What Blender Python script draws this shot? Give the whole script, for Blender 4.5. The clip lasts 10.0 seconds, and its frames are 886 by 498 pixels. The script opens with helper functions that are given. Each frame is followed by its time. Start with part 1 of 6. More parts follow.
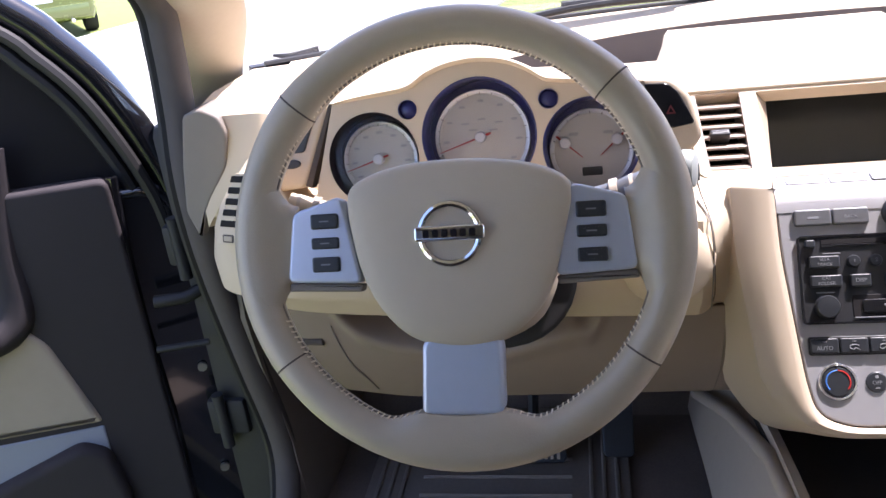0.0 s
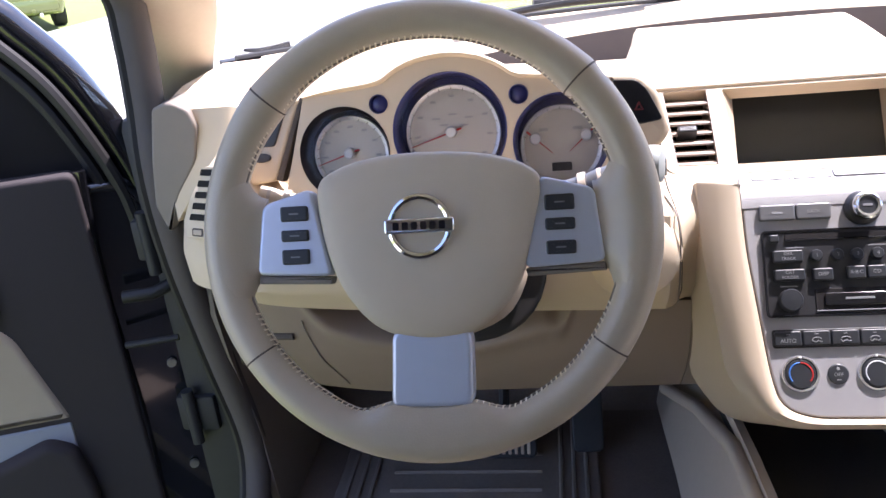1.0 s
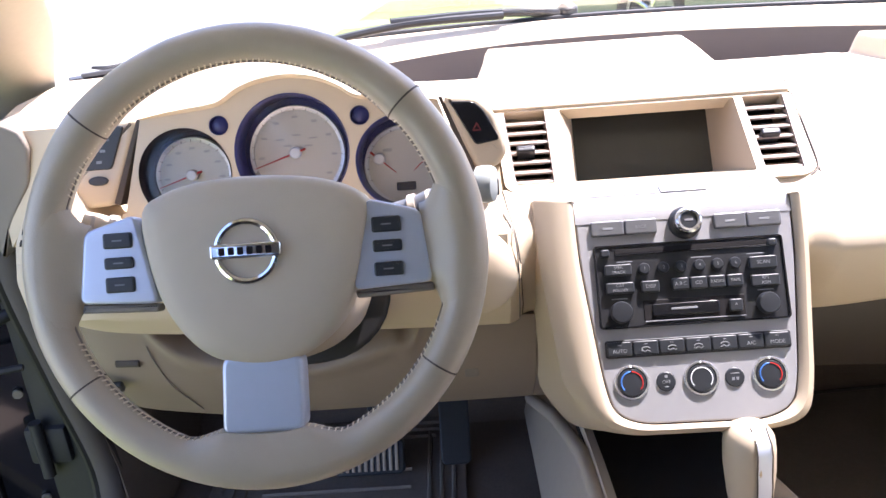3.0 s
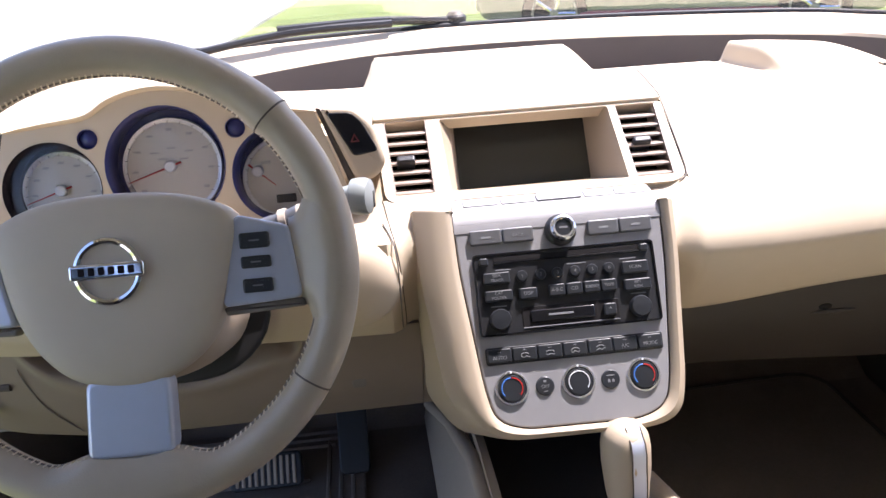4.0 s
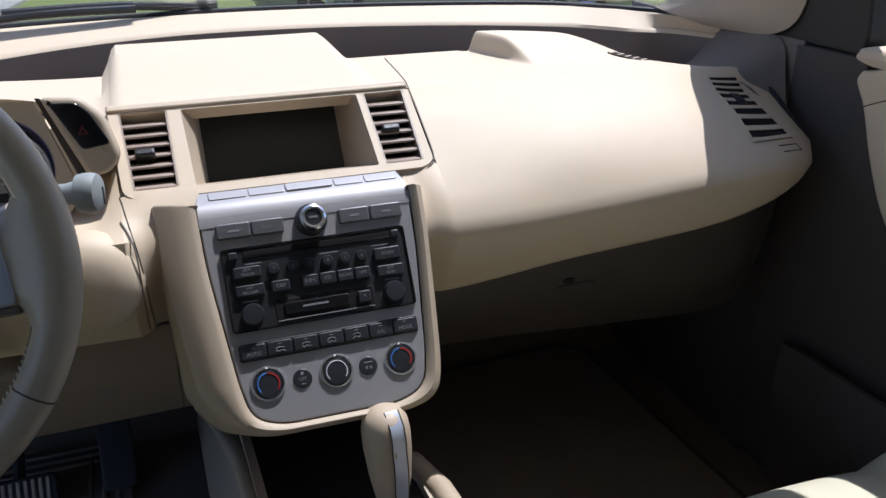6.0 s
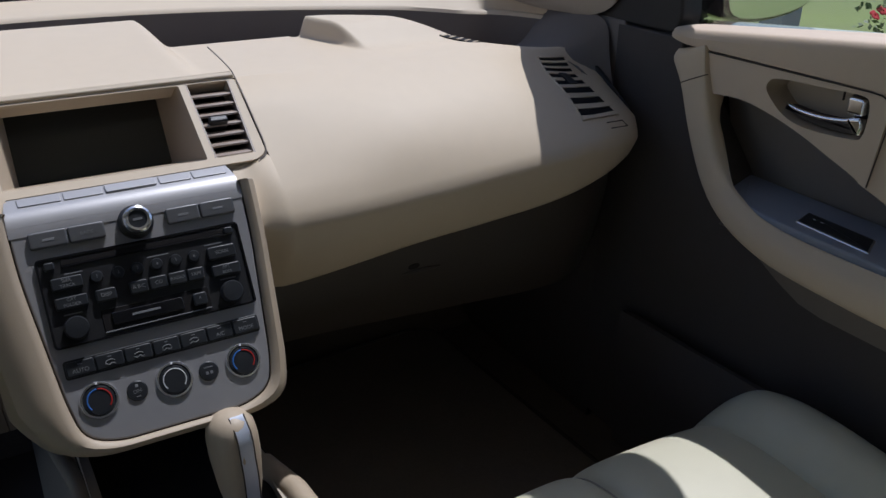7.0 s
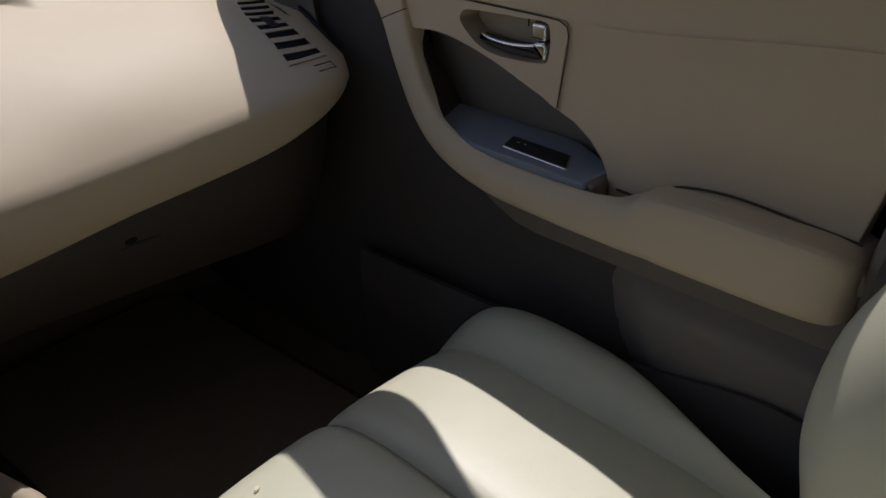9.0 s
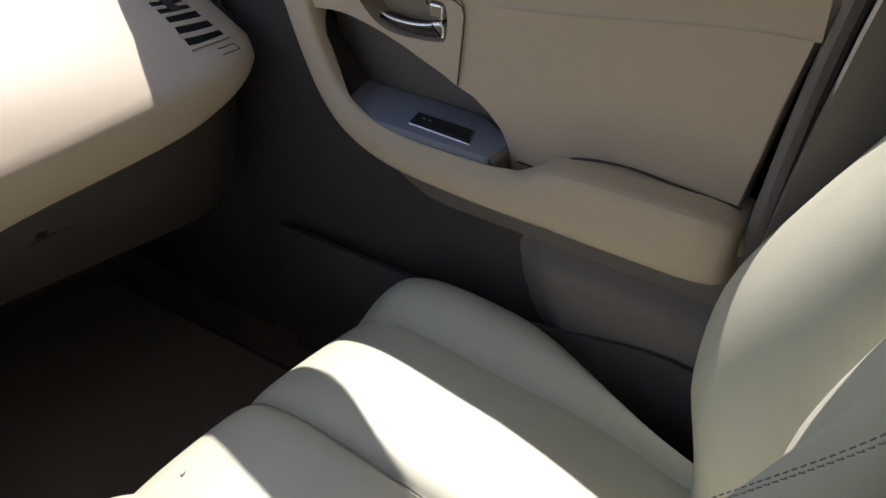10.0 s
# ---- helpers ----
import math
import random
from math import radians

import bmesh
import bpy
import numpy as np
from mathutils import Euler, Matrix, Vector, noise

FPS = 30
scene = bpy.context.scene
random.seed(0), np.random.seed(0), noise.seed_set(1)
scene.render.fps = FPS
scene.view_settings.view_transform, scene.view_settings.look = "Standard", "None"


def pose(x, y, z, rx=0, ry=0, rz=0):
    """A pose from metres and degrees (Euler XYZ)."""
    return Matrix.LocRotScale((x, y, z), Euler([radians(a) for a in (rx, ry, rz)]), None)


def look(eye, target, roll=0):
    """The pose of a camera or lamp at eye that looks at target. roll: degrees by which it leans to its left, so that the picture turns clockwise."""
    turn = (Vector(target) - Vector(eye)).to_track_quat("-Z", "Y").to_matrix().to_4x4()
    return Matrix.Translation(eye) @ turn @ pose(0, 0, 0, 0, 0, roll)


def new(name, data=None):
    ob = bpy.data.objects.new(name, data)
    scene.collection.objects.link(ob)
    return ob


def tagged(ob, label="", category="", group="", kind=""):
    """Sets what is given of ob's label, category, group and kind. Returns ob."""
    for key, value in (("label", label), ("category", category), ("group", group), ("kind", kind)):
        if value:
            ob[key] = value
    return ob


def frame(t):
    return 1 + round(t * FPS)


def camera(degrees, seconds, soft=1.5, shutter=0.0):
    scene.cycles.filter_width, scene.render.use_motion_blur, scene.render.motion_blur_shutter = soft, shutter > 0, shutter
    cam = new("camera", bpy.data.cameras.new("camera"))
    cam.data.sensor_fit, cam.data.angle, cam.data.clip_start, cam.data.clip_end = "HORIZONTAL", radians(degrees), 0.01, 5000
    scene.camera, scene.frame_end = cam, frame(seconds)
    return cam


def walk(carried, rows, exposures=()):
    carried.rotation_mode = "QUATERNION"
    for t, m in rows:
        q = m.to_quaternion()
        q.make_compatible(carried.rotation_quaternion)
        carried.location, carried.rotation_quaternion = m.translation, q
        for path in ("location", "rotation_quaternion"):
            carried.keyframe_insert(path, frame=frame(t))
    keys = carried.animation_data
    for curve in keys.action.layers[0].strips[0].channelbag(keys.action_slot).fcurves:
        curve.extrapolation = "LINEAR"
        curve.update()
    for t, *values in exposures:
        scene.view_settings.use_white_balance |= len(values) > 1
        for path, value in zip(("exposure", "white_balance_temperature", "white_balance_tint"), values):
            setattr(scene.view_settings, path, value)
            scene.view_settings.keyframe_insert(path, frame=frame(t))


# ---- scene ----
cam = camera(55.7, 10.0)

PATH = [
    (0, (0.111, -0.615, 1.298), (-0.243, 1.197, 0.529), -7.1),
    (0.5, (0.114, -0.618, 1.294), (-0.2, 1.201, 0.524), -6.7),
    (1, (0.114, -0.62, 1.294), (-0.177, 1.2, 0.517), -6.2),
    (1.5, (0.121, -0.618, 1.292), (-0.12, 1.213, 0.524), -5.4),
    (2, (0.136, -0.621, 1.298), (-0.034, 1.224, 0.545), -4.8),
    (3.5, (0.189, -0.618, 1.3), (0.222, 1.223, 0.52), -4.2),
    (4, (0.208, -0.619, 1.306), (0.357, 1.216, 0.525), -3.5),
    (4.5, (0.223, -0.62, 1.305), (0.499, 1.198, 0.518), -3.0),
    (5, (0.232, -0.624, 1.307), (0.623, 1.17, 0.514), -2.1),
    (6.5, (0.259, -0.619, 1.297), (1.025, 1.031, 0.465), 0.3),
    (7, (0.271, -0.615, 1.301), (1.196, 0.941, 0.45), 0.6),
    (7.5, (0.29, -0.612, 1.298), (1.356, 0.844, 0.435), 0.8),
    (8, (0.305, -0.612, 1.302), (1.469, 0.739, 0.397), 1.1),
    (8.5, (0.313, -0.615, 1.312), (1.547, 0.636, 0.356), 0.9),
    (9, (0.322, -0.63, 1.32), (1.619, 0.52, 0.322), 0.5),
    (9.5, (0.329, -0.644, 1.338), (1.672, 0.413, 0.299), -0.1),
    (10, (0.33, -0.662, 1.359), (1.677, 0.334, 0.267), 0.2),
]
walk(cam, [(t, look(eye, target, roll)) for t, eye, target, roll in PATH],
     [(0, 2.1, 6200, 27), (1, 2.2, 6200, 27), (2, 2.7, 6200, 27), (3.5, 2.3, 6200, 25), (4.5, 1.55, 6300, 24), (5, 1.3, 6250, 21), (6.5, 0.2, 5700, 16), (7, -0.1, 5750, 16),
      (7.5, -0.3, 5900, 16), (8, -0.6, 6050, 16), (8.5, -0.35, 6100, 16), (9, -0.1, 6200, 17), (9.5, 0.5, 6150, 17), (10, 0.85, 6150, 18)])

# ---------- world, sun and exposure ----------
SUN = Vector((0.412, 0.29, 1.0)).normalized()
world = bpy.data.worlds.new("sky")
scene.world = world
world.use_nodes = True
wn = world.node_tree
sky = wn.nodes.new("ShaderNodeTexSky")
sky.sky_type, sky.sun_disc = "NISHITA", False
sky.sun_elevation = math.asin(SUN.z)
sky.sun_rotation = math.atan2(SUN.x, SUN.y)
wn.links.new(sky.outputs[0], wn.nodes["Background"].inputs[0])
wn.nodes["Background"].inputs[1].default_value = 0.133
sun = new("sun", bpy.data.lights.new("sun", "SUN"))
sun.data.energy, sun.data.angle, sun.data.color = 3.9, radians(0.5), (1.0, 0.968, 0.915)
sun.matrix_world = look(SUN * 20, (0, 0, 0))


# ---------- materials ----------
def mat(name, color, rough=0.5, metal=0.0, var=0.08, scale=30.0, bump=0.0, bscale=400.0, coat=0.0, random_hue=0.0, detail=4.0, dark=None, spec=0.5):
    """A surface with two scales of colour variation and a fine relief."""
    m = bpy.data.materials.new(name)
    m.use_nodes = True
    t = m.node_tree
    b = t.nodes["Principled BSDF"]
    b.inputs["Roughness"].default_value, b.inputs["Metallic"].default_value = rough, metal
    b.inputs["Coat Weight"].default_value = coat
    b.inputs["Specular IOR Level"].default_value = spec
    b.inputs["Coat Roughness"].default_value = 0.05
    geo = t.nodes.new("ShaderNodeNewGeometry")
    big, small = (t.nodes.new("ShaderNodeTexNoise") for _ in range(2))
    big.inputs["Scale"].default_value, small.inputs["Scale"].default_value = scale * 0.2, scale * 4
    big.inputs["Detail"].default_value = detail
    ramp = t.nodes.new("ShaderNodeMix")
    ramp.data_type = "RGBA"
    add = t.nodes.new("ShaderNodeMath")
    add.operation = "MULTIPLY_ADD"
    add.inputs[1].default_value = 0.4
    for n in (big, small):
        t.links.new(geo.outputs["Position"], n.inputs["Vector"])
    half = t.nodes.new("ShaderNodeMath")
    half.operation = "MULTIPLY"
    half.inputs[1].default_value = 0.6
    t.links.new(big.outputs[0], half.inputs[0])
    t.links.new(small.outputs[0], add.inputs[0])
    t.links.new(half.outputs[0], add.inputs[2])
    t.links.new(add.outputs[0], ramp.inputs[0])
    lo = dark or [c * (1 - 2 * var) for c in color]
    hi = [min(1, c * (1 + 2 * var)) for c in color]
    ramp.inputs[6].default_value, ramp.inputs[7].default_value = (*lo, 1), (*hi, 1)
    out = ramp.outputs[2]
    if random_hue:
        info = t.nodes.new("ShaderNodeObjectInfo")
        hsv = t.nodes.new("ShaderNodeHueSaturation")
        rng = t.nodes.new("ShaderNodeMapRange")
        rng.inputs[3].default_value, rng.inputs[4].default_value = 1 - random_hue, 1 + random_hue
        t.links.new(info.outputs["Random"], rng.inputs[0])
        t.links.new(rng.outputs[0], hsv.inputs["Value"])
        t.links.new(out, hsv.inputs["Color"])
        out = hsv.outputs[0]
    t.links.new(out, b.inputs["Base Color"])
    rr = t.nodes.new("ShaderNodeMapRange")
    rr.inputs[3].default_value, rr.inputs[4].default_value = max(0.02, rough - 0.08), min(1, rough + 0.08)
    t.links.new(big.outputs[0], rr.inputs[0])
    t.links.new(rr.outputs[0], b.inputs["Roughness"])
    if bump:
        grain = t.nodes.new("ShaderNodeTexNoise")
        grain.inputs["Scale"].default_value, grain.inputs["Detail"].default_value = bscale, 3
        t.links.new(geo.outputs["Position"], grain.inputs["Vector"])
        bp = t.nodes.new("ShaderNodeBump")
        bp.inputs["Strength"].default_value, bp.inputs["Distance"].default_value = bump, 0.001
        t.links.new(grain.outputs[0], bp.inputs["Height"])
        t.links.new(bp.outputs[0], b.inputs["Normal"])
    return m


def pane_mat(name, tint=(1, 1, 1), gloss=1.0):
    m = bpy.data.materials.new(name)
    m.use_nodes = True
    t = m.node_tree
    t.nodes.remove(t.nodes["Principled BSDF"])
    clear, shiny, mix = t.nodes.new("ShaderNodeBsdfTransparent"), t.nodes.new("ShaderNodeBsdfGlossy"), t.nodes.new("ShaderNodeMixShader")
    clear.inputs[0].default_value = (*tint, 1)
    shiny.inputs["Roughness"].default_value = 0.03
    fr, k = t.nodes.new("ShaderNodeFresnel"), t.nodes.new("ShaderNodeMath")
    fr.inputs[0].default_value, k.operation = 1.45, "MULTIPLY"
    k.inputs[1].default_value = gloss
    t.links.new(fr.outputs[0], k.inputs[0])
    t.links.new(k.outputs[0], mix.inputs[0])
    t.links.new(clear.outputs[0], mix.inputs[1])
    t.links.new(shiny.outputs[0], mix.inputs[2])
    t.links.new(mix.outputs[0], t.nodes["Material Output"].inputs[0])
    return m


BEIGE = mat("beige soft plastic", (0.60, 0.486, 0.348), 0.6, var=0.03, scale=12, bump=0.12, bscale=900)
DOOR_BEIGE = mat("beige door vinyl", (0.61, 0.49, 0.365), 0.62, var=0.04, scale=10, bump=0.2, bscale=800)
BEIGE_TRIM = mat("beige hard plastic", (0.43, 0.345, 0.25), 0.5, var=0.03, scale=15, bump=0.12, bscale=900)
CLUSTER = mat("beige satin panel", (0.47, 0.385, 0.28), 0.38, var=0.03, scale=15, bump=0.05, bscale=700)
TAUPE = mat("taupe grained plastic", (0.34, 0.285, 0.225), 0.55, var=0.05, scale=14, bump=0.3, bscale=800)
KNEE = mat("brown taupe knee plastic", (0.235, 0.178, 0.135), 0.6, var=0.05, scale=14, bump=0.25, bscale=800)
# brown taken far down to put the under-dash shade into the colour
GLOVE_DIMMED = mat("glove box brown, darkened for shade", (0.048, 0.037, 0.029), 0.55, var=0.06, scale=14, bump=0.3, bscale=800)
DOOR_LOW = mat("charcoal taupe door plastic", (0.085, 0.074, 0.070), 0.7, var=0.06, scale=14, bump=0.3, bscale=800, spec=0.2)
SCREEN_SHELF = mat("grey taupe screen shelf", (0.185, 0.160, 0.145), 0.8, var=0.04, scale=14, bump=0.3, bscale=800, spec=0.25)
TAUPE_DARK = mat("dark taupe plastic", (0.20, 0.17, 0.145), 0.6, var=0.06, scale=14, bump=0.3, bscale=800)
PILLAR = mat("woven pillar trim", (0.44, 0.38, 0.31), 0.75, var=0.05, scale=40, bump=0.4, bscale=1200)
LEATHER_RIM = mat("beige rim leather", (0.395, 0.335, 0.255), 0.32, var=0.05, scale=20, bump=0.18, bscale=700)
LEATHER_PAD = mat("beige airbag vinyl", (0.475, 0.41, 0.32), 0.55, var=0.04, scale=16, bump=0.14, bscale=900)
LEATHER_SEAT = mat("cream seat leather", (0.58, 0.555, 0.415), 0.45, var=0.05, scale=10, bump=0.2, bscale=800)
THREAD = mat("tan thread", (0.68, 0.59, 0.45), 0.8, var=0.1, scale=200)
THREAD_GREY = mat("grey thread", (0.34, 0.32, 0.28), 0.8, var=0.1, scale=200)
SEAM = mat("dark seam", (0.07, 0.055, 0.045), 0.8, var=0.1)
SILVER = mat("silver painted plastic", (0.37, 0.36, 0.365), 0.42, metal=0.35, var=0.03, scale=25, bump=0.03, bscale=1500)
SILVER_SPOKE = mat("satin silver spoke paint", (0.55, 0.59, 0.69), 0.32, metal=0.45, var=0.03, scale=25)
KEY_GREY = mat("grey stalk plastic", (0.27, 0.29, 0.28), 0.5, var=0.05, scale=30)
KEY_PRINT = mat("pale key print", (0.24, 0.243, 0.247), 0.5, var=0.04)
SILVER_KEY = mat("grey satin key", (0.15, 0.15, 0.155), 0.4, metal=0.4, var=0.04, scale=25)
CHROME = mat("chrome", (0.82, 0.82, 0.84), 0.08, metal=1.0, var=0.02, scale=60)
BLACK = mat("black matt plastic", (0.018, 0.018, 0.02), 0.45, var=0.15, scale=40, bump=0.1, bscale=900)
BLACK_KEY = mat("black rubber key", (0.022, 0.024, 0.028), 0.4, var=0.12, scale=60, bump=0.08, bscale=900)
BLACK_GLOSS = mat("black gloss plastic", (0.01, 0.01, 0.012), 0.15, var=0.1)
SCREEN = mat("dark display glass", (0.045, 0.046, 0.042), 0.22, var=0.05, scale=8)
BROWN_SLAT = mat("brown vent slat", (0.34, 0.265, 0.215), 0.45, var=0.08, scale=40)
VENT_DEEP = mat("vent duct black", (0.012, 0.01, 0.01), 0.7, var=0.1, spec=0.2)
DIAL = mat("silver grey dial", (0.58, 0.555, 0.49), 0.5, metal=0.1, var=0.03, scale=40)
KNOB_RING = mat("bright knob ring", (0.80, 0.80, 0.82), 0.16, metal=0.9, var=0.02)
DIAL_RING = mat("pale dial ring", (0.62, 0.63, 0.66), 0.3, metal=0.5, var=0.03)
BLUE_WELL = mat("deep blue gauge well", (0.022, 0.025, 0.115), 0.35, var=0.1, scale=30)
DARK_WELL = mat("black gauge well", (0.012, 0.009, 0.012), 0.7, var=0.1, scale=30, spec=0.12)
RED = mat("red needle", (0.45, 0.02, 0.015), 0.4, var=0.05)
RED_DIM = mat("dim red print", (0.10, 0.010, 0.012), 0.4, var=0.05)
BLUE_PRINT = mat("blue print", (0.04, 0.16, 0.5), 0.4, var=0.05)
WHITE_PRINT = mat("white print", (0.7, 0.71, 0.72), 0.5, var=0.04)
DIAL_PRINT = mat("faint dial print", (0.40, 0.39, 0.37), 0.5, var=0.04)
GREY_PRINT = mat("grey print", (0.20, 0.20, 0.21), 0.5, var=0.04)
CARPET = mat("dark carpet", (0.18, 0.141, 0.119), 0.95, var=0.2, scale=60, bump=0.8, bscale=500)
MAT_RUBBER = mat("brown floor mat", (0.22, 0.183, 0.155), 0.85, var=0.15, scale=40, bump=0.5, bscale=600)
CONSOLE = mat("taupe console plastic", (0.47, 0.40, 0.325), 0.6, var=0.06, scale=20, bump=0.3, bscale=700)
RUBBER = mat("black rubber seal", (0.014, 0.013, 0.013), 0.6, var=0.15, scale=40)
PAINT_BLACK = mat("black car paint", (0.008, 0.008, 0.010), 0.12, var=0.1, coat=1.0)
PANEL_GREY = mat("charcoal door vinyl", (0.040, 0.035, 0.037), 0.7, var=0.05, scale=14, bump=0.3, bscale=700, spec=0.15)
BELT = mat("grey seat belt webbing", (0.10, 0.095, 0.09), 0.8, var=0.1, scale=80, bump=0.6, bscale=900)
BLUE_GREY = mat("blue grey switch panel", (0.25, 0.27, 0.32), 0.58, metal=0.05, var=0.04, scale=20)
HINGE = mat("black painted hinge steel", (0.02, 0.02, 0.021), 0.65, var=0.15, scale=40)
METAL = mat("bare hinge steel", (0.30, 0.29, 0.26), 0.45, metal=0.8, var=0.15, scale=40)
HEADLINER = mat("grey headliner cloth", (0.46, 0.44, 0.41), 0.95, var=0.04, scale=60, bump=0.5, bscale=900)
GRASS = mat("lawn grass", (0.16, 0.20, 0.048), 0.9, var=0.22, scale=3, bump=0.8, bscale=40)
CONCRETE = mat("pale concrete", (0.36, 0.35, 0.31), 0.9, var=0.08, scale=2, bump=0.4, bscale=60)
LEAF = mat("bush leaf", (0.075, 0.12, 0.035), 0.6, var=0.25, scale=20)
PETAL = mat("red petal", (0.55, 0.012, 0.02), 0.6, var=0.12, scale=30)
BARK = mat("stem bark", (0.12, 0.09, 0.06), 0.9, var=0.15, scale=30)
GREEN_PAINT = mat("olive green car paint", (0.16, 0.19, 0.055), 0.25, metal=0.3, var=0.05, coat=0.8)
GREY_PAINT = mat("pewter car paint", (0.30, 0.31, 0.28), 0.3, metal=0.3, var=0.05, coat=0.6)
RED_PAINT = mat("maroon car paint", (0.22, 0.03, 0.03), 0.3, var=0.08, coat=0.6)
TYRE = mat("tyre rubber", (0.02, 0.02, 0.02), 0.8, var=0.1)
CAR_GLASS = mat("dark car window", (0.02, 0.024, 0.028), 0.06, var=0.05)
LAMP_RED = mat("red tail lamp", (0.35, 0.01, 0.01), 0.15, var=0.05)
GLASS = pane_mat("clear glass", (0.97, 0.98, 0.97), 0.35)
PRIVACY_GLASS = pane_mat("privacy glass", (0.20, 0.215, 0.21), 0.5)
GAUGE_GLASS = pane_mat("gauge lens", (0.96, 0.96, 0.97), 0.5)
MIRROR = mat("mirror glass", (0.75, 0.78, 0.82), 0.03, metal=1.0, var=0.01)


# ---------- shape helpers ----------
def thing(name, at, label, category, group="", kind=""):
    ob = new(name)
    ob.location = at
    ob.empty_display_size = 0.05
    return tagged(ob, label, category, group, kind)


def link(name, bm, material):
    bmesh.ops.recalc_face_normals(bm, faces=bm.faces)
    for fc in bm.faces:
        fc.smooth = len(fc.verts) <= 4
    me = bpy.data.meshes.new(name)
    bm.to_mesh(me)
    bm.free()
    me.materials.append(material)
    me.set_sharp_from_angle(angle=radians(38))
    return new(name, me)


def base_of(ob):
    p = Vector((0, 0, 0))
    while ob:
        p += ob.location
        ob = ob.parent
    return p


def part(name, bm, material, parent, label="", m=None):
    """One mesh under a thing or under a part; the mesh is given in world metres, or in those of m."""
    if m is not None:
        bm.transform(m)
    centre = sum((v.co for v in bm.verts), Vector()) / max(1, len(bm.verts))
    bm.transform(Matrix.Translation(-centre))
    ob = link(name, bm, material)
    ob.parent = parent
    ob.location = centre - base_of(parent)
    return tagged(ob, label)


def single(name, bm, material, label, category, group="", kind="", m=None):
    if m is not None:
        bm.transform(m)
    centre = sum((v.co for v in bm.verts), Vector()) / max(1, len(bm.verts))
    bm.transform(Matrix.Translation(-centre))
    ob = link(name, bm, material)
    ob.location = centre
    return tagged(ob, label, category, group, kind)


def axes(o, ex, ey):
    ex = Vector(ex).normalized()
    n = ex.cross(Vector(ey)).normalized()
    ey = n.cross(ex)
    return Matrix(((ex.x, ey.x, n.x, o[0]), (ex.y, ey.y, n.y, o[1]), (ex.z, ey.z, n.z, o[2]), (0, 0, 0, 1)))


def rrect(cx, cy, w, h, r, n=5):
    r = min(r, w / 2 - 1e-4, h / 2 - 1e-4)
    out = []
    for sx, sy, a0 in ((1, 1, 0), (-1, 1, 90), (-1, -1, 180), (1, -1, 270)):
        for i in range(n + 1):
            a = radians(a0 + 90 * i / n)
            out.append((cx + sx * (w / 2 - r) + r * math.cos(a), cy + sy * (h / 2 - r) + r * math.sin(a)))
    return out


def circle(cx, cy, r, n=32, ry=None):
    return [(cx + r * math.cos(2 * math.pi * i / n), cy + (ry or r) * math.sin(2 * math.pi * i / n)) for i in range(n)]


def rounded(points, r, n=4):
    """A polygon with its corners rounded; r: one radius or one for each corner."""
    out, k = [], len(points)
    for i, p in enumerate(points):
        p, a, b = Vector(p), Vector(points[i - 1]), Vector(points[(i + 1) % k])
        rad = r[i] if isinstance(r, (list, tuple)) else r
        d = min(rad, (a - p).length * 0.49, (b - p).length * 0.49)
        s, e = p + (a - p).normalized() * d, p + (b - p).normalized() * d
        for j in range(n + 1):
            u = j / n
            out.append(tuple((1 - u) ** 2 * s + 2 * u * (1 - u) * p + u * u * e))
    return out


def smooth_loop(points, n=6, closed=True):
    """A Catmull-Rom curve through points of any dimension."""
    k, out = len(points), []
    pts = [Vector(p) for p in points]
    for i in range(k if closed else k - 1):
        p0, p1, p2, p3 = (pts[(i + j) % k] if closed else pts[min(max(i + j, 0), k - 1)] for j in (-1, 0, 1, 2))
        for j in range(n):
            u = j / n
            out.append(0.5 * (2 * p1 + (p2 - p0) * u + (2 * p0 - 5 * p1 + 4 * p2 - p3) * u * u + (3 * p1 - p0 - 3 * p2 + p3) * u**3))
    if not closed:
        out.append(pts[-1])
    return out


def inset(loop, d):
    k, out = len(loop), []
    area = sum(loop[i - 1][0] * loop[i][1] - loop[i][0] * loop[i - 1][1] for i in range(k))
    s = 1 if area > 0 else -1
    for i in range(k):
        a, b = Vector(loop[i - 1][:2]), Vector(loop[(i + 1) % k][:2])
        t = b - a
        t = t.normalized() if t.length > 1e-9 else Vector((1, 0))
        out.append((loop[i][0] - s * t.y * d, loop[i][1] + s * t.x * d))
    return out


def loft(sections, caps=True, closed=False, first=True):
    """Skins closed loops of equal length."""
    bm = bmesh.new()
    rings = [[bm.verts.new(Vector(p)) for p in s] for s in sections]
    pairs = list(zip(rings, rings[1:])) + ([(rings[-1], rings[0])] if closed else [])
    for a, b in pairs:
        for i in range(len(a)):
            bm.faces.new((a[i - 1], a[i], b[i], b[i - 1]))
    if caps and not closed:
        if first:
            bm.faces.new(rings[0])
        bm.faces.new(rings[-1][::-1])
    return bm


def slab(outline, z0, z1, bevel=0.002, seg=3, back=0.0):
    """An outline with depth and a rounded front edge."""
    secs = []
    if back:
        secs.append([(x, y, z0) for x, y in inset(outline, back)])
        secs.append([(x, y, z0 + back) for x, y in outline])
    else:
        secs.append([(x, y, z0) for x, y in outline])
    for i in range(seg + 1):
        a = radians(90 * i / seg)
        ring = inset(outline, bevel * (1 - math.cos(a))) if i else outline
        secs.append([(x, y, z1 - bevel + bevel * math.sin(a)) for x, y in ring])
    secs.append([(x, y, z1) for x, y in inset(outline, bevel * 1.25 + 0.0002)])
    return loft(secs)


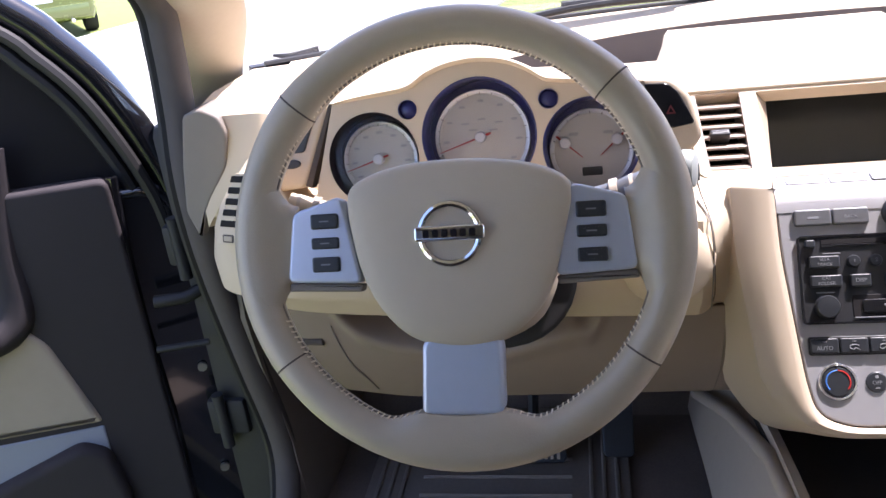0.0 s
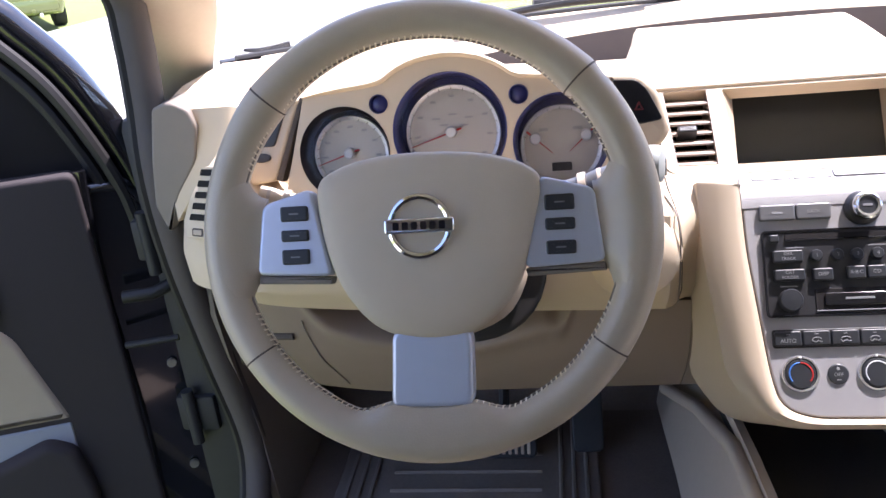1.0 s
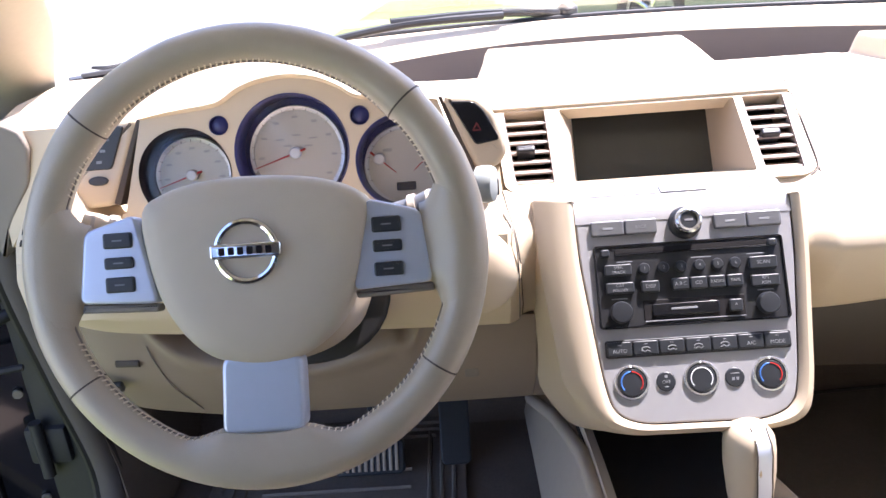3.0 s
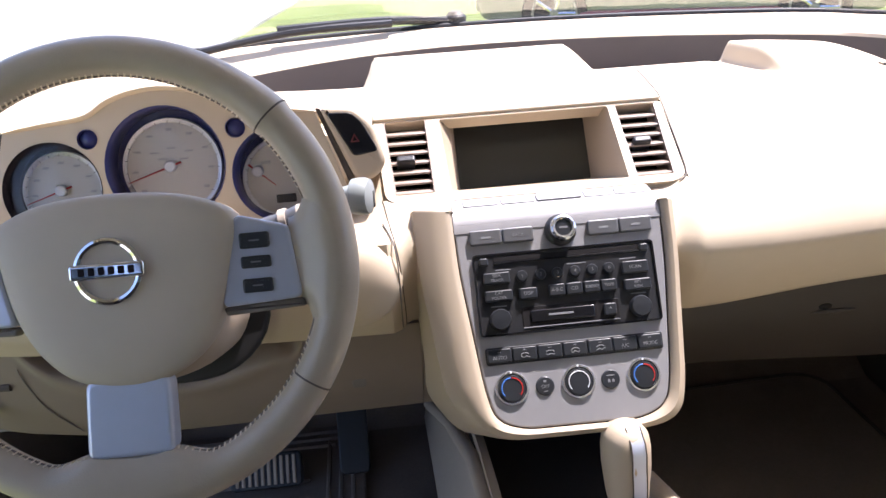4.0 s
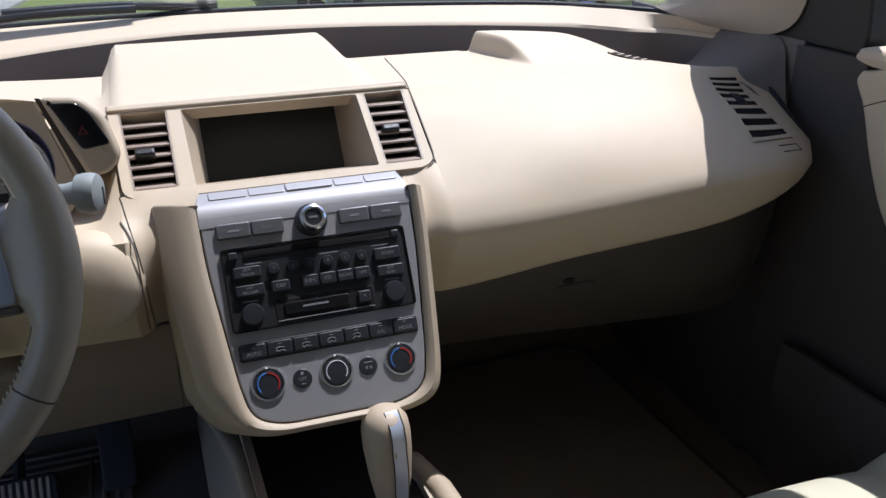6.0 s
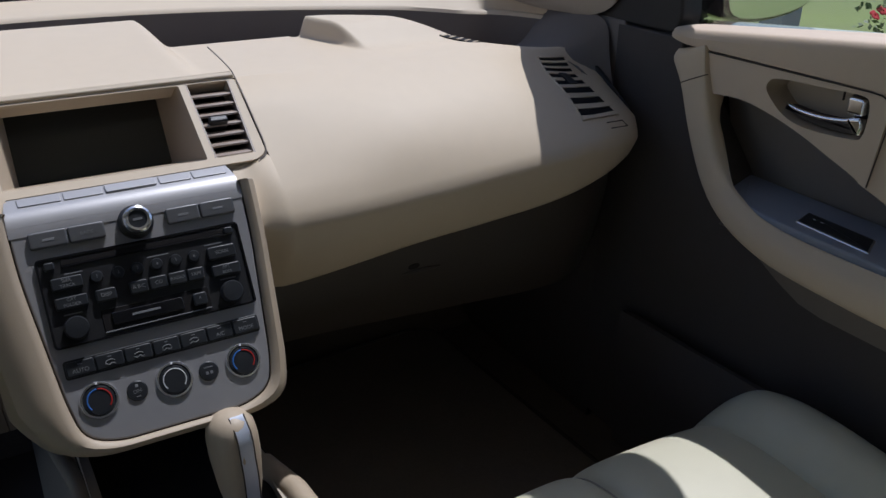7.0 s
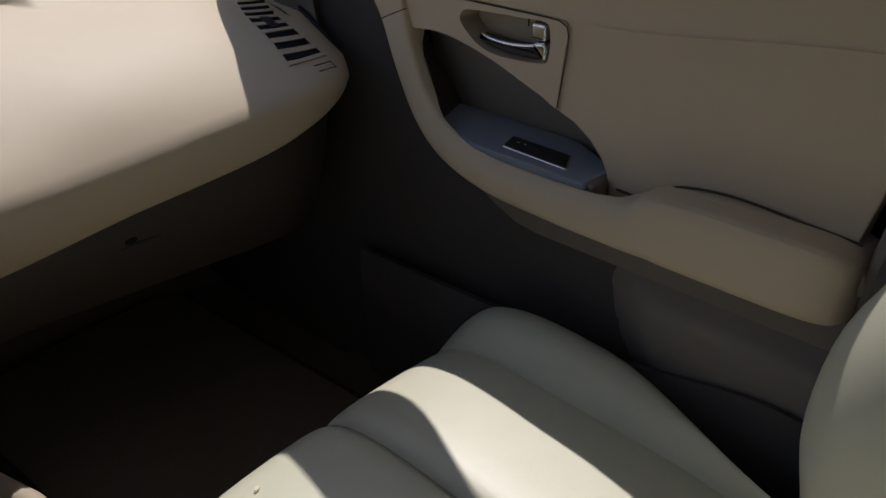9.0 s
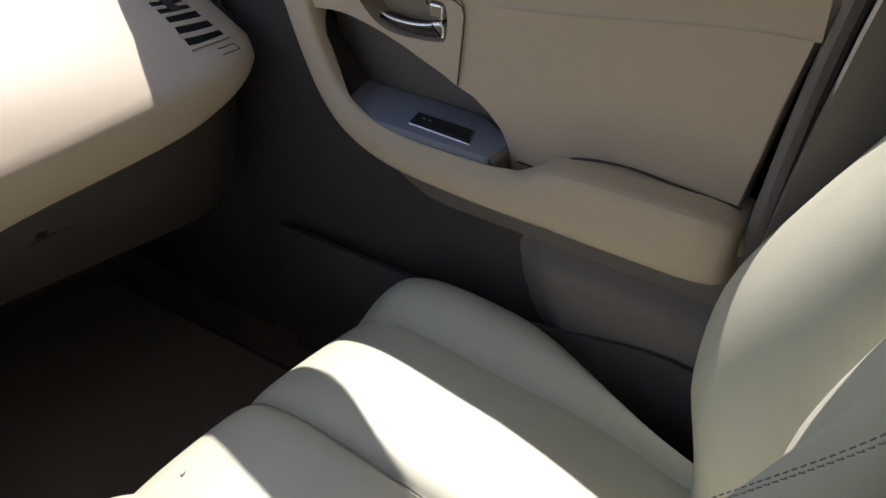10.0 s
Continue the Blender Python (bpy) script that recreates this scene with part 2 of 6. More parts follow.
def holed(outline, holes, z0, z1, lip=0.0):
    """A flat plate with openings that go through it."""
    bm = bmesh.new()
    edges, loops = [], []
    for lp in (outline, *holes):
        vs = [bm.verts.new((x, y, z1)) for x, y in lp]
        loops.append(vs)
        edges += [bm.edges.new((vs[i - 1], vs[i])) for i in range(len(vs))]
    bmesh.ops.triangle_fill(bm, use_beauty=True, edges=edges)
    for vs in loops:
        low = [bm.verts.new((v.co.x, v.co.y, z0)) for v in vs]
        for i in range(len(vs)):
            bm.faces.new((vs[i - 1], vs[i], low[i], low[i - 1]))
    return bm


def tube(path, r, n=10, closed=False, caps=True):
    pts = [Vector(p) for p in path]
    k, secs, up = len(pts), [], None
    for i, p in enumerate(pts):
        a, b = (pts[i - 1], pts[(i + 1) % k]) if closed else (pts[max(i - 1, 0)], pts[min(i + 1, k - 1)])
        t = (b - a).normalized()
        if up is None:
            up = t.orthogonal().normalized()
        up = (up - t * up.dot(t)).normalized()
        side = t.cross(up)
        rad = r(i / (k - 1)) if callable(r) else r
        secs.append([p + rad * (math.cos(2 * math.pi * j / n) * up + math.sin(2 * math.pi * j / n) * side) for j in range(n)])
    return loft(secs, caps, closed)


def lathe(profile, n=28, cx=0.0, cy=0.0, first=True):
    """Turns (radius, height) pairs about the local z."""
    return loft([[(cx + r * math.cos(2 * math.pi * j / n), cy + r * math.sin(2 * math.pi * j / n), z) for j in range(n)] for r, z in profile], first=first)


def box(x0, x1, y0, y1, z0, z1, r=0.003):
    bm = bmesh.new()
    bmesh.ops.create_cube(bm, size=1, matrix=Matrix.Translation(((x0 + x1) / 2, (y0 + y1) / 2, (z0 + z1) / 2)) @ Matrix.Diagonal((x1 - x0, y1 - y0, z1 - z0, 1)))
    if r:
        bmesh.ops.bevel(bm, geom=bm.edges[:], offset=r, segments=2, profile=0.5, affect="EDGES")
    return bm


def joined(*bms):
    out = bmesh.new()
    for b in bms:
        me = bpy.data.meshes.new("tmp")
        b.to_mesh(me)
        b.free()
        out.from_mesh(me)
        bpy.data.meshes.remove(me)
    return out


def grid(fn, us, vs, thick=0.0):
    """A sheet from fn(u, v); thick: its depth, away from its normal."""
    rows = [[Vector(fn(u, v)) for v in vs] for u in us]
    bm = bmesh.new()
    top = [[bm.verts.new(p) for p in r] for r in rows]
    nu, nv = len(us), len(vs)
    for i in range(nu - 1):
        for j in range(nv - 1):
            bm.faces.new((top[i][j], top[i + 1][j], top[i + 1][j + 1], top[i][j + 1]))
    if thick:
        bm.normal_update()
        low = [[bm.verts.new(v.co - v.normal * thick) for v in r] for r in top]
        for i in range(nu - 1):
            for j in range(nv - 1):
                bm.faces.new((low[i][j], low[i][j + 1], low[i + 1][j + 1], low[i + 1][j]))
        ring = [(i, 0) for i in range(nu)] + [(nu - 1, j) for j in range(1, nv)] + [(i, nv - 1) for i in range(nu - 2, -1, -1)] + [(0, j) for j in range(nv - 2, 0, -1)]
        for a, b in zip(ring, ring[1:] + ring[:1]):
            bm.faces.new((top[a[0]][a[1]], top[b[0]][b[1]], low[b[0]][b[1]], low[a[0]][a[1]]))
    return bm


def steps(a, b, n):
    return [a + (b - a) * i / n for i in range(n + 1)]


def lerp(table, x):
    """Smooth reading of a short table of (x, value)."""
    if x <= table[0][0]:
        return table[0][1]
    for (a, p), (b, q) in zip(table, table[1:]):
        if x <= b:
            u = (x - a) / (b - a)
            return p + (q - p) * u * u * (3 - 2 * u)
    return table[-1][1]


def curve_at(table, x):
    """A soft curve through a short table of (x, value)."""
    if x <= table[0][0]:
        return table[0][1]
    for i in range(len(table) - 1):
        (a, p), (b, q) = table[i], table[i + 1]
        if x <= b:
            (a0, p0), (b1, q1) = table[max(i - 1, 0)], table[min(i + 2, len(table) - 1)]
            m0 = (q - p0) / (b - a0) if b > a0 else 0
            m1 = (q1 - p) / (b1 - a)
            u, d = (x - a) / (b - a), b - a
            return (2 * u**3 - 3 * u * u + 1) * p + (u**3 - 2 * u * u + u) * d * m0 + (3 * u * u - 2 * u**3) * q + (u**3 - u * u) * d * m1
    return table[-1][1]


def lettering(text, size, x, y, z, align="CENTER"):
    """Printed characters as a thin mesh in the local plane."""
    cu = bpy.data.curves.new("print", "FONT")
    cu.body, cu.size, cu.align_x, cu.align_y, cu.extrude = text, size, align, "CENTER", 0.0001
    ob = new("print", cu)
    bpy.context.view_layer.update()
    me = bpy.data.meshes.new_from_object(ob.evaluated_get(bpy.context.evaluated_depsgraph_get()))
    bm = bmesh.new()
    bm.from_mesh(me)
    bpy.data.objects.remove(ob)
    bpy.data.curves.remove(cu)
    bpy.data.meshes.remove(me)
    bm.transform(Matrix.Translation((x, y, z)))
    return bm


def bar(x, y, w, h, z):
    return slab(rrect(x, y, w, h, min(w, h) * 0.2, 2), z - 0.0006, z + 0.0002, 0.0001, 1)


# ---------- planes of the fittings ----------
CX = 0.385                                                       # the car's middle line
WM = axes((0.0019, 0.0043, 1.0437), (1, 0, 0), (0, 0.387, 0.922))  # steering wheel
CM = axes((-0.001, 0.225, 1.06), (1, 0, 0), (0, 0.259, 0.966))     # instrument panel
VM = axes((0.385, 0.255, 1.036), (1, 0, 0), (0, 0.831, 0.556))     # display housing and middle vents
SM = axes((0.3865, 0.3362, 1.0188), (1, 0, 0), (0, 0.5476, 0.8367))  # display screen
FM = axes((0.394, 0.0897, 0.8465), (1, 0, 0), (0, 0.5206, 0.8538))  # centre stack


# ---------- ground and car shell ----------
def build_ground():
    bm = grid(lambda u, v: (u, v, -0.10 + 0.012 * noise.noise((u * 0.4, v * 0.4, 0))), [-400, -60] + steps(-30, 30, 60) + [60, 400], [-400, -60] + steps(-30, 30, 60) + [60, 400])
    single("ground", bm, GRASS, "sunlit mown lawn round the parked car", "ground", kind="structure")
    bm = grid(lambda u, v: (u + 0.15 * v, v, -0.07), steps(-9.5, -2.6, 8), steps(-14, 30, 20), 0.05)
    single("road", bm, CONCRETE, "pale concrete driveway across the lawn", "driveway", kind="structure")


def y_glass(x):
    return 0.80 - 0.42 * (x - CX) ** 2 - 3.2 * max(0, x - CX - 0.5) ** 2


def build_shell():
    floor = joined(box(-0.42, 1.18, -2.2, 0.80, 0.38, 0.42, 0.0))
    single("floor", floor, CARPET, "dark carpeted car floor", "floor", kind="structure")
    # sloping toe board and bulkhead under the dashboard
    bm = grid(lambda u, v: (u, 0.66 + 0.30 * v, 0.42 + 0.46 * v * v + 0.1 * v), steps(-0.40, 1.16, 10), steps(0, 1, 6), 0.02)
    single("wall_front", bm, CARPET, "dark carpeted toe board below the dashboard", "bulkhead", kind="structure")
    bm = grid(lambda u, v: (u, y_glass(u) + 0.16, 0.55 + 0.53 * v), steps(-0.42, 1.20, 10), steps(0, 1, 3), 0.03)
    single("wall_bulkhead", bm, RUBBER, "black bulkhead behind the dashboard", "bulkhead", kind="structure")
    # unseen rear panes and walls, added to hold back light from behind
    glassy = joined(box(1.10, 1.13, -2.25, -0.68, 1.12, 1.50, 0.004), box(-0.38, -0.35, -2.25, -0.68, 1.12, 1.50, 0.004), box(-0.38, 1.13, -2.27, -2.23, 1.14, 1.50, 0.004))
    single("window_2", glassy, PRIVACY_GLASS, "unseen dark privacy glass that dims the rear", "rear glass", kind="structure")
    bm = joined(box(1.16, 1.22, -2.3, -0.56, 0.30, 1.12, 0.01), box(-0.45, -0.40, -2.3, -0.66, 0.30, 1.12, 0.01), box(-0.45, 1.22, -2.3, -2.2, 0.3, 1.15, 0.01))
    single("wall_rear", bm, TAUPE_DARK, "unseen taupe rear walls that close the cabin", "wall", kind="structure")
    # roof with a crowned headliner; unseen front edge runs forward to shade the wheel
    def roof(u, v):
        w = (u - CX) / 0.66
        return (u, 0.17 - 2.37 * v - (0.03 if w < 0 else 0.35) * w * w * (1 - v), 1.535 - 0.05 * w * w - 0.02 * v)
    bm = grid(roof, steps(CX - 0.66, CX + 0.66, 12), steps(0, 1, 10), 0.03)
    single("ceiling", bm, HEADLINER, "grey cloth headliner, front edge shaped to shade the wheel", "ceiling", kind="structure")
    # screen frame, glass and cowl
    def shield(u, v):
        x = CX + (u - CX) * (1 - 0.14 * v)
        w = (u - CX) / 0.73
        return (x, y_glass(u) + 0.01 + (0.11 - 0.26 * w * w - y_glass(u)) * v, 1.10 + 0.43 * v - 0.05 * w * w * v + 0.03 * math.sin(math.pi * v))
    bm = grid(shield, steps(CX - 0.74, CX + 0.74, 14), steps(0, 1, 10), 0.005)
    single("window_1", bm, GLASS, "clear curved windscreen glass", "windscreen", kind="structure")
    bm = tube([shield(u, 0.0) for u in steps(CX - 0.74, CX + 0.74, 24)], 0.006, 8)
    single("trim_screen_seal", bm, RUBBER, "black rubber seal along the windscreen base", "seal", kind="structure")
    # cowl and bonnet outside the glass
    def cowl(u, v):
        return (u, y_glass(u) + 0.015 + 1.05 * v, 1.085 - 0.03 * v - 0.20 * v * v - 0.05 * ((u - CX) / 0.8) ** 2)
    bm = grid(cowl, steps(CX - 0.80, CX + 0.80, 12), steps(0, 1, 8), 0.02)
    single("bonnet", bm, PAINT_BLACK, "glossy black bonnet ahead of the windscreen", "bonnet", kind="structure")
    for side, nm in ((1, "trim_pillar_right"), (-1, "trim_pillar_left")):
        secs = []
        foot = [Vector((0.815, 0.53, 1.045, 0.047)), Vector((0.772, 0.455, 1.115, 0.046))]
        if side > 0:
            rise = [Vector((0.692, 0.370, 1.200, 0.050)), Vector((0.655, 0.240, 1.300, 0.058)), Vector((0.664, 0.115, 1.388, 0.070)), Vector((0.648, 0.005, 1.455, 0.066)), Vector((0.640, -0.14, 1.495, 0.060))]
        else:
            rise = [Vector((0.695, 0.325, 1.230, 0.044)), Vector((0.645, 0.09, 1.375, 0.042)), Vector((0.605, -0.14, 1.495, 0.039))]
        line = smooth_loop(foot + rise, 5, False)
        for i, p in enumerate(line):
            wide = p[3]
            lp = smooth_loop([(-wide, 0.006), (-wide * 0.4, 0.024), (wide * 0.5, 0.024), (wide * 1.1, 0.004), (wide, -0.03), (-wide, -0.028)], 4)
            ac = Vector((side * 0.70, -0.70, 0.12)).normalized()
            dp = Vector((-side * 0.70, -0.70, 0.0)).normalized()
            secs.append([Vector((CX + side * p[0], p[1], p[2])) + ac * a + dp * b for a, b in lp])
        single(nm, loft(secs), PILLAR, "pale woven windscreen pillar trim", "pillar trim", kind="structure")
    # flared foot of the passenger pillar on the dashboard's corner
    ga = smooth_loop([(1.036, 0.556, 1.108), (1.049, 0.538, 1.119), (1.058, 0.505, 1.136), (1.062, 0.44, 1.165), (1.060, 0.36, 1.215)], 5, False)
    gb = smooth_loop([(1.077, 0.476, 1.088), (1.085, 0.42, 1.088), (1.092, 0.345, 1.094), (1.096, 0.300, 1.125), (1.104, 0.285, 1.215)], 5, False)
    bm = grid(lambda u, w: ga[int(u)].lerp(gb[int(u)], w) + Vector((-0.7, -0.7, 0.1)) * 0.010 * math.sin(math.pi * w), list(range(len(ga))), steps(0, 1, 8), -0.012)
    single("trim_pillar_foot_right", bm, PILLAR, "pale flared foot of the windscreen pillar", "pillar trim", kind="structure")
    # roof rails over the doors
    for side, nm in ((1, "trim_rail_right"), (-1, "trim_rail_left")):
        path = [(CX + side * (0.61 + 0.03 * v + (0.02 if side > 0 else 0)), -0.14 - 2.0 * v, 1.495 - 0.03 * v) for v in steps(0, 1, 8)]
        single(nm, tube(path, 0.045, 10), PILLAR, "pale roof rail trim above the door", "roof rail", kind="structure")


# ---------- dashboard ----------
def sstep(x, a, b):
    u = min(1, max(0, (x - a) / (b - a)))
    return u * u * (3 - 2 * u)


def lip(x):
    z = curve_at([(-0.30, 0.907), (-0.20, 0.887), (0.0, 0.875), (0.23, 0.867), (0.55, 0.862), (0.72, 0.886), (0.85, 0.903), (0.95, 0.923), (1.068, 0.946)], x)
    y = curve_at([(-0.337, 0.26), (-0.30, 0.215), (-0.22, 0.19), (0.56, 0.19), (0.80, 0.165), (0.95, 0.152), (1.02, 0.182), (1.068, 0.232)], x)
    return y, z


def end_of(x):
    return max(sstep(x, 0.86, 1.048), sstep(-x, 0.20, 0.25))


def top_z(x, y):
    z = 1.064 + 0.012 * sstep(-x, -0.2, 0.1) + (0.036 if x < 0 else -0.013) * end_of(x) * sstep(y, 0.25, 0.34)
    hump = sstep(x, 0.205, 0.226) * (1 - sstep(x, 0.500, 0.532))
    z += (0.010 + 0.018 * sstep(y, 0.33, 0.60)) * hump
    bump = sstep(x - 0.33 * (0.545 - y), 0.706, 0.719) * (1 - sstep(x, 0.88, 1.0))
    return z + 0.028 * bump * sstep(y, 0.40, 0.485)


def ridge_y(x):
    hump = sstep(x, 0.205, 0.226) * (1 - sstep(x, 0.500, 0.532))
    if x > 0.70:
        return curve_at([(0.69, 0.536), (0.75, 0.528), (0.80, 0.502), (0.85, 0.463), (0.90, 0.424), (0.95, 0.385), (1.0, 0.360), (1.07, 0.352)], x)
    return 0.545 + 0.065 * hump - 0.22 * (max(0, abs(x - CX) - 0.2)) ** 2


def band(x):
    return y_glass(x) - 0.065 + 0.058 * sstep(x, 0.98, 1.068), 1.086 - (0.12 if x < CX else 0.02) * (x - CX) ** 2


def face_rows(x):
    """Lip to the top's front edge, as (y, z)."""
    ly, lz = lip(x)
    if x > 0.4:
        xb = min(x, 0.93)
        ly, lz = lip(xb)
        by = curve_at([(0.44, 0.155), (0.54, 0.142), (0.62, 0.134), (0.86, 0.130), (0.96, 0.138)], xb)
        bz = curve_at([(0.44, 0.948), (0.54, 0.952), (0.70, 0.961), (0.86, 0.971), (1.068, 0.976)], xb)
        q = 0.011 * (1 - sstep(x, 0.5465, 0.72))
        rows = [(0.30, lz + 0.012), (ly + 0.03, lz + 0.002), (ly, lz), (ly - 0.004, lz + 0.005), (by, bz - 0.0045), (by + 0.0012, bz + 0.002), (by + 0.010, bz + 0.014),
                (by + 0.032, 1.000 - 1.3 * q), (by + 0.072, 1.030 - 2.0 * q), (0.265, 1.049 - 0.6 * q), (0.315, 1.060 + 1.0 * q)]
        ends = [(0.30, 0.958), (0.264, 0.948), (0.236, 0.946), (0.230, 0.951), (0.227, 0.959), (0.229, 0.968), (0.235, 0.982), (0.256, 0.996), (0.279, 1.010), (0.302, 1.024), (0.324, 1.037)]
        t = min(1, max(0, (x - 0.90) / 0.168))
        e, el, ez = end_of(x), 1 - math.sqrt(1 - t * t), max(0, x - 0.93) / 0.138
        ky = [el] * 6 + [el + (e - el) * m for m in (0.0, 0.3, 0.7, 1, 1)]
        kz = [ez] * 6 + ky[6:]
        return [(r[0] + (p[0] - r[0]) * a, r[1] + (p[1] - r[1]) * b) for r, p, a, b in zip(rows, ends, ky, kz)]
    by = curve_at([(-0.337, 0.272), (-0.318, 0.222), (-0.295, 0.180), (-0.25, 0.155), (-0.20, 0.150), (0.33, 0.155)], x)
    e, zp = sstep(-x, 0.20, 0.25), curve_at([(-0.337, 0.958), (-0.318, 0.983), (-0.30, 1.005), (-0.26, 1.048), (-0.22, 1.060)], x)
    rows = [(0.30, lz + 0.012), (ly + 0.03, lz + 0.002), (ly, lz), (ly - 0.004, lz + 0.005), (by + 0.008, lz + 0.03), (by, 0.925), (by - 0.004, 0.955),
            (by + 0.006, 0.985), (0.200, 0.994), (0.285, 0.996), (0.310, 1.062)]
    w = sstep(x, 0.186, 0.213)
    rows[8:] = [(a + (p - a) * w, b + (q - b) * w) for (a, b), (p, q) in zip(rows[8:], ((0.200, 0.997), (0.245, 1.027), (0.300, 1.064)))]
    ends = [None] * 6 + [(by - 0.004, min(0.955, zp - 0.03)), (by + 0.012, zp - 0.012), (by + 0.032, zp), (0.255, zp + 0.012), (0.268, 1.100)]
    return [r if t is None else (r[0] + (t[0] - r[0]) * e, r[1] + (t[1] - r[1]) * e) for r, t in zip(rows, ends)]


def top_rows(x, y0):
    r = ridge_y(x)
    yb, zb = band(x)
    zr = top_z(x, r)
    return [(y, top_z(x, y)) for y in steps(y0, r, 36)] + [(r + 0.005, zr - 0.005)]


def shelf_rows(x):
    r = ridge_y(x)
    yb, zb = band(x)
    zr = top_z(x, r)
    rows = [(r - 0.01, zr - 0.02), (r + 0.005, zr - 0.006), (r + 0.02, zr - 0.035), (yb - 0.03, zb - 0.066), (yb + 0.003, zb - 0.058), (yb - 0.003, zb - 0.006)]
    lip_rows = [(yb - 0.003, zb - 0.006), (yb + 0.001, zb - 0.001), (yb + 0.008, zb + 0.001), (y_glass(x) - 0.012, 1.098), (y_glass(x), 1.10)]
    return rows, lip_rows


def build_dashboard():
    dash = thing("dashboard", (CX, 0.45, 0.86), "beige soft-touch dashboard, sunlit on top", "dashboard")
    def sheet(xs, face):
        bm = bmesh.new()
        cols = []
        for x in xs:
            pts = (face_rows(x) if face else []) + top_rows(x, 0.345 if face else 0.318)
            cols.append([bm.verts.new((x, y, z)) for y, z in pts])
        for a, b in zip(cols, cols[1:]):
            for j in range(len(a) - 1):
                bm.faces.new((a[j], b[j], b[j + 1], a[j + 1]))
        return bm
    def shelf(u, v):
        rows = shelf_rows(u)[0]
        return (u, *rows[int(v)])
    def screen_lip(u, v):
        rows = shelf_rows(u)[1]
        return (u, *rows[int(v)])
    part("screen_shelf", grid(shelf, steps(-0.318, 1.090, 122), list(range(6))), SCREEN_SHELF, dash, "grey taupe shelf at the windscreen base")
    part("screen_lip", grid(screen_lip, steps(-0.318, 1.090, 122), list(range(5))), BEIGE, dash, "pale sunlit lip along the glass")
    part("driver_pad", sheet(steps(-0.336, 0.215, 60), True), BEIGE, dash)
    part("middle_pad", sheet(steps(0.215, 0.5465, 60), False), BEIGE, dash)
    part("passenger_pad", sheet(steps(0.5465, 1.068, 220), True), BEIGE, dash).data.set_sharp_from_angle(angle=radians(75))
    # pad faces that run in behind the centre stack
    for a, b, edge in ((0.215, 0.290, 0.215), (0.504, 0.5465, 0.5465)):
        def inner(u, v):
            off = abs(u - edge)
            if edge > CX:
                rows = [(y + 0.012 * sstep(off, 0.0, 0.034), z) for y, z in face_rows(edge)[:9]] + [(0.222, 1.009)]
            else:
                # a recess beside the stack's wing, rising into the vent's frame
                w = sstep(off, 0.0, 0.022)
                back = 0.0215 * w
                rows = [(y + back, z) for y, z in face_rows(edge)[:7]]
                old = [(0.156, 0.972), (0.161, 0.985), (0.180, 0.9915), (0.200, 0.9975), (0.2138, 1.0062), (0.2192, 1.0098)]
                rolled = [(0.1735, 0.966), (0.1775, 0.976), (0.1855, 0.9865), (0.1970, 0.9965), (0.2138, 1.0096), (0.2192, 1.0128)]
                rows += [(p + (r - p) * w, q + (t - q) * w) for (p, q), (r, t) in zip(old, rolled)]
            return (u, *rows[int(v)])
        part("inner_pad", grid(inner, steps(a, b, 10), list(range(13 if edge < CX else 10))), BEIGE, dash)
        if edge < CX:
            path = [Vector(inner(x, v)) + Vector((0, -0.0003, 0.0002)) for x, v in ((0.2151, 12), (0.2165, 11), (0.2185, 10), (0.2210, 9), (0.2235, 8), (0.2255, 7), (0.2268, 6), (0.2280, 5), (0.2292, 4), (0.2298, 3), (0.2300, 2))]
            part("pad_seam", tube(path, 0.0007, 6), SEAM, dash)
    # rubber seals where the dashboard ends at the doors
    for xs, d in ((1.068, 1),):
        rows = [(y, z) for y, z in face_rows(xs)[2:]] + [(0.36, top_z(xs, 0.36))]
        part("door_seal", tube(smooth_loop([(xs + 0.003 * d, y, z) for y, z in rows], 3, False), 0.005 if d > 0 else 0.003, 8), RUBBER if d > 0 else TAUPE_DARK, dash, "thin door seal")
    # passenger end vent, set in the pad along its curve
    def on_pad(a, b):
        """A place on the passenger pad: across its rows by b, at x = a."""
        rows = face_rows(a) + top_rows(a, 0.345)
        i = min(int(b), len(rows) - 2)
        (y0, z0), (y1, z1) = rows[i], rows[i + 1]
        return Vector((a, y0 + (y1 - y0) * (b - i), z0 + (z1 - z0) * (b - i)))
    corners = ((0.982, 10.2), (1.028, 10.3), (1.016, 6.68), (0.950, 7.0))
    def on_vent(lift):
        """A plate over the vent's place on the pad; u runs down the slats, v across them."""
        def fn(u, v):
            (ax, ab), (bx, bb), (cx, cb), (dx, db) = corners
            lx, lb, rx, rb = ax + (dx - ax) * u, ab + (db - ab) * u, bx + (cx - bx) * u, bb + (cb - bb) * u
            a, b = lx + (rx - lx) * v, lb + (rb - lb) * v
            p, q, r = on_pad(a, b), on_pad(a + 0.004, b), on_pad(a, b + 0.15)
            return p + (q - p).cross(r - p).normalized() * lift
        return fn
    v = part("end_vent", grid(on_vent(0.0014), steps(0, 1, 16), steps(0, 1, 6), 0.002), VENT_DEEP, dash, "dark slatted side air vent")
    rib, rim = on_vent(0.0026), on_vent(0.0006)
    for i in range(9):
        a = i / 8
        part("slat", grid(rib, [max(-0.03, a - 0.024), min(1.03, a + 0.024)], steps(-0.02, 1.02, 6), 0.0018), BEIGE, v)
    for k in (-0.03, 1.03):
        part("vent_rim", tube([rim(a, k) for a in steps(-0.03, 1.03, 14)], 0.0012, 6), BEIGE, v)
    part("thumb_tab", grid(on_vent(0.0042), [0.40, 0.60], [0.35, 0.65], 0.005), BLACK, v)
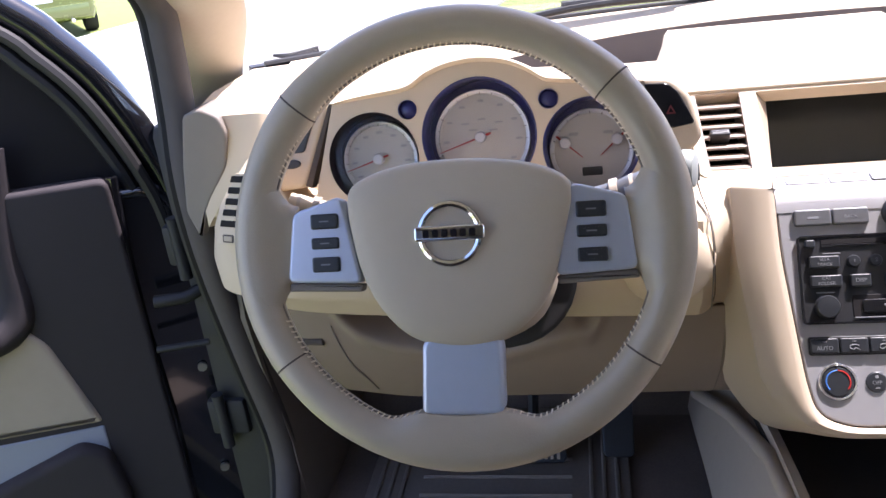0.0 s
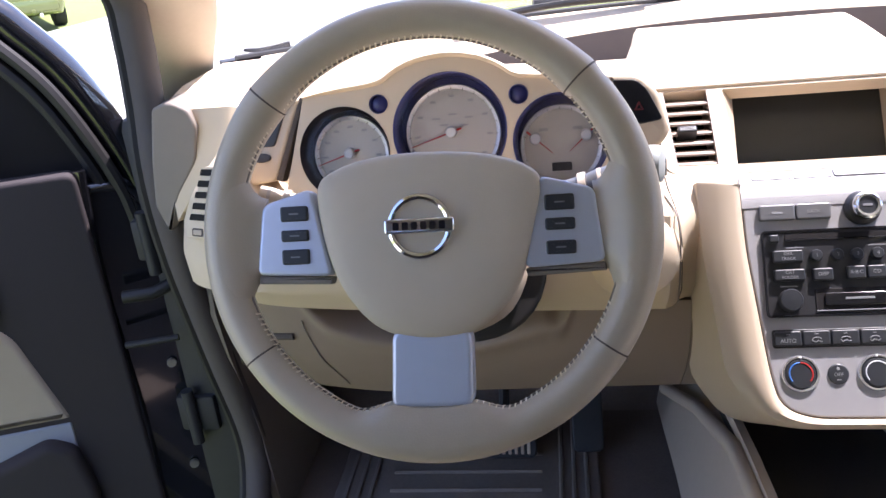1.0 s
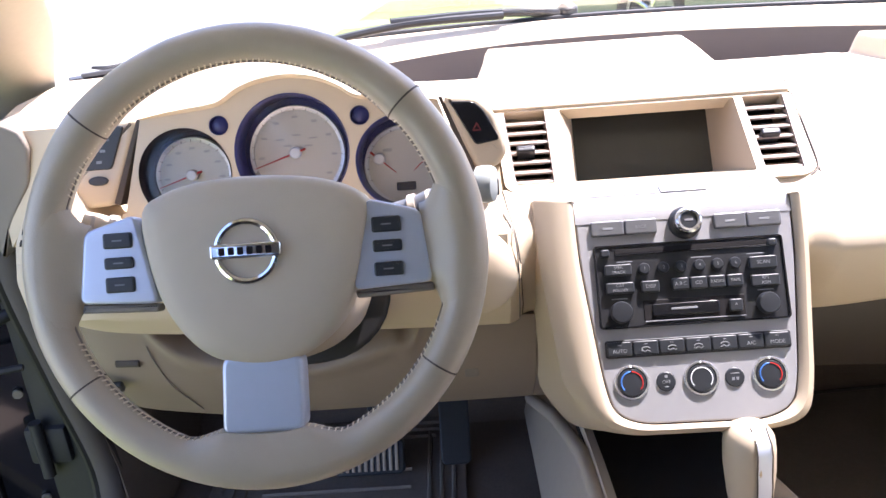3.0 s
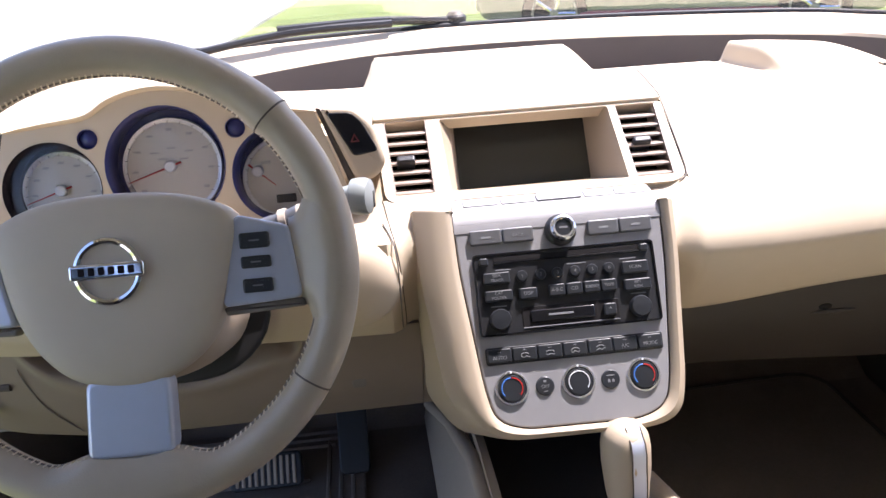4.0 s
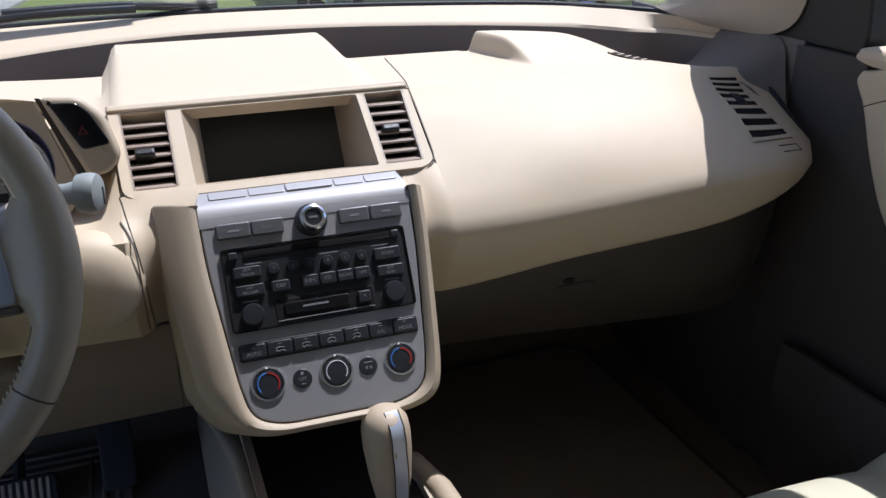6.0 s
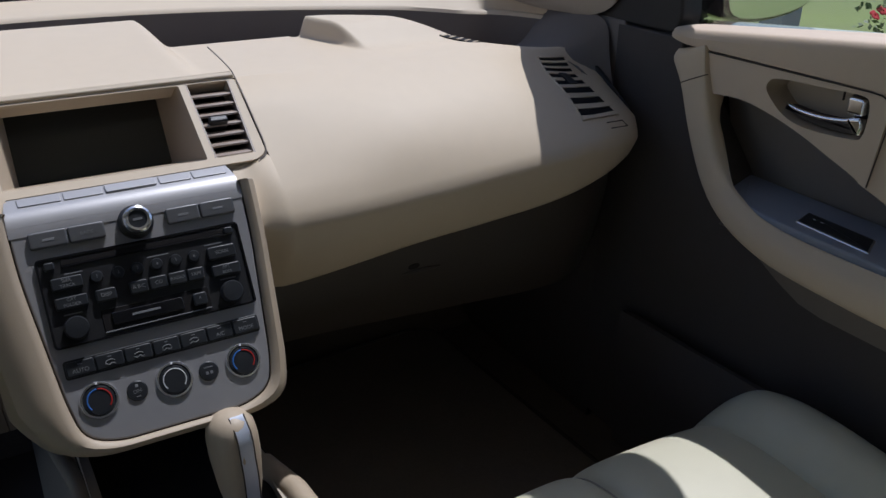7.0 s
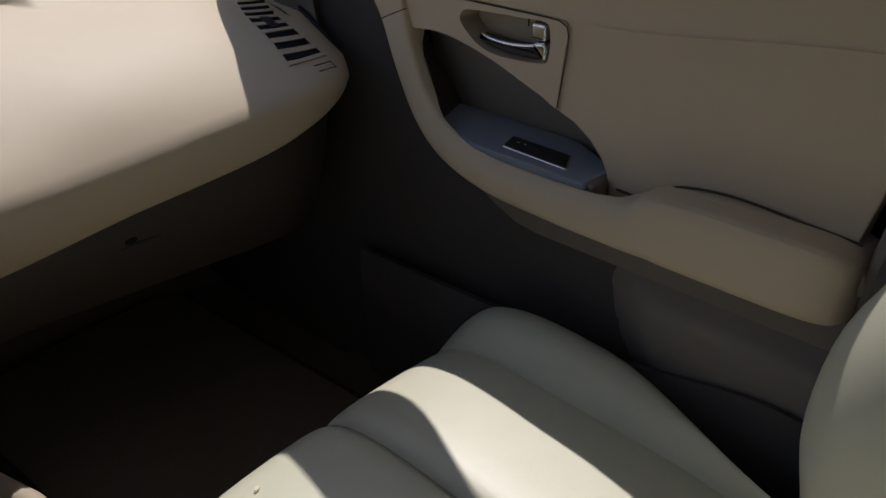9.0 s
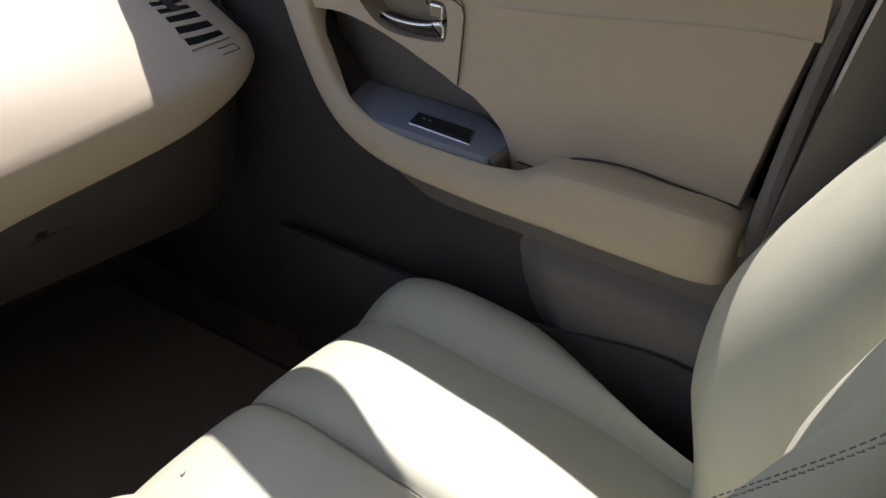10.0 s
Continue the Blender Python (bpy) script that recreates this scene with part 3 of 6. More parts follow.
    ring = on_vent(0.0006)
    part("wheel_gap", tube([ring(a, b) for a, b in ((1.11, 0.52), (1.11, 0.98), (1.20, 0.98), (1.20, 0.52))], 0.0008, 6), SEAM, dash, "gap round the vent's thumb wheel")
    # dark fillet between the pad's outer edge and the door
    ra = smooth_loop([(1.030, 0.47, 1.022), (1.005, 0.43, 1.022), (1.000, 0.372, 1.036), (1.012, 0.350, 1.0395), (1.036, 0.315, 1.030), (1.053, 0.275, 1.005), (1.064, 0.243, 0.986)], 5, False)
    rb = smooth_loop([(1.091, 0.47, 1.075), (1.093, 0.42, 1.087), (1.095, 0.36, 1.092), (1.094, 0.318, 1.080), (1.087, 0.298, 1.040), (1.079, 0.275, 1.000), (1.076, 0.243, 0.972)], 5, False)
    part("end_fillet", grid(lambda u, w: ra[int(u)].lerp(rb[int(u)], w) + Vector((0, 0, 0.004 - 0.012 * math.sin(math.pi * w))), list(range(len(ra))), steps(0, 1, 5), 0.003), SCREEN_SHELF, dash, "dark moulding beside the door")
    cap = rounded([(-0.338, 1.106), (-0.317, 1.112), (-0.297, 1.102), (-0.290, 1.082), (-0.299, 1.043), (-0.328, 1.003), (-0.350, 0.955), (-0.361, 0.991), (-0.352, 1.046)], 0.006)
    part("end_cap", slab(cap, -0.05, 0.0, 0.003), TAUPE_DARK, dash, "brown taupe end cap", m=axes((0, 0.257, 0), (1, 0, 0), (0, 0, 1)))
    # driver end vent on the outer pod
    vent3 = axes((-0.250, 0.1635, 1.032), (1, -0.42, 0.05), (0.05, 0.27, 0.95))
    v = part("end_vent", slab(rounded([(-0.036, -0.046), (0.04, -0.046), (0.04, 0.030), (-0.004, 0.030)], 0.006), -0.012, 0.001, 0.001), BEIGE, dash, "slatted side air vent", m=vent3)
    for i in range(5):
        k = -0.0236 + 0.0118 * i
        part("vent_slot", slab(rounded([(-0.0275 + 0.0045 * i, k - 0.0034), (0.034, k - 0.0034), (0.034, k + 0.0034), (-0.0250 + 0.0045 * i, k + 0.0034)], 0.001, 2), -0.001, 0.0018, 0.0003, 1), VENT_DEEP, v, m=vent3)
    w = part("thumb_wheel", slab(rrect(-0.016, -0.0395, 0.016, 0.0085, 0.002), -0.003, 0.0016, 0.0004), SEAM, v, "small vent thumb wheel", m=vent3)
    part("wheel_face", slab(rrect(-0.016, -0.0395, 0.012, 0.0055, 0.001), -0.003, 0.0022, 0.0005), BEIGE_TRIM, w, m=vent3)
    # small defroster grille on the passenger's rise
    gm = axes((0.905, 0.4105, top_z(0.905, 0.4105) + 0.0006), (0.036, -0.027, top_z(0.923, 0.397) - top_z(0.887, 0.424)), (0.5, 0.8, 0.1))
    gr = part("grille", slab(rrect(0, 0, 0.062, 0.013, 0.006), -0.006, 0.0012, 0.001), VENT_DEEP, dash, "small dark defroster grille", m=gm)
    for i in range(5):
        x = -0.022 + 0.011 * i
        part("grille_bar", slab([(x - 0.0045, -0.0060), (x - 0.0022, -0.0060), (x + 0.0045, 0.0060), (x + 0.0022, 0.0060)], -0.001, 0.0022, 0.0004, 1), BEIGE, gr, m=gm)
    # seam lines of the middle pad and of the cheek beside the column
    part("pad_seam", tube(smooth_loop([(0.2135, 0.190, 0.9955), (0.2205, 0.1675, 0.9875), (0.2235, 0.158, 0.9755), (0.2245, 0.1525, 0.951), (0.2245, 0.1555, 0.92), (0.2250, 0.170, 0.885)], 5, False), 0.0009, 6), TAUPE_DARK, dash)
    part("pad_seam", tube(smooth_loop([(0.145, 0.115, 0.0), (0.157, 0.080, 0.0025), (0.1605, 0.06, 0.001), (0.1615, 0.0, 0.001), (0.1605, -0.042, 0.001), (0.150, -0.052, 0.0)], 4, False), 0.0008, 6), TAUPE_DARK, dash, m=VM)
    return dash


def build_lower_panels():
    # knee panel under the column
    def collar(u):
        """Height of the rounded edge round the column's recess."""
        return curve_at([(-0.31, 0.99), (-0.205, 0.93), (-0.172, 0.878), (-0.150, 0.855), (-0.11, 0.838), (-0.05, 0.826), (0.0, 0.824), (0.05, 0.840), (0.085, 0.852), (0.107, 0.859), (0.138, 0.93), (0.32, 0.99)], u)
    def knee(u, v):
        ly, lz = lip(u)
        lz = lz + 0.004
        z = lz + (0.711 + 0.02 * sstep(-u, 0.1, 0.3) - lz) * v
        d = z - collar(u)
        y = ly + 0.012 + 0.085 * v - 0.022 * math.sin(math.pi * v) + 0.055 * sstep(d, -0.008, 0.034) - 0.006 * math.exp(-((d + 0.012) / 0.014) ** 2)
        return (u, y, z)
    kp = thing("knee_panel", (-0.02, 0.25, 0.71), "brown taupe plastic knee panel under the steering column", "panel")
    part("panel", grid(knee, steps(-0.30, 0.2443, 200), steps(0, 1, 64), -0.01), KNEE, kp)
    sm = axes((0.17, 0.225, 0.79), (1, 0, 0), (0, -0.4, 0.92))
    part("blank_cap", slab(rrect(0.0, 0.0, 0.016, 0.016, 0.003), -0.004, 0.003, 0.001), TAUPE_DARK, kp, m=sm)
    def on_knee(u, z, lift=0.0015):
        ly, lz = lip(u)
        v = (z - lz - 0.004) / (0.711 + 0.02 * sstep(-u, 0.1, 0.3) - lz - 0.004)
        p = knee(u, v)
        return (p[0], p[1] - lift, p[2])
    part("fuse_flap", tube(smooth_loop([on_knee(u, z) for u, z in ((-0.190, 0.862), (-0.188, 0.845), (-0.180, 0.80), (-0.170, 0.765), (-0.166, 0.735))], 4, False), 0.0008, 6), TAUPE_DARK, kp, "seam of the fuse box flap")
    part("coin_slot", tube([on_knee(-0.232, 0.838, 0.0), on_knee(-0.205, 0.838, 0.0)], 0.005, 8), SEAM, kp, "small dark slot")
    part("bonnet_release", slab(rrect(-0.425, 0.018, 0.045, 0.014, 0.003), 0.0, 0.006, 0.002), BLACK, kp, "small dark release handle", m=sm)
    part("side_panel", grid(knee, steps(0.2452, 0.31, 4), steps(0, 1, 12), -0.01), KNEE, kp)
    # glove box, its colour darkened for the shade below the pad
    gb = thing("glove_box", (0.78, 0.24, 0.74), "closed taupe glove box below the dashboard pad", "glove box")
    def lid(u, v):
        ly, lz = lip(u)
        return (u, ly + 0.022 + 0.045 * v - 0.012 * math.sin(math.pi * v), lz + 0.003 + (0.745 - lz) * v)
    part("lid", grid(lid, steps(0.53, 1.066, 24), steps(0, 1, 10), -0.012), GLOVE_DIMMED, gb)
    def on_lid(u, z):
        lz = lip(u)[1]
        return Vector(lid(u, (z - lz - 0.003) / (0.745 - lz)))
    latch = part("latch", tube([on_lid(0.700 + 0.0085 * k, 0.8305 + 0.0006 * k) for k in range(7)], lambda u: 0.0012 + 0.0030 * math.sin(math.pi * u), 8), GLOVE_DIMMED, gb, "low latch ridge")
    o = on_lid(0.7150, 0.8400)
    lm = axes(o, on_lid(0.7250, 0.8413) - o, on_lid(0.7150, 0.8450) - o)
    part("keyhole", slab(circle(0.0, 0.0, 0.0078, 16, 0.0042), -0.004, 0.0010, 0.0006), VENT_DEEP, latch, "small black lock", m=lm)
    bm = grid(lambda u, v: (u, 0.30 + 0.45 * v, 0.735 + 0.02 * v), steps(-0.30, 1.05, 6), steps(0, 1, 3), 0.01)
    part("under_cover", bm, TAUPE_DARK, gb)


build_ground()
build_shell()
build_dashboard()
build_lower_panels()


# ---------- steering wheel ----------
def build_wheel():
    sw = thing("steering_wheel", (0.0019, 0.0043, 1.0437), "beige leather steering wheel with three silver spokes", "steering wheel")
    R = 0.1725
    def lobe(a):
        """How far the rim's inner side swells towards the lower spoke."""
        return 1 - sstep(abs((a % 360) - 270), 11.5, 25)
    def ring(a0, a1, n, grow=0.0):
        secs = []
        for a in steps(a0, a1, n):
            c, s = math.cos(radians(a)), math.sin(radians(a))
            thick = 0.0158 + 0.0016 * math.exp(-(((a - 40) % 360 - 0) / 9) ** 2) + grow
            thick += 0.0016 * math.exp(-((a - 140) / 9) ** 2)
            lp = []
            for j in range(16):
                t = 2 * math.pi * j / 16
                co, si, k = math.cos(t), math.sin(t), lobe(a)
                rr = R + thick * 1.02 * co * (1 + (1.02 * k if co < 0 else 0))
                hh = thick * 1.08 * math.copysign(abs(si) ** (1 - (0.5 * k if co < 0 else 0)), si)
                lp.append((rr * c, rr * s, hh))
            secs.append(lp)
        return loft(secs)
    for nm, a0, a1 in (("rim_upper", 42, 138), ("rim_side", 138.4, 214), ("rim_lower", 214.4, 325.6), ("rim_side", 326, 401.6)):
        part(nm, ring(a0, a1, int((a1 - a0) / (1.2 if nm == "rim_lower" else 2.5))), LEATHER_RIM, sw, m=WM)
    for a in (41.8, 138.2, 214.2, 325.8):
        part("rim_seam", ring(a - 0.25, a + 0.25, 2, 0.0003), SEAM, sw, m=WM)
    # laced stitching round the inside
    for a in [x for x in steps(0, 358.2, 199) if not (160 < x < 202 or x > 338 or x < 20 or 257 < x < 283)]:
        c, s = math.cos(radians(a)), math.sin(radians(a))
        t = Vector((-s, c, 0))
        o = Vector((c, s, 0)) * (R - 0.0155 - 0.0155 * lobe(a))
        part("stitch", tube([o + Vector((c, s, 0)) * 0.0008 + Vector((0, 0, 0.0070)) - t * 0.0012, o - Vector((c, s, 0)) * 0.0011 + Vector((0, 0, 0.003)), o + t * 0.0012 + Vector((0, 0, 0.0005))], 0.0008, 5), THREAD, sw, m=WM)
    part("lacing", tube([((R - 0.0158 - 0.014 * lobe(a)) * math.cos(radians(a)), (R - 0.0158 - 0.014 * lobe(a)) * math.sin(radians(a)), 0.003) for a in steps(0, 358, 179)], 0.0010, 5, closed=True), TAUPE_DARK, sw, "dark lacing groove", m=WM)
    # leather lobes where spokes join the rim
    for sx in (-1, 1):
        def web(u, v):
            a = radians(25 - 52 * v)
            p, q = Vector((0.1345 + 0.007 * v, 0.034 - 0.069 * v, 0.0045)), Vector((0.170 * math.cos(a), 0.170 * math.sin(a), 0.0166))
            k = u * u * (0.4 + 0.6 * u)
            return (sx * (p.x + (q.x - p.x) * u), p.y + (q.y - p.y) * k, p.z + (q.z - p.z) * sstep(u, 0, 1) - 0.012 * abs(2 * v - 1) ** 6)
        part("spoke_lobe", grid(web, steps(0, 1, 10), steps(0, 1, 16), -0.016 * sx), LEATHER_RIM, sw, m=WM)
    # airbag pad
    out = smooth_loop([(-0.088, 0.040), (-0.072, 0.054), (-0.040, 0.0625), (0.005, 0.0645), (0.052, 0.060), (0.084, 0.049), (0.0945, 0.034), (0.089, 0.004), (0.079, -0.032),
                       (0.064, -0.060), (0.036, -0.082), (0.002, -0.088), (-0.034, -0.081), (-0.058, -0.062), (-0.075, -0.034), (-0.085, 0.002)], 5)
    out = [tuple(p) for p in out]
    secs = []
    for d, z in ((0.0, -0.030), (0.0, 0.0), (0.0008, 0.006), (0.003, 0.0095), (0.007, 0.0122), (0.018, 0.0150), (0.038, 0.0165)):
        k = [(x * (1 - d / 0.09), -0.01 + (y + 0.01) * (1 - d / 0.078)) for x, y in out]
        secs.append([(x, y, z) for x, y in k])
    part("airbag_cover", loft(secs), LEATHER_PAD, sw, "smooth beige airbag cover", m=WM)
    # embossed mark: plain bars
    for i in range(4):
        part("embossed_mark", bar(-0.014 + 0.0075 * i, -0.062, 0.0045, 0.008, 0.0131), TAUPE, sw, m=WM)
    part("scuff", slab(circle(-0.067, 0.006, 0.003, 10, 0.0016), 0.0125, 0.0134, 0.0002, 1), LEATHER_RIM, sw, m=WM)
    # emblem: a ring and a bar
    em = part("emblem_ring", loft([[((0.0236 + 0.0030 * math.cos(t)) * math.cos(a) - 0.002, (0.0236 + 0.0030 * math.cos(t)) * math.sin(a) + 0.004, 0.0175 + 0.0028 * math.sin(t))
                                    for t in steps(0, 2 * math.pi * 7 / 8, 7)] for a in steps(0, 2 * math.pi * 39 / 40, 39)], closed=True), CHROME, sw, "chrome emblem ring", m=WM)
    part("emblem_bar", slab(rrect(-0.002, 0.0045, 0.0565, 0.0120, 0.0022), 0.014, 0.0225, 0.0018), CHROME, em, "chrome bar", m=WM)
    for i in range(6):
        part("emblem_inlay", slab(rrect(-0.0205 + 0.0074 * i, 0.0045, 0.0050, 0.0062, 0.001), 0.0222, 0.02275, 0.0002, 1), DARK_WELL, em, "dark blue inlay", m=WM)
    # side spokes with keys
    for sx in (-1, 1):
        pl = [(0.0935, 0.040), (0.136, 0.028), (0.1425, -0.030), (0.0785, -0.033)]
        plate = rounded([(sx * x, y) for x, y in pl], 0.007)
        sp = part("side_spoke", slab(plate, -0.010, 0.006, 0.0025), SILVER_SPOKE, sw, "satin silver spoke", m=WM)
        part("spoke_edge", slab(rounded([(sx * 0.0790, -0.0335), (sx * 0.1425, -0.0305), (sx * 0.1435, -0.0375), (sx * 0.081, -0.0400)], 0.002), -0.012, 0.001, 0.002), TAUPE_DARK, sp, m=WM)
        for i, (cy, h) in enumerate(((0.0195, 0.0125), (0.0015, 0.0095), (-0.0160, 0.0125)) if sx < 0 else ((0.0180, 0.0125), (0.0010, 0.0095), (-0.0175, 0.0110))):
            k = part("button", slab(rrect(sx * 0.1082, cy, 0.0235, h, 0.002), 0.003, 0.0085, 0.0015), BLACK_KEY, sp, "black thumb button", m=WM)
            part("button_mark", bar(sx * 0.1082, cy, 0.008, 0.0012, 0.0086), GREY_PRINT, k, m=WM)
    part("lower_spoke", slab(rounded([(-0.0305, -0.080), (0.0345, -0.081), (0.0335, -0.1415), (-0.0335, -0.1415)], 0.008), -0.012, 0.009, 0.0035), SILVER_SPOKE, sw, "satin silver lower spoke", m=WM)
    part("hub", lathe([(0.035, -0.075), (0.05, -0.03), (0.06, -0.012)], 24), BLACK, sw, m=WM)


def build_column():
    col = thing("steering_column", (0.0, 0.10, 0.98), "beige plastic column shroud with stalks and ignition lock", "steering column")
    secs = []
    for z, k in ((-0.034, 0.86), (-0.05, 1.0), (-0.11, 1.04), (-0.20, 1.02)):
        lp = smooth_loop([(-0.070, 0.012), (-0.052, 0.036), (0.0, 0.044), (0.052, 0.036), (0.070, 0.012), (0.074, -0.03), (0.058, -0.072), (0.02, -0.092), (-0.02, -0.092), (-0.058, -0.072), (-0.074, -0.03)], 4)
        secs.append([(p[0] * k, p[1] * k, z) for p in lp])
    part("shroud", loft(secs), BEIGE_TRIM, col, "beige clamshell shroud", m=WM)
    part("column_gap", slab([tuple(p) for p in smooth_loop([(-0.088, 0.0), (-0.07, 0.045), (0.07, 0.045), (0.092, 0.0), (0.085, -0.07), (0.04, -0.108), (-0.04, -0.108), (-0.08, -0.07)], 4)], -0.185, -0.172, 0.004), RUBBER, col, m=WM)
    for sx in (-1, 1):
        path = [Vector((sx * 0.05, 0.018, -0.055)), Vector((sx * 0.10, 0.026, -0.045)), Vector((sx * 0.140, 0.034, -0.036)), Vector((sx * 0.152, 0.037, -0.034))]
        st = part("stalk", tube(smooth_loop(path, 5, False), lambda u: 0.0095 + 0.002 * sstep(u, 0.55, 0.7), 12), BEIGE if sx < 0 else SILVER_KEY, col, "control stalk", m=WM)
        a = path[2]
        part("stalk_ring", tube([a + Vector((-sx * 0.014, -0.0026, -0.003)), a + Vector((-sx * 0.008, -0.0015, -0.002))], 0.0118, 12), CONSOLE, st, m=WM)
        part("stalk_mark", tube([a + Vector((sx * 0.002, 0.0005, 0.0005)), a + Vector((sx * 0.005, 0.001, 0.001))], 0.0118, 12), CONSOLE, st, m=WM)
    # ignition boss to the lower pad
    im = axes((0.196, 0.125, 1.05), (0.30, 0.95, 0.0), (0.0, 0.10, 0.99))
    part("key_head", lathe([(0.012, -0.011), (0.0165, -0.009), (0.0175, -0.004), (0.0175, 0.003), (0.0160, 0.0075), (0.010, 0.0095), (0.001, 0.010)], 26), KEY_GREY, col, "grey round stalk end", m=im)
    part("key_slot", slab(rrect(0.004, -0.004, 0.004, 0.016, 0.0015), 0.006, 0.0105, 0.0005, 1), BLACK, col, m=im)
    part("key_stem", lathe([(0.009, -0.034), (0.009, -0.020), (0.0115, -0.010)], 18), KEY_GREY, col, m=im)
    bm = axes((0.180, 0.163, 0.948), (1, 0, 0), (0, 0.25, 0.97))
    part("ignition_boss", lathe([(0.050, -0.05), (0.049, -0.004), (0.045, 0.010), (0.035, 0.020), (0.020, 0.0245), (0.001, 0.0255)], 28), BEIGE, col, "round ignition boss", m=bm)


# ---------- instruments ----------
def build_cluster():
    cl = thing("instrument_cluster", (-0.001, 0.225, 1.02), "beige instrument panel with three blue-rimmed gauges", "instrument cluster")
    top = [(-0.155, 0.0505), (-0.115, 0.0540), (-0.082, 0.0570), (-0.067, 0.0610), (-0.051, 0.0710), (-0.028, 0.0790), (0.002, 0.0820), (0.032, 0.0775), (0.054, 0.0675), (0.069, 0.0575), (0.083, 0.0545), (0.112, 0.0520), (0.155, 0.0490)]
    outline = [tuple(p) for p in smooth_loop(top, 4, False)] + rounded([(0.186, -0.034), (0.170, -0.06), (-0.19, -0.06), (-0.185, -0.045)], 0.004, 2)
    gauges = (("left", -0.114, -0.010, 0.049, DARK_WELL), ("middle", 0.0, 0.007, 0.0600, BLUE_WELL), ("right", 0.1145, -0.011, 0.049, BLUE_WELL))
    holes = [circle(cx, cy, r, 40) for _, cx, cy, r, _ in gauges] + [circle(sx * 0.0735, 0.039, 0.0098, 20) for sx in (-1, 1)]
    part("face_panel", holed(outline, holes, -0.012, 0.0), CLUSTER, cl, "satin beige face panel", m=CM)
    # hood running back into the dashboard, above the panel's upper edge
    up = smooth_loop(top, 4, False)
    secs = []
    for z, out in ((-0.012, -0.001), (0.000, 0.0), (0.006, 0.0020), (0.007, 0.0040), (0.004, 0.0060), (-0.03, 0.0075), (-0.08, 0.004), (-0.14, -0.006)):
        secs.append([(p[0] * (1 + out * 1.2 * (1 - (abs(p[0]) / 0.155) ** 6)), p[1] + out * (1 - 0.9 * (abs(p[0]) / 0.155) ** 6) - (0.10 * (-z - 0.05) if z < -0.05 else 0), z) for p in up])
    bm = bmesh.new()
    rows = [[bm.verts.new(p) for p in s] for s in secs]
    for a, b in zip(rows, rows[1:]):
        for i in range(len(a) - 1):
            bm.faces.new((a[i], a[i + 1], b[i + 1], b[i]))
    part("hood", bm, BEIGE, cl, "rounded beige hood", m=CM)
    for nm, cx, cy, r, well in gauges:
        g = part("gauge", lathe([(r + 0.0004, 0.0004), (r, 0.0006), (r - 0.001, -0.001), (r - 0.003, -0.034), (0.002, -0.036)], 40, cx, cy, first=False), well, cl, "recessed round gauge", m=CM)
        dy = {"left": -0.002, "middle": -0.003, "right": -0.006}[nm]
        rd = {"left": 0.0415, "middle": 0.0510, "right": 0.0430}[nm]
        z = -0.0325
        part("dial", lathe([(rd, -0.036), (rd, z), (0.001, z + 0.0002)], 40, cx, cy + dy), DIAL, g, "silver-grey dial face", m=CM)
        part("dial_ring", loft([[(cx + (rd + k) * math.cos(a), cy + dy + (rd + k) * math.sin(a), z + h) for k, h in ((-0.004, 0.0004), (-0.0035, 0.002), (0.0, 0.0032), (0.001, 0.0), (0.0, -0.002))] for a in steps(0, 2 * math.pi * 47 / 48, 47)], closed=True), DIAL_RING, g, m=CM)
        a0, a1, n = (215, -35, 17) if nm != "right" else (200, -20, 13)
        for i, a in enumerate(steps(a0, a1, n - 1)):
            c, s = math.cos(radians(a)), math.sin(radians(a))
            L = 0.0045 if i % 2 == 0 else 0.0028
            o = Vector((cx + (rd - 0.0045) * c, cy + dy + (rd - 0.0045) * s, z + 0.0022))
            part("tick", tube([o, o - Vector((c, s, 0)) * -L], 0.00045, 4), BLACK, g, m=CM)
            if i % 2 == 0 and nm != "right":
                part("number_mark", bar(cx + (rd - 0.0115) * c, cy + dy + (rd - 0.0115) * s, 0.0062, 0.0026, z + 0.0006), DIAL_PRINT, g, m=CM)
        needles = (((cx - 0.002, cy + dy + 0.001), 198, rd * 0.92),) if nm != "right" else (((cx - 0.027, cy + dy + 0.009), -42, 0.024), ((cx + 0.027, cy + dy + 0.010), 222, 0.024))
        for (hx, hy), a, L in needles:
            c, s = math.cos(radians(a)), math.sin(radians(a))
            nd = part("needle", tube([(hx - 0.012 * c, hy - 0.012 * s, z + 0.005), (hx + L * c, hy + L * s, z + 0.0045)], lambda u: 0.0011 * (1.1 - 0.7 * u), 6), RED, g, "slim red needle", m=CM)
            part("needle_hub", lathe([(0.0062, z), (0.0062, z + 0.006), (0.005, z + 0.0075), (0.001, z + 0.0077)], 16, hx, hy), WHITE_PRINT, nd, "white hub cap", m=CM)
        if nm == "right":
            part("odometer", slab(rrect(cx, cy + dy - 0.022, 0.021, 0.009, 0.001), z, z + 0.0012, 0.0003, 1), BLACK, g, "small dark odometer window", m=CM)
            for sx in (-1, 1):
                part("number_mark", bar(cx + sx * 0.018, cy + dy + 0.018, 0.010, 0.0035, z + 0.0006), DIAL_PRINT, g, m=CM)
        if nm == "middle":
            for sx, sy in ((-0.018, 0.016), (0.0, 0.020), (0.018, 0.016), (-0.01, 0.009), (0.012, 0.008)):
                part("number_mark", bar(cx + sx, cy + dy + sy, 0.009, 0.0018, z + 0.0006), DIAL_PRINT, g, m=CM)
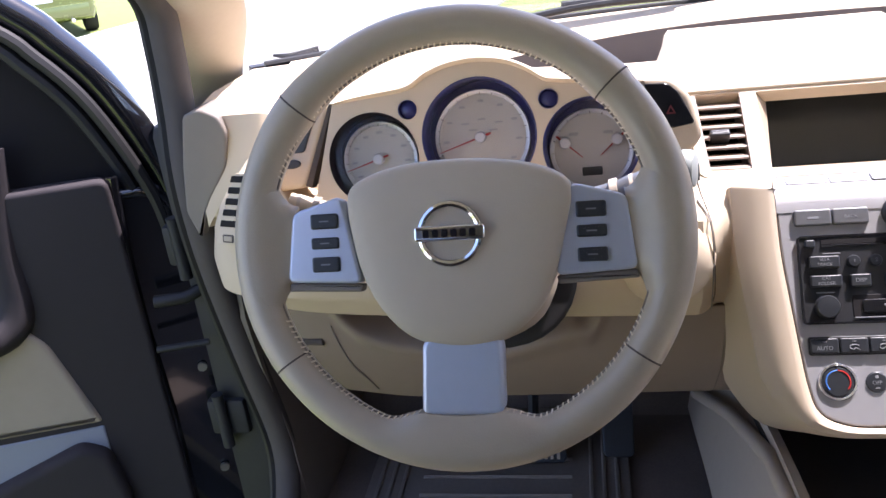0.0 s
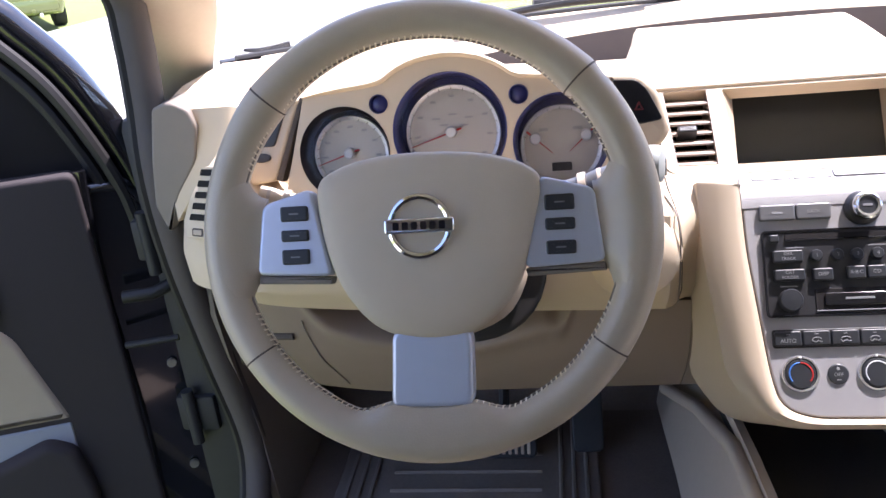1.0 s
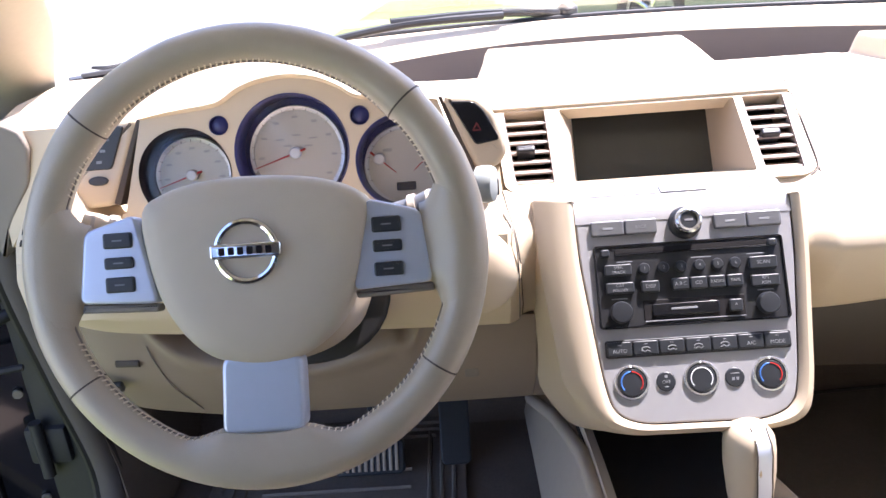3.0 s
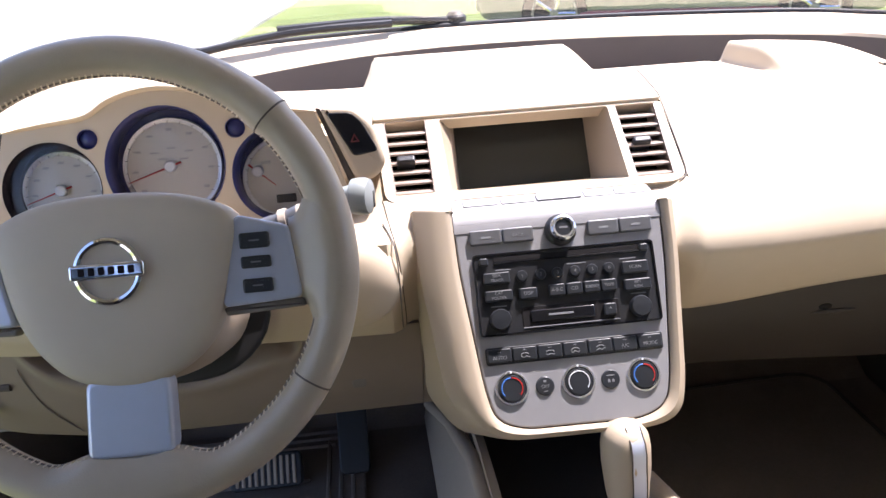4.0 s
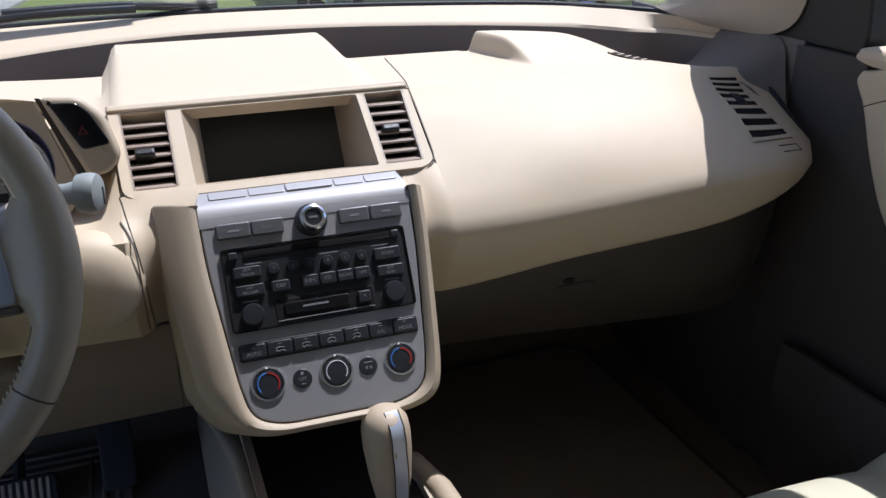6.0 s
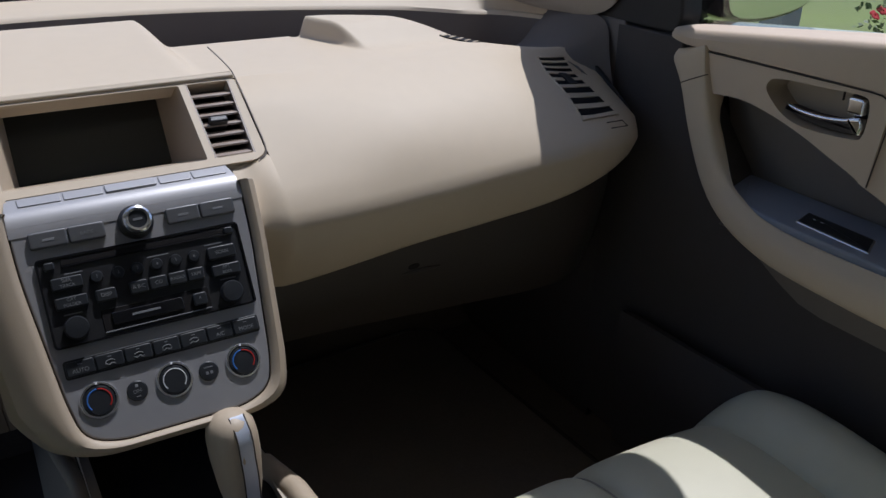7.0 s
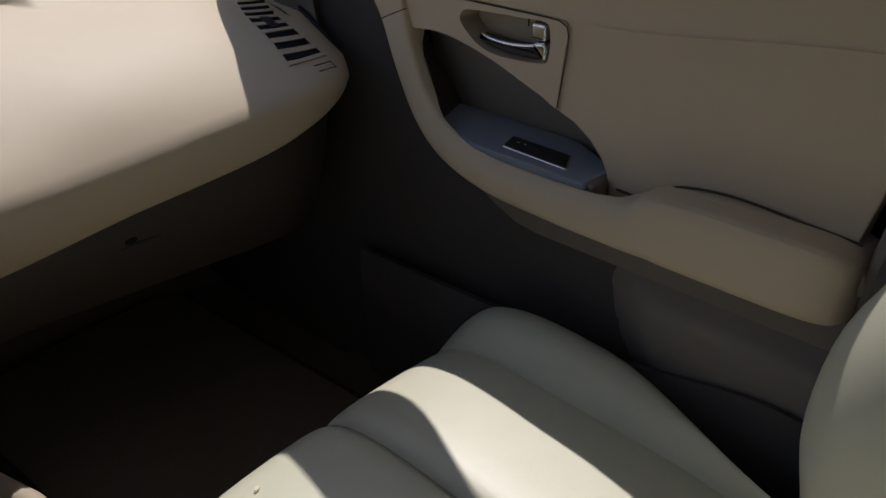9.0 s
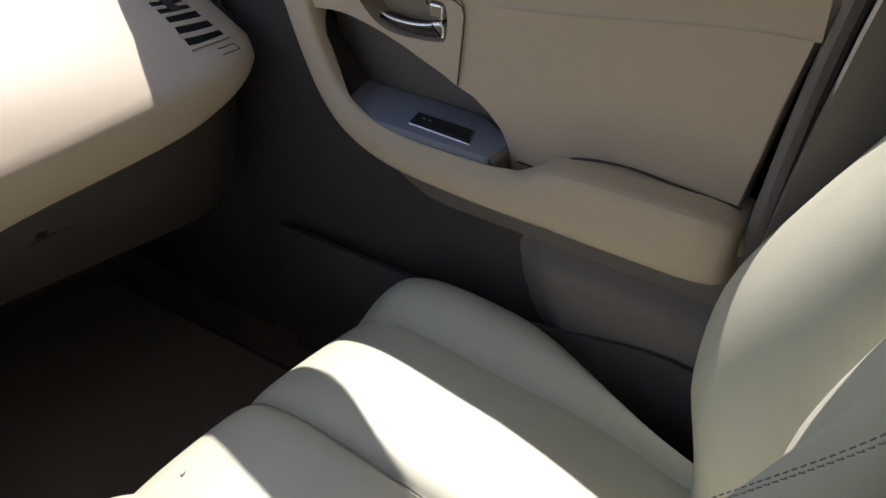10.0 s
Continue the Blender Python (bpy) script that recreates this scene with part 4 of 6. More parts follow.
        part("lens", lathe([(r - 0.0015, -0.010), (r * 0.6, -0.0085), (0.001, -0.008)], 32, cx, cy), GAUGE_GLASS, g, "clear gauge lens", m=CM).visible_shadow = False
    for sx in (-1, 1):
        part("warning_lamp", lathe([(0.0102, 0.001), (0.0096, 0.0014), (0.009, -0.004), (0.006, -0.002), (0.001, -0.001)], 20, sx * 0.0735, 0.039, first=False), BLUE_WELL, cl, "round dark blue warning lamp", m=CM)
    # outer pods beside the panel, past a dark gap
    for sx in (-1, 1):
        gap = rounded([(-0.155, 0.0525), (-0.1595, 0.052), (-0.1935, -0.034), (-0.187, -0.037)] if sx < 0 else [(0.1555, 0.0525), (0.160, 0.052), (0.193, -0.032), (0.1875, -0.036)], 0.001)
        part("pod_gap", slab(gap, -0.02, -0.003, 0.0005), SEAM, cl, m=CM)
    pod = rounded([(-0.1585, 0.053), (-0.222, 0.050), (-0.252, -0.02), (-0.245, -0.04), (-0.1935, -0.036)], 0.008)
    p = part("switch_pod", slab(pod, -0.06, -0.002, 0.005), CLUSTER, cl, "beige switch pod", m=CM)
    part("switch_plate", slab(rounded([(-0.173, 0.046), (-0.200, 0.047), (-0.222, 0.002), (-0.191, 0.002)], 0.004), -0.006, 0.0005, 0.001), BLACK, p, "black switch plate", m=CM)
    for i in range(3):
        part("icon", bar(-0.193 - 0.005 * i, 0.033 - 0.0115 * i, 0.006, 0.003, 0.0006), GREY_PRINT, p, m=CM)
    part("dimmer", slab(circle(-0.2065, -0.0095, 0.0105, 20, 0.005), -0.004, 0.001, 0.001), BLACK, p, m=CM)
    pod = rounded([(0.1595, 0.053), (0.195, 0.050), (0.213, 0.032), (0.2245, -0.008), (0.212, -0.024), (0.192, -0.026)], 0.008)
    p = part("hazard_pod", slab(pod, -0.06, 0.004, 0.005), BEIGE_TRIM, cl, "beige pod with the hazard key", m=CM)
    k = part("hazard_button", slab(rounded([(0.167, 0.046), (0.191, 0.045), (0.2015, 0.035), (0.217, 0.004), (0.191, 0.000)], 0.005), -0.004, 0.0052, 0.0012), BLACK_GLOSS, p, "black hazard button", m=CM)
    tri = rounded([(0.1885, 0.0145), (0.1985, 0.0145), (0.1935, 0.0240)], 0.001, 2)
    part("hazard_mark", holed(tri, [inset(tri, 0.0016)], 0.0048, 0.0056), RED_DIM, k, "red triangle", m=CM)


build_wheel()
build_column()
build_cluster()


# ---------- display housing and middle vents ----------
def build_display():
    dp = thing("centre_display", (CX, 0.30, 1.03), "beige display housing with a dark screen and two air vents", "display")
    outline = rounded([(-0.172, 0.068), (0.159, 0.068), (0.160, -0.044), (0.146, -0.052), (-0.150, -0.052), (-0.166, -0.044)], [0.004, 0.012, 0.016, 0.006, 0.006, 0.012])
    opening = rounded([(-0.098, 0.0625), (0.0965, 0.0625), (0.0975, -0.0425), (-0.0955, -0.0425)], 0.003)
    vl = rounded([(-0.1605, 0.0635), (-0.1130, 0.0635), (-0.1130, -0.040), (-0.1550, -0.040)], 0.004)
    vr = rounded([(0.1045, 0.0625), (0.1515, 0.0625), (0.1480, -0.042), (0.1060, -0.042)], 0.004)
    part("front_frame", holed(outline, [opening, vl, vr], -0.004, 0.0), BEIGE, dp, "beige front frame", m=VM)
    for x0, x1, y0, y1 in ((0.1500, 0.1625, -0.042, 0.068), (-0.175, -0.163, -0.042, 0.068), (-0.150, 0.146, -0.0545, -0.0435)):
        part("frame_back", box(x0, x1, y0, y1, -0.030, -0.0045, 0.002), BEIGE, dp, m=VM)
    # visor edge above the screen
    part("visor", slab(rounded([(-0.173, 0.0745), (0.159, 0.0745), (0.159, 0.0655), (-0.173, 0.0655)], 0.002), -0.02, 0.003, 0.002), BEIGE, dp, m=VM)
    # recess walls from the opening to the screen
    op = [VM @ Vector((x, y, 0)) for x, y in opening]
    sc = [SM @ Vector((x, y, 0.0)) for x, y in rounded([(-0.0785, 0.0615), (0.0790, 0.0615), (0.0790, -0.0425), (-0.0785, -0.0425)], 0.001)]
    part("recess", loft([op, sc], caps=False), BEIGE_TRIM, dp, "sloping recess walls")
    part("screen_frame", slab(rrect(0.0, 0.010, 0.165, 0.112, 0.003), -0.012, -0.0015, 0.001), BLACK, dp, m=SM)
    part("screen", slab(rrect(0.0002, 0.0095, 0.157, 0.1035, 0.001), -0.003, 0.0004, 0.0003, 1), SCREEN, dp, "switched-off dark screen", m=SM)
    for (x0, x1, xb0, xb1, y0, y1, tabx) in ((-0.1605, -0.1130, -0.1550, -0.1130, -0.040, 0.0635, -0.140), (0.1045, 0.1515, 0.1060, 0.1480, -0.042, 0.0625, 0.1235)):
        v = part("air_vent", box(min(x0, xb0) + 0.001, max(x1, xb1) - 0.001, y0 - 0.002, y1 + 0.002, -0.055, -0.042, 0.0), VENT_DEEP, dp, "brown slatted air vent", m=VM)
        for k in (0, 1):
            a, b = ((x0, y1), (xb0, y0)) if k == 0 else ((x1, y1), (xb1, y0))
            part("vent_wall", loft([[(a[0] + s, a[1], z) for s, z in ((-0.001, 0.0), (0.001, 0.0), (0.001, -0.05), (-0.001, -0.05))], [(b[0] + s, b[1], z) for s, z in ((-0.001, 0.0), (0.001, 0.0), (0.001, -0.05), (-0.001, -0.05))]]), BROWN_SLAT, v, m=VM)
        n = 7
        for i in range(n):
            u = (i + 0.75) / (n + 0.5)
            y = y1 + (y0 - y1) * u
            a, b = x0 + (xb0 - x0) * u + 0.0005, x1 + (xb1 - x1) * u - 0.0005
            sl = slab(rrect((a + b) / 2, 0, b - a, 0.020, 0.0015, 2), -0.0015, 0.0015, 0.001, 1)
            sl.transform(Matrix.Translation((0, y, -0.009)) @ Matrix.Rotation(radians(-40), 4, "X"))
            part("slat", sl, BROWN_SLAT, v, m=VM)
        part("thumb_tab", slab(rrect(tabx, 0.007, 0.020, 0.0085, 0.002), -0.012, 0.004, 0.002), BLACK, v, "black thumb tab", m=VM)


# ---------- centre stack ----------
def build_stack():
    st = thing("centre_stack", (0.394, 0.10, 0.80), "silver centre stack in a beige surround with keys and knobs", "centre stack")
    def face(d):
        pts = [(-0.1105, 0.178), (0.1085, 0.176), (0.107, 0.12), (0.0955, 0.0), (0.088, -0.032), (0.060, -0.0435), (-0.060, -0.0420), (-0.088, -0.031), (-0.0955, 0.0), (-0.109, 0.12)]
        return inset(rounded(pts, [0.003, 0.003, 0.02, 0.03, 0.022, 0.03, 0.03, 0.022, 0.03, 0.02], 4), d)
    secs = []
    outer = face(0)
    def shifted(dx, dz):
        # the surround's outline grows outwards and back
        wing = 0.026 * sstep(dx, 0.010, 0.022)
        return [(x + (0.0 if abs(x) < 1e-6 else math.copysign(1, x)) * 0.82 * dx * min(1, abs(x) / 0.07) - (wing * sstep(y, -0.05, 0.03) if x < -0.08 else 0),
                 y - (0.5 * dx if y < 0.02 else 0) + (0 if y < 0.17 else 0.006 + 0.3 * wing if x < 0 else 0.002), dz) for x, y in outer]
    for dx, dz in ((0.0, -0.008), (0.0, 0.0015), (0.003, 0.0045), (0.009, 0.006), (0.0155, 0.003), (0.0195, -0.006), (0.0215, -0.03), (0.0255, -0.10), (0.030, -0.16)):
        secs.append(shifted(dx, dz))
    rim = loft(secs, caps=False)
    # open along the top, where the faceplate rolls back
    bmesh.ops.delete(rim, geom=[f for f in rim.faces if min(v.co.y for v in f.verts) > 0.17 and max(v.co.x for v in f.verts) - min(v.co.x for v in f.verts) > 0.15], context="FACES")
    part("surround", rim, BEIGE_TRIM, st, "rounded beige surround", m=FM)
    part("faceplate", slab([(x, min(y, 0.169)) for x, y in face(0.0015)], -0.012, 0.001, 0.0015), SILVER, st, "silver painted faceplate", m=FM)
    part("faceplate_gap", slab([(x, min(y, 0.165)) for x, y in face(-0.0004)], -0.014, -0.0015, 0.0005), SEAM, st, m=FM)
    # ledge that turns back under the screen, with five flat keys
    lm = axes((0.394, 0.184, 1.0), (1, 0, 0), (0, 0.97, 0.22))
    def bend(u, v):
        """The faceplate's upper end, rolled back into the ledge."""
        p, q, r, e = Vector((0.17163, 0.98394)), Vector((0.1812, 0.9998)), Vector((0.1937, 1.0022)), Vector((0.2175, 1.0076))
        if v > 1:
            c, w = r.lerp(e, v - 1), 0.1075 - 0.004 * (v - 1)
        else:
            c, w = (1 - v) ** 2 * p + 2 * v * (1 - v) * q + v * v * r, 0.1085 - 0.001 * v
        return (0.394 + w * u - 0.001, c.x, c.y)
    part("ledge", grid(bend, steps(-1, 1, 12), steps(0, 1, 10) + [1.3, 1.7, 2.0], 0.004), SILVER, st, "silver ledge rolled back below the screen")
    for i, (a, b) in enumerate(((-0.096, -0.058), (-0.056, -0.020), (-0.018, 0.030), (0.033, 0.064), (0.066, 0.100))):
        part("ledge_key", slab(rrect((a + b) / 2, 0.0195, b - a, 0.013, 0.002), -0.002, 0.0022 if i == 2 else 0.0012, 0.0008), SILVER, st, "flat silver key", m=lm)
    # four keys beside the joystick
    for i, (a, b, tx) in enumerate(((-0.0945, -0.0615, "* / J"), (-0.0605, -0.0285, "BACK"), (0.0285, 0.0605, "SETTING"), (0.0615, 0.0955, "INFO"))):
        k = part("shortcut_key", slab(rrect((a + b) / 2, 0.1540, b - a, 0.0155, 0.0024), -0.003, 0.0050, 0.0015), SILVER_KEY, st, "satin grey key", m=FM)
        part("key_mark", bar((a + b) / 2, 0.1535, 0.010, 0.0022, 0.0051) if i != 1 else lettering("BACK", 0.0046, (a + b) / 2, 0.1535, 0.0052), KEY_PRINT, k, m=FM)
    j = part("joystick", lathe([(0.0165, -0.002), (0.0165, 0.004), (0.0150, 0.0065), (0.0132, 0.008), (0.0128, 0.0160), (0.0116, 0.0180), (0.0085, 0.0180)], 28, 0.0, 0.155), BLACK, st, "black joystick knob", m=FM)
    part("joystick_ring", lathe([(0.0132, 0.0165), (0.0128, 0.0190), (0.0108, 0.0202), (0.0086, 0.0197), (0.0084, 0.0170)], 28, 0.0, 0.155), KNOB_RING, j, "chrome ring", m=FM)
    part("joystick_cap", slab(circle(0.0, 0.155, 0.0085, 20), 0.0155, 0.0187, 0.001), BLACK_KEY, j, m=FM)
    part("joystick_mark", bar(0.0, 0.155, 0.0085, 0.0022, 0.0189), GREY_PRINT, j, m=FM)
    # climate keys and knobs
    part("climate_strip", slab(rrect(0.0, 0.0330, 0.182, 0.0175, 0.003), -0.004, 0.0026, 0.001), BLACK, st, "black strip of climate keys", m=FM)
    names = ("AUTO", "", "", "", "", "A/C", "MODE")
    for i, tx in enumerate(names):
        x = -0.0772 + 0.0257 * i
        k = part("climate_key", slab(rrect(x, 0.0330, 0.0246, 0.0140, 0.0022), 0.0005, 0.0046, 0.0012), BLACK_KEY, st, "black climate key", m=FM)
        if tx:
            part("key_mark", lettering(tx, 0.0052, x, 0.0308, 0.0048), KEY_PRINT, k, m=FM)
        else:
            wave = tube([(x - 0.0045 + 0.0018 * j, 0.0300 + 0.0010 * math.sin(2.1 * j + i), 0.0048) for j in range(6)], 0.00045, 5)
            arc = tube([(x + 0.0040 * math.cos(a), 0.0318 + 0.0020 * math.sin(a), 0.0048) for a in steps(0.2, 2.9 + 0.6 * (i % 2), 8)], 0.00045, 5)
            part("key_mark", joined(arc, wave), KEY_PRINT, k, m=FM)
        part("key_light", bar(x, 0.0368, 0.0035, 0.0008, 0.0046), GREY_PRINT, k, m=FM)
    for i, x in enumerate((-0.068, 0.0, 0.067)):
        k = part("climate_knob", lathe([(0.0176, -0.002), (0.0174, 0.0016), (0.0164, 0.0030), (0.0148, 0.0031), (0.0135, 0.001)], 32, x, 0.0), KNOB_RING, st, "chrome-ringed climate knob", m=FM)
        part("knob_face", lathe([(0.0138, 0.0), (0.0136, 0.0022), (0.0126, 0.0034), (0.001, 0.0037)], 28, x, 0.0), BLACK_KEY, k, "black knob face", m=FM)
        if i != 1:
            part("heat_mark", tube([(x + 0.0105 * math.cos(a), 0.0105 * math.sin(a), 0.0034) for a in steps(radians(-40), radians(88), 12)], 0.0007, 5), RED, k, "red arc", m=FM)
            part("cool_mark", tube([(x + 0.0105 * math.cos(a), 0.0105 * math.sin(a), 0.0034) for a in steps(radians(92), radians(220), 12)], 0.0007, 5), BLUE_PRINT, k, "blue arc", m=FM)
        else:
            part("fan_mark", tube([(x + 0.0105 * math.cos(a), 0.0105 * math.sin(a), 0.0034) for a in steps(radians(-40), radians(220), 20)], 0.0006, 5), WHITE_PRINT, k, "white arc", m=FM)
        part("knob_pip", tube([(x, 0.0146, 0.0033), (x, 0.0166, 0.0028)], 0.0011, 6), WHITE_PRINT, k, m=FM)
    for x, tx in ((-0.0345, "OFF"), (0.0325, "")):
        k = part("round_button", lathe([(0.0098, -0.002), (0.0096, 0.0012), (0.0085, 0.0024), (0.001, 0.0026)], 24, x, -0.001), BLACK_KEY, st, "round black button", m=FM)
        if tx:
            part("key_mark", joined(lettering(tx, 0.0048, x, -0.0015, 0.0028), bar(x, -0.0062, 0.004, 0.0010, 0.0026), bar(x, 0.0040, 0.0028, 0.0026, 0.0026)), KEY_PRINT, k, m=FM)
        else:
            part("key_mark", joined(bar(x - 0.002, -0.0025, 0.0025, 0.003, 0.0026), bar(x + 0.0022, -0.0025, 0.0025, 0.003, 0.0026), bar(x, 0.0028, 0.0085, 0.0010, 0.0026)), GREY_PRINT, k, m=FM)
    return st


def build_radio():
    rd = thing("car_radio", (0.394, 0.13, 0.90), "black car radio with disc slot, cassette slot and many keys", "car radio")
    rim = rrect(0.0, 0.0948, 0.188, 0.0835, 0.004)
    part("body", slab(rim, -0.02, 0.0030, 0.0015), BLACK, rd, "black radio front", m=FM)
    part("front_rim", holed(rim, [rrect(0.0, 0.0948, 0.1845, 0.0800, 0.003)], 0.002, 0.0042), BLACK_GLOSS, rd, m=FM)
    part("disc_slot", slab(rrect(0.006, 0.1300, 0.158, 0.0048, 0.001), 0.001, 0.0036, 0.0004, 1), VENT_DEEP, rd, "disc slot", m=FM)
    part("slot_lip", slab(rrect(0.006, 0.1265, 0.158, 0.0016, 0.0005), 0.001, 0.0046, 0.0005, 1), BLACK_GLOSS, rd, m=FM)
    def key(x, y, w, h, text="", size=0.0048, two="", name="radio_key", deep=0.0072):
        k = part(name, slab(rrect(x, y, w, h, 0.002), 0.0012, deep, 0.0012), BLACK_KEY, rd, "black radio key", m=FM)
        if two:
            part("key_mark", joined(lettering(text, size, x, y + 0.0024, deep + 0.0002), lettering(two, size, x, y - 0.0024, deep + 0.0002)), KEY_PRINT, k, m=FM)
        elif text:
            part("key_mark", lettering(text, size, x, y, deep + 0.0002), KEY_PRINT, k, m=FM)
        return k
    key(-0.0715, 0.1110, 0.0270, 0.0115, "SEEK", 0.0042, "TRACK")
    key(-0.0712, 0.0930, 0.0280, 0.0110, "CAT", 0.0042, "FOLDER")
    key(0.0715, 0.1095, 0.0275, 0.0125, "SCAN", 0.0050)
    key(0.0720, 0.0915, 0.0280, 0.0115, "RPT", 0.0042, "RDM")
    key(-0.0412, 0.0928, 0.0180, 0.0115, "DISP", 0.0050)
    key(-0.0115, 0.0935, 0.0165, 0.0120, "A·B·C", 0.0048)
    key(0.0065, 0.0935, 0.0165, 0.0120, "CD", 0.0050)
    key(0.0245, 0.0935, 0.0165, 0.0120, "RADIO", 0.0044)
    key(0.0422, 0.0935, 0.0160, 0.0120, "TAPE", 0.0044)
    key(-0.0830, 0.1285, 0.009, 0.0075)
    key(0.0830, 0.1290, 0.009, 0.0070)
    for i, x in enumerate((-0.0455, -0.0265, -0.0090, 0.0090, 0.0270, 0.0445)):
        p = part("preset_knob", lathe([(0.0060, 0.001), (0.0058, 0.0055), (0.0048, 0.0074), (0.001, 0.0076)], 18, x, 0.1110), BLACK_KEY, rd, "round preset key", m=FM)
        part("key_mark", lettering(str(i + 1), 0.0046, x, 0.1110, 0.0078), KEY_PRINT, p, m=FM)
    part("cassette_bay", slab(rrect(0.0005, 0.0690, 0.1000, 0.0210, 0.002), 0.001, 0.0036, 0.0005, 1), VENT_DEEP, rd, "cassette bay", m=FM)
    part("cassette_door", slab(rrect(-0.008, 0.0690, 0.066, 0.0125, 0.002), 0.002, 0.0052, 0.0012), BLACK_GLOSS, rd, "dark cassette flap", m=FM)
    part("bay_mark", joined(bar(-0.010, 0.0695, 0.026, 0.0020, 0.0053)), GREY_PRINT, rd, m=FM)
    part("bay_edge", tube([(-0.049, 0.0585, 0.004), (0.050, 0.0585, 0.004)], 0.0006, 5), GREY_PRINT, rd, m=FM)
    key(0.0405, 0.0690, 0.0130, 0.0120, "^", 0.0060)
    for x, nm in ((-0.0722, "volume"), (0.0720, "tuning")):
        k = part("rotary_knob", lathe([(0.0110, 0.001), (0.0108, 0.0090), (0.0096, 0.0115), (0.001, 0.0120)], 26, x, 0.0690), BLACK_KEY, rd, "round black rotary knob", m=FM)
        for y, w in ((0.0545, 0.012), (0.0825, 0.016)):
            part("knob_mark", bar(x, y, w, 0.0012, 0.0030), GREY_PRINT, rd, m=FM)
    for x, y, w in ((-0.060, 0.1288, 0.010), (-0.064, 0.1192, 0.016), (0.012, 0.1190, 0.020), (0.066, 0.1190, 0.018)):
        part("print_mark", bar(x, y, w, 0.0011, 0.0030), GREY_PRINT, rd, m=FM)


build_display()
build_stack()
build_radio()


# ---------- console, shifter, pedals ----------
def build_console():
    cs = thing("centre_console", (0.40, 0.1, 0.42), "grey plastic centre console between the seats", "console")
    def wall(u, v, s):
        y = 0.72 - 1.25 * u
        zb, zt = 0.425 + 0.045 * sstep(u, 0, 0.3), 0.60 + 0.10 * sstep(u, 0.0, 0.55)
        return (0.395 + s * (0.135 - 0.045 * v - 0.012 * math.sin(math.pi * v)), y, zb + (zt - zb) * v)
    part("side_wall", grid(lambda u, v: wall(u, v, -1), steps(0, 1, 16), steps(0, 1, 8), 0.01), CONSOLE, cs)
    part("side_wall", grid(lambda u, v: wall(u, v, 1), steps(0, 1, 16), steps(0, 1, 8), -0.01), CONSOLE, cs)
    part("top", grid(lambda u, v: (0.395 + 0.092 * (2 * v - 1), 0.72 - 1.25 * u, 0.585 + 0.10 * sstep(u, 0.0, 0.55)), steps(0, 1, 16), steps(0, 1, 6), 0.01), BLACK, cs, "black console top")
    part("knee_strip", tube([(0.268, 0.62, 0.49), (0.285, 0.40, 0.60), (0.298, 0.22, 0.665), (0.300, 0.0, 0.695), (0.300, -0.5, 0.70)], 0.010, 10), CONSOLE, cs)
    part("side_rail", tube([(0.480, 0.12, 0.688), (0.492, 0.05, 0.698), (0.500, -0.10, 0.703), (0.500, -0.5, 0.703)], 0.013, 10), BEIGE_TRIM, cs, "beige console edge rail")
    part("shift_gate", slab(rrect(0, 0, 0.10, 0.16, 0.01), -0.01, 0.004, 0.003), BLACK, cs, "black shift gate", m=axes((0.425, 0.02, 0.688), (1, 0, 0), (0, 1, -0.12)))
    gs = thing("gear_shifter", (0.435, 0.045, 0.69), "beige leather gear shifter with a silver strip", "gear lever")
    ax = axes((0.434, 0.040, 0.69), (1, 0.05, 0), (0, 1, 0.0))
    secs = []
    for z, a, b, oy in ((0.0, 0.012, 0.012, 0.0), (0.022, 0.016, 0.017, 0.002), (0.05, 0.0215, 0.024, 0.006), (0.08, 0.0245, 0.028, 0.012), (0.10, 0.0245, 0.029, 0.016), (0.112, 0.0225, 0.026, 0.017), (0.120, 0.0165, 0.019, 0.017), (0.1235, 0.008, 0.009, 0.017)):
        secs.append([(a * math.cos(t), oy + b * math.sin(t), z) for t in steps(0, 2 * math.pi * 19 / 20, 19)])
    part("knob", loft(secs), BEIGE_TRIM, gs, "beige leather knob", m=ax)
    def strip(u, v):
        z = 0.012 + 0.112 * u
        b = lerp([(0, 0.0155), (0.05, 0.0245), (0.08, 0.0287), (0.10, 0.0297), (0.112, 0.0268), (0.1245, 0.008)], z)
        oy = lerp([(0, 0), (0.05, 0.006), (0.1, 0.016), (0.13, 0.017)], z)
        return (0.0065 * (v - 0.5) * 2 + 0.004, oy - b, z)
    part("strip", grid(strip, steps(0, 1, 12), steps(0, 1, 2), -0.003), SILVER_SPOKE, gs, "silver strip", m=ax)
    for sx in (-1, 1):
        part("strip_edge", tube([(strip(u, 0.5)[0] + sx * 0.0072, strip(u, 0.5)[1] - 0.0002, strip(u, 0.5)[2]) for u in steps(0, 1, 12)], 0.0007, 5), SEAM, gs, m=ax)
    part("stem", tube([(0, 0, -0.03), (0, 0, 0.01)], 0.009, 10), BLACK, gs, m=ax)


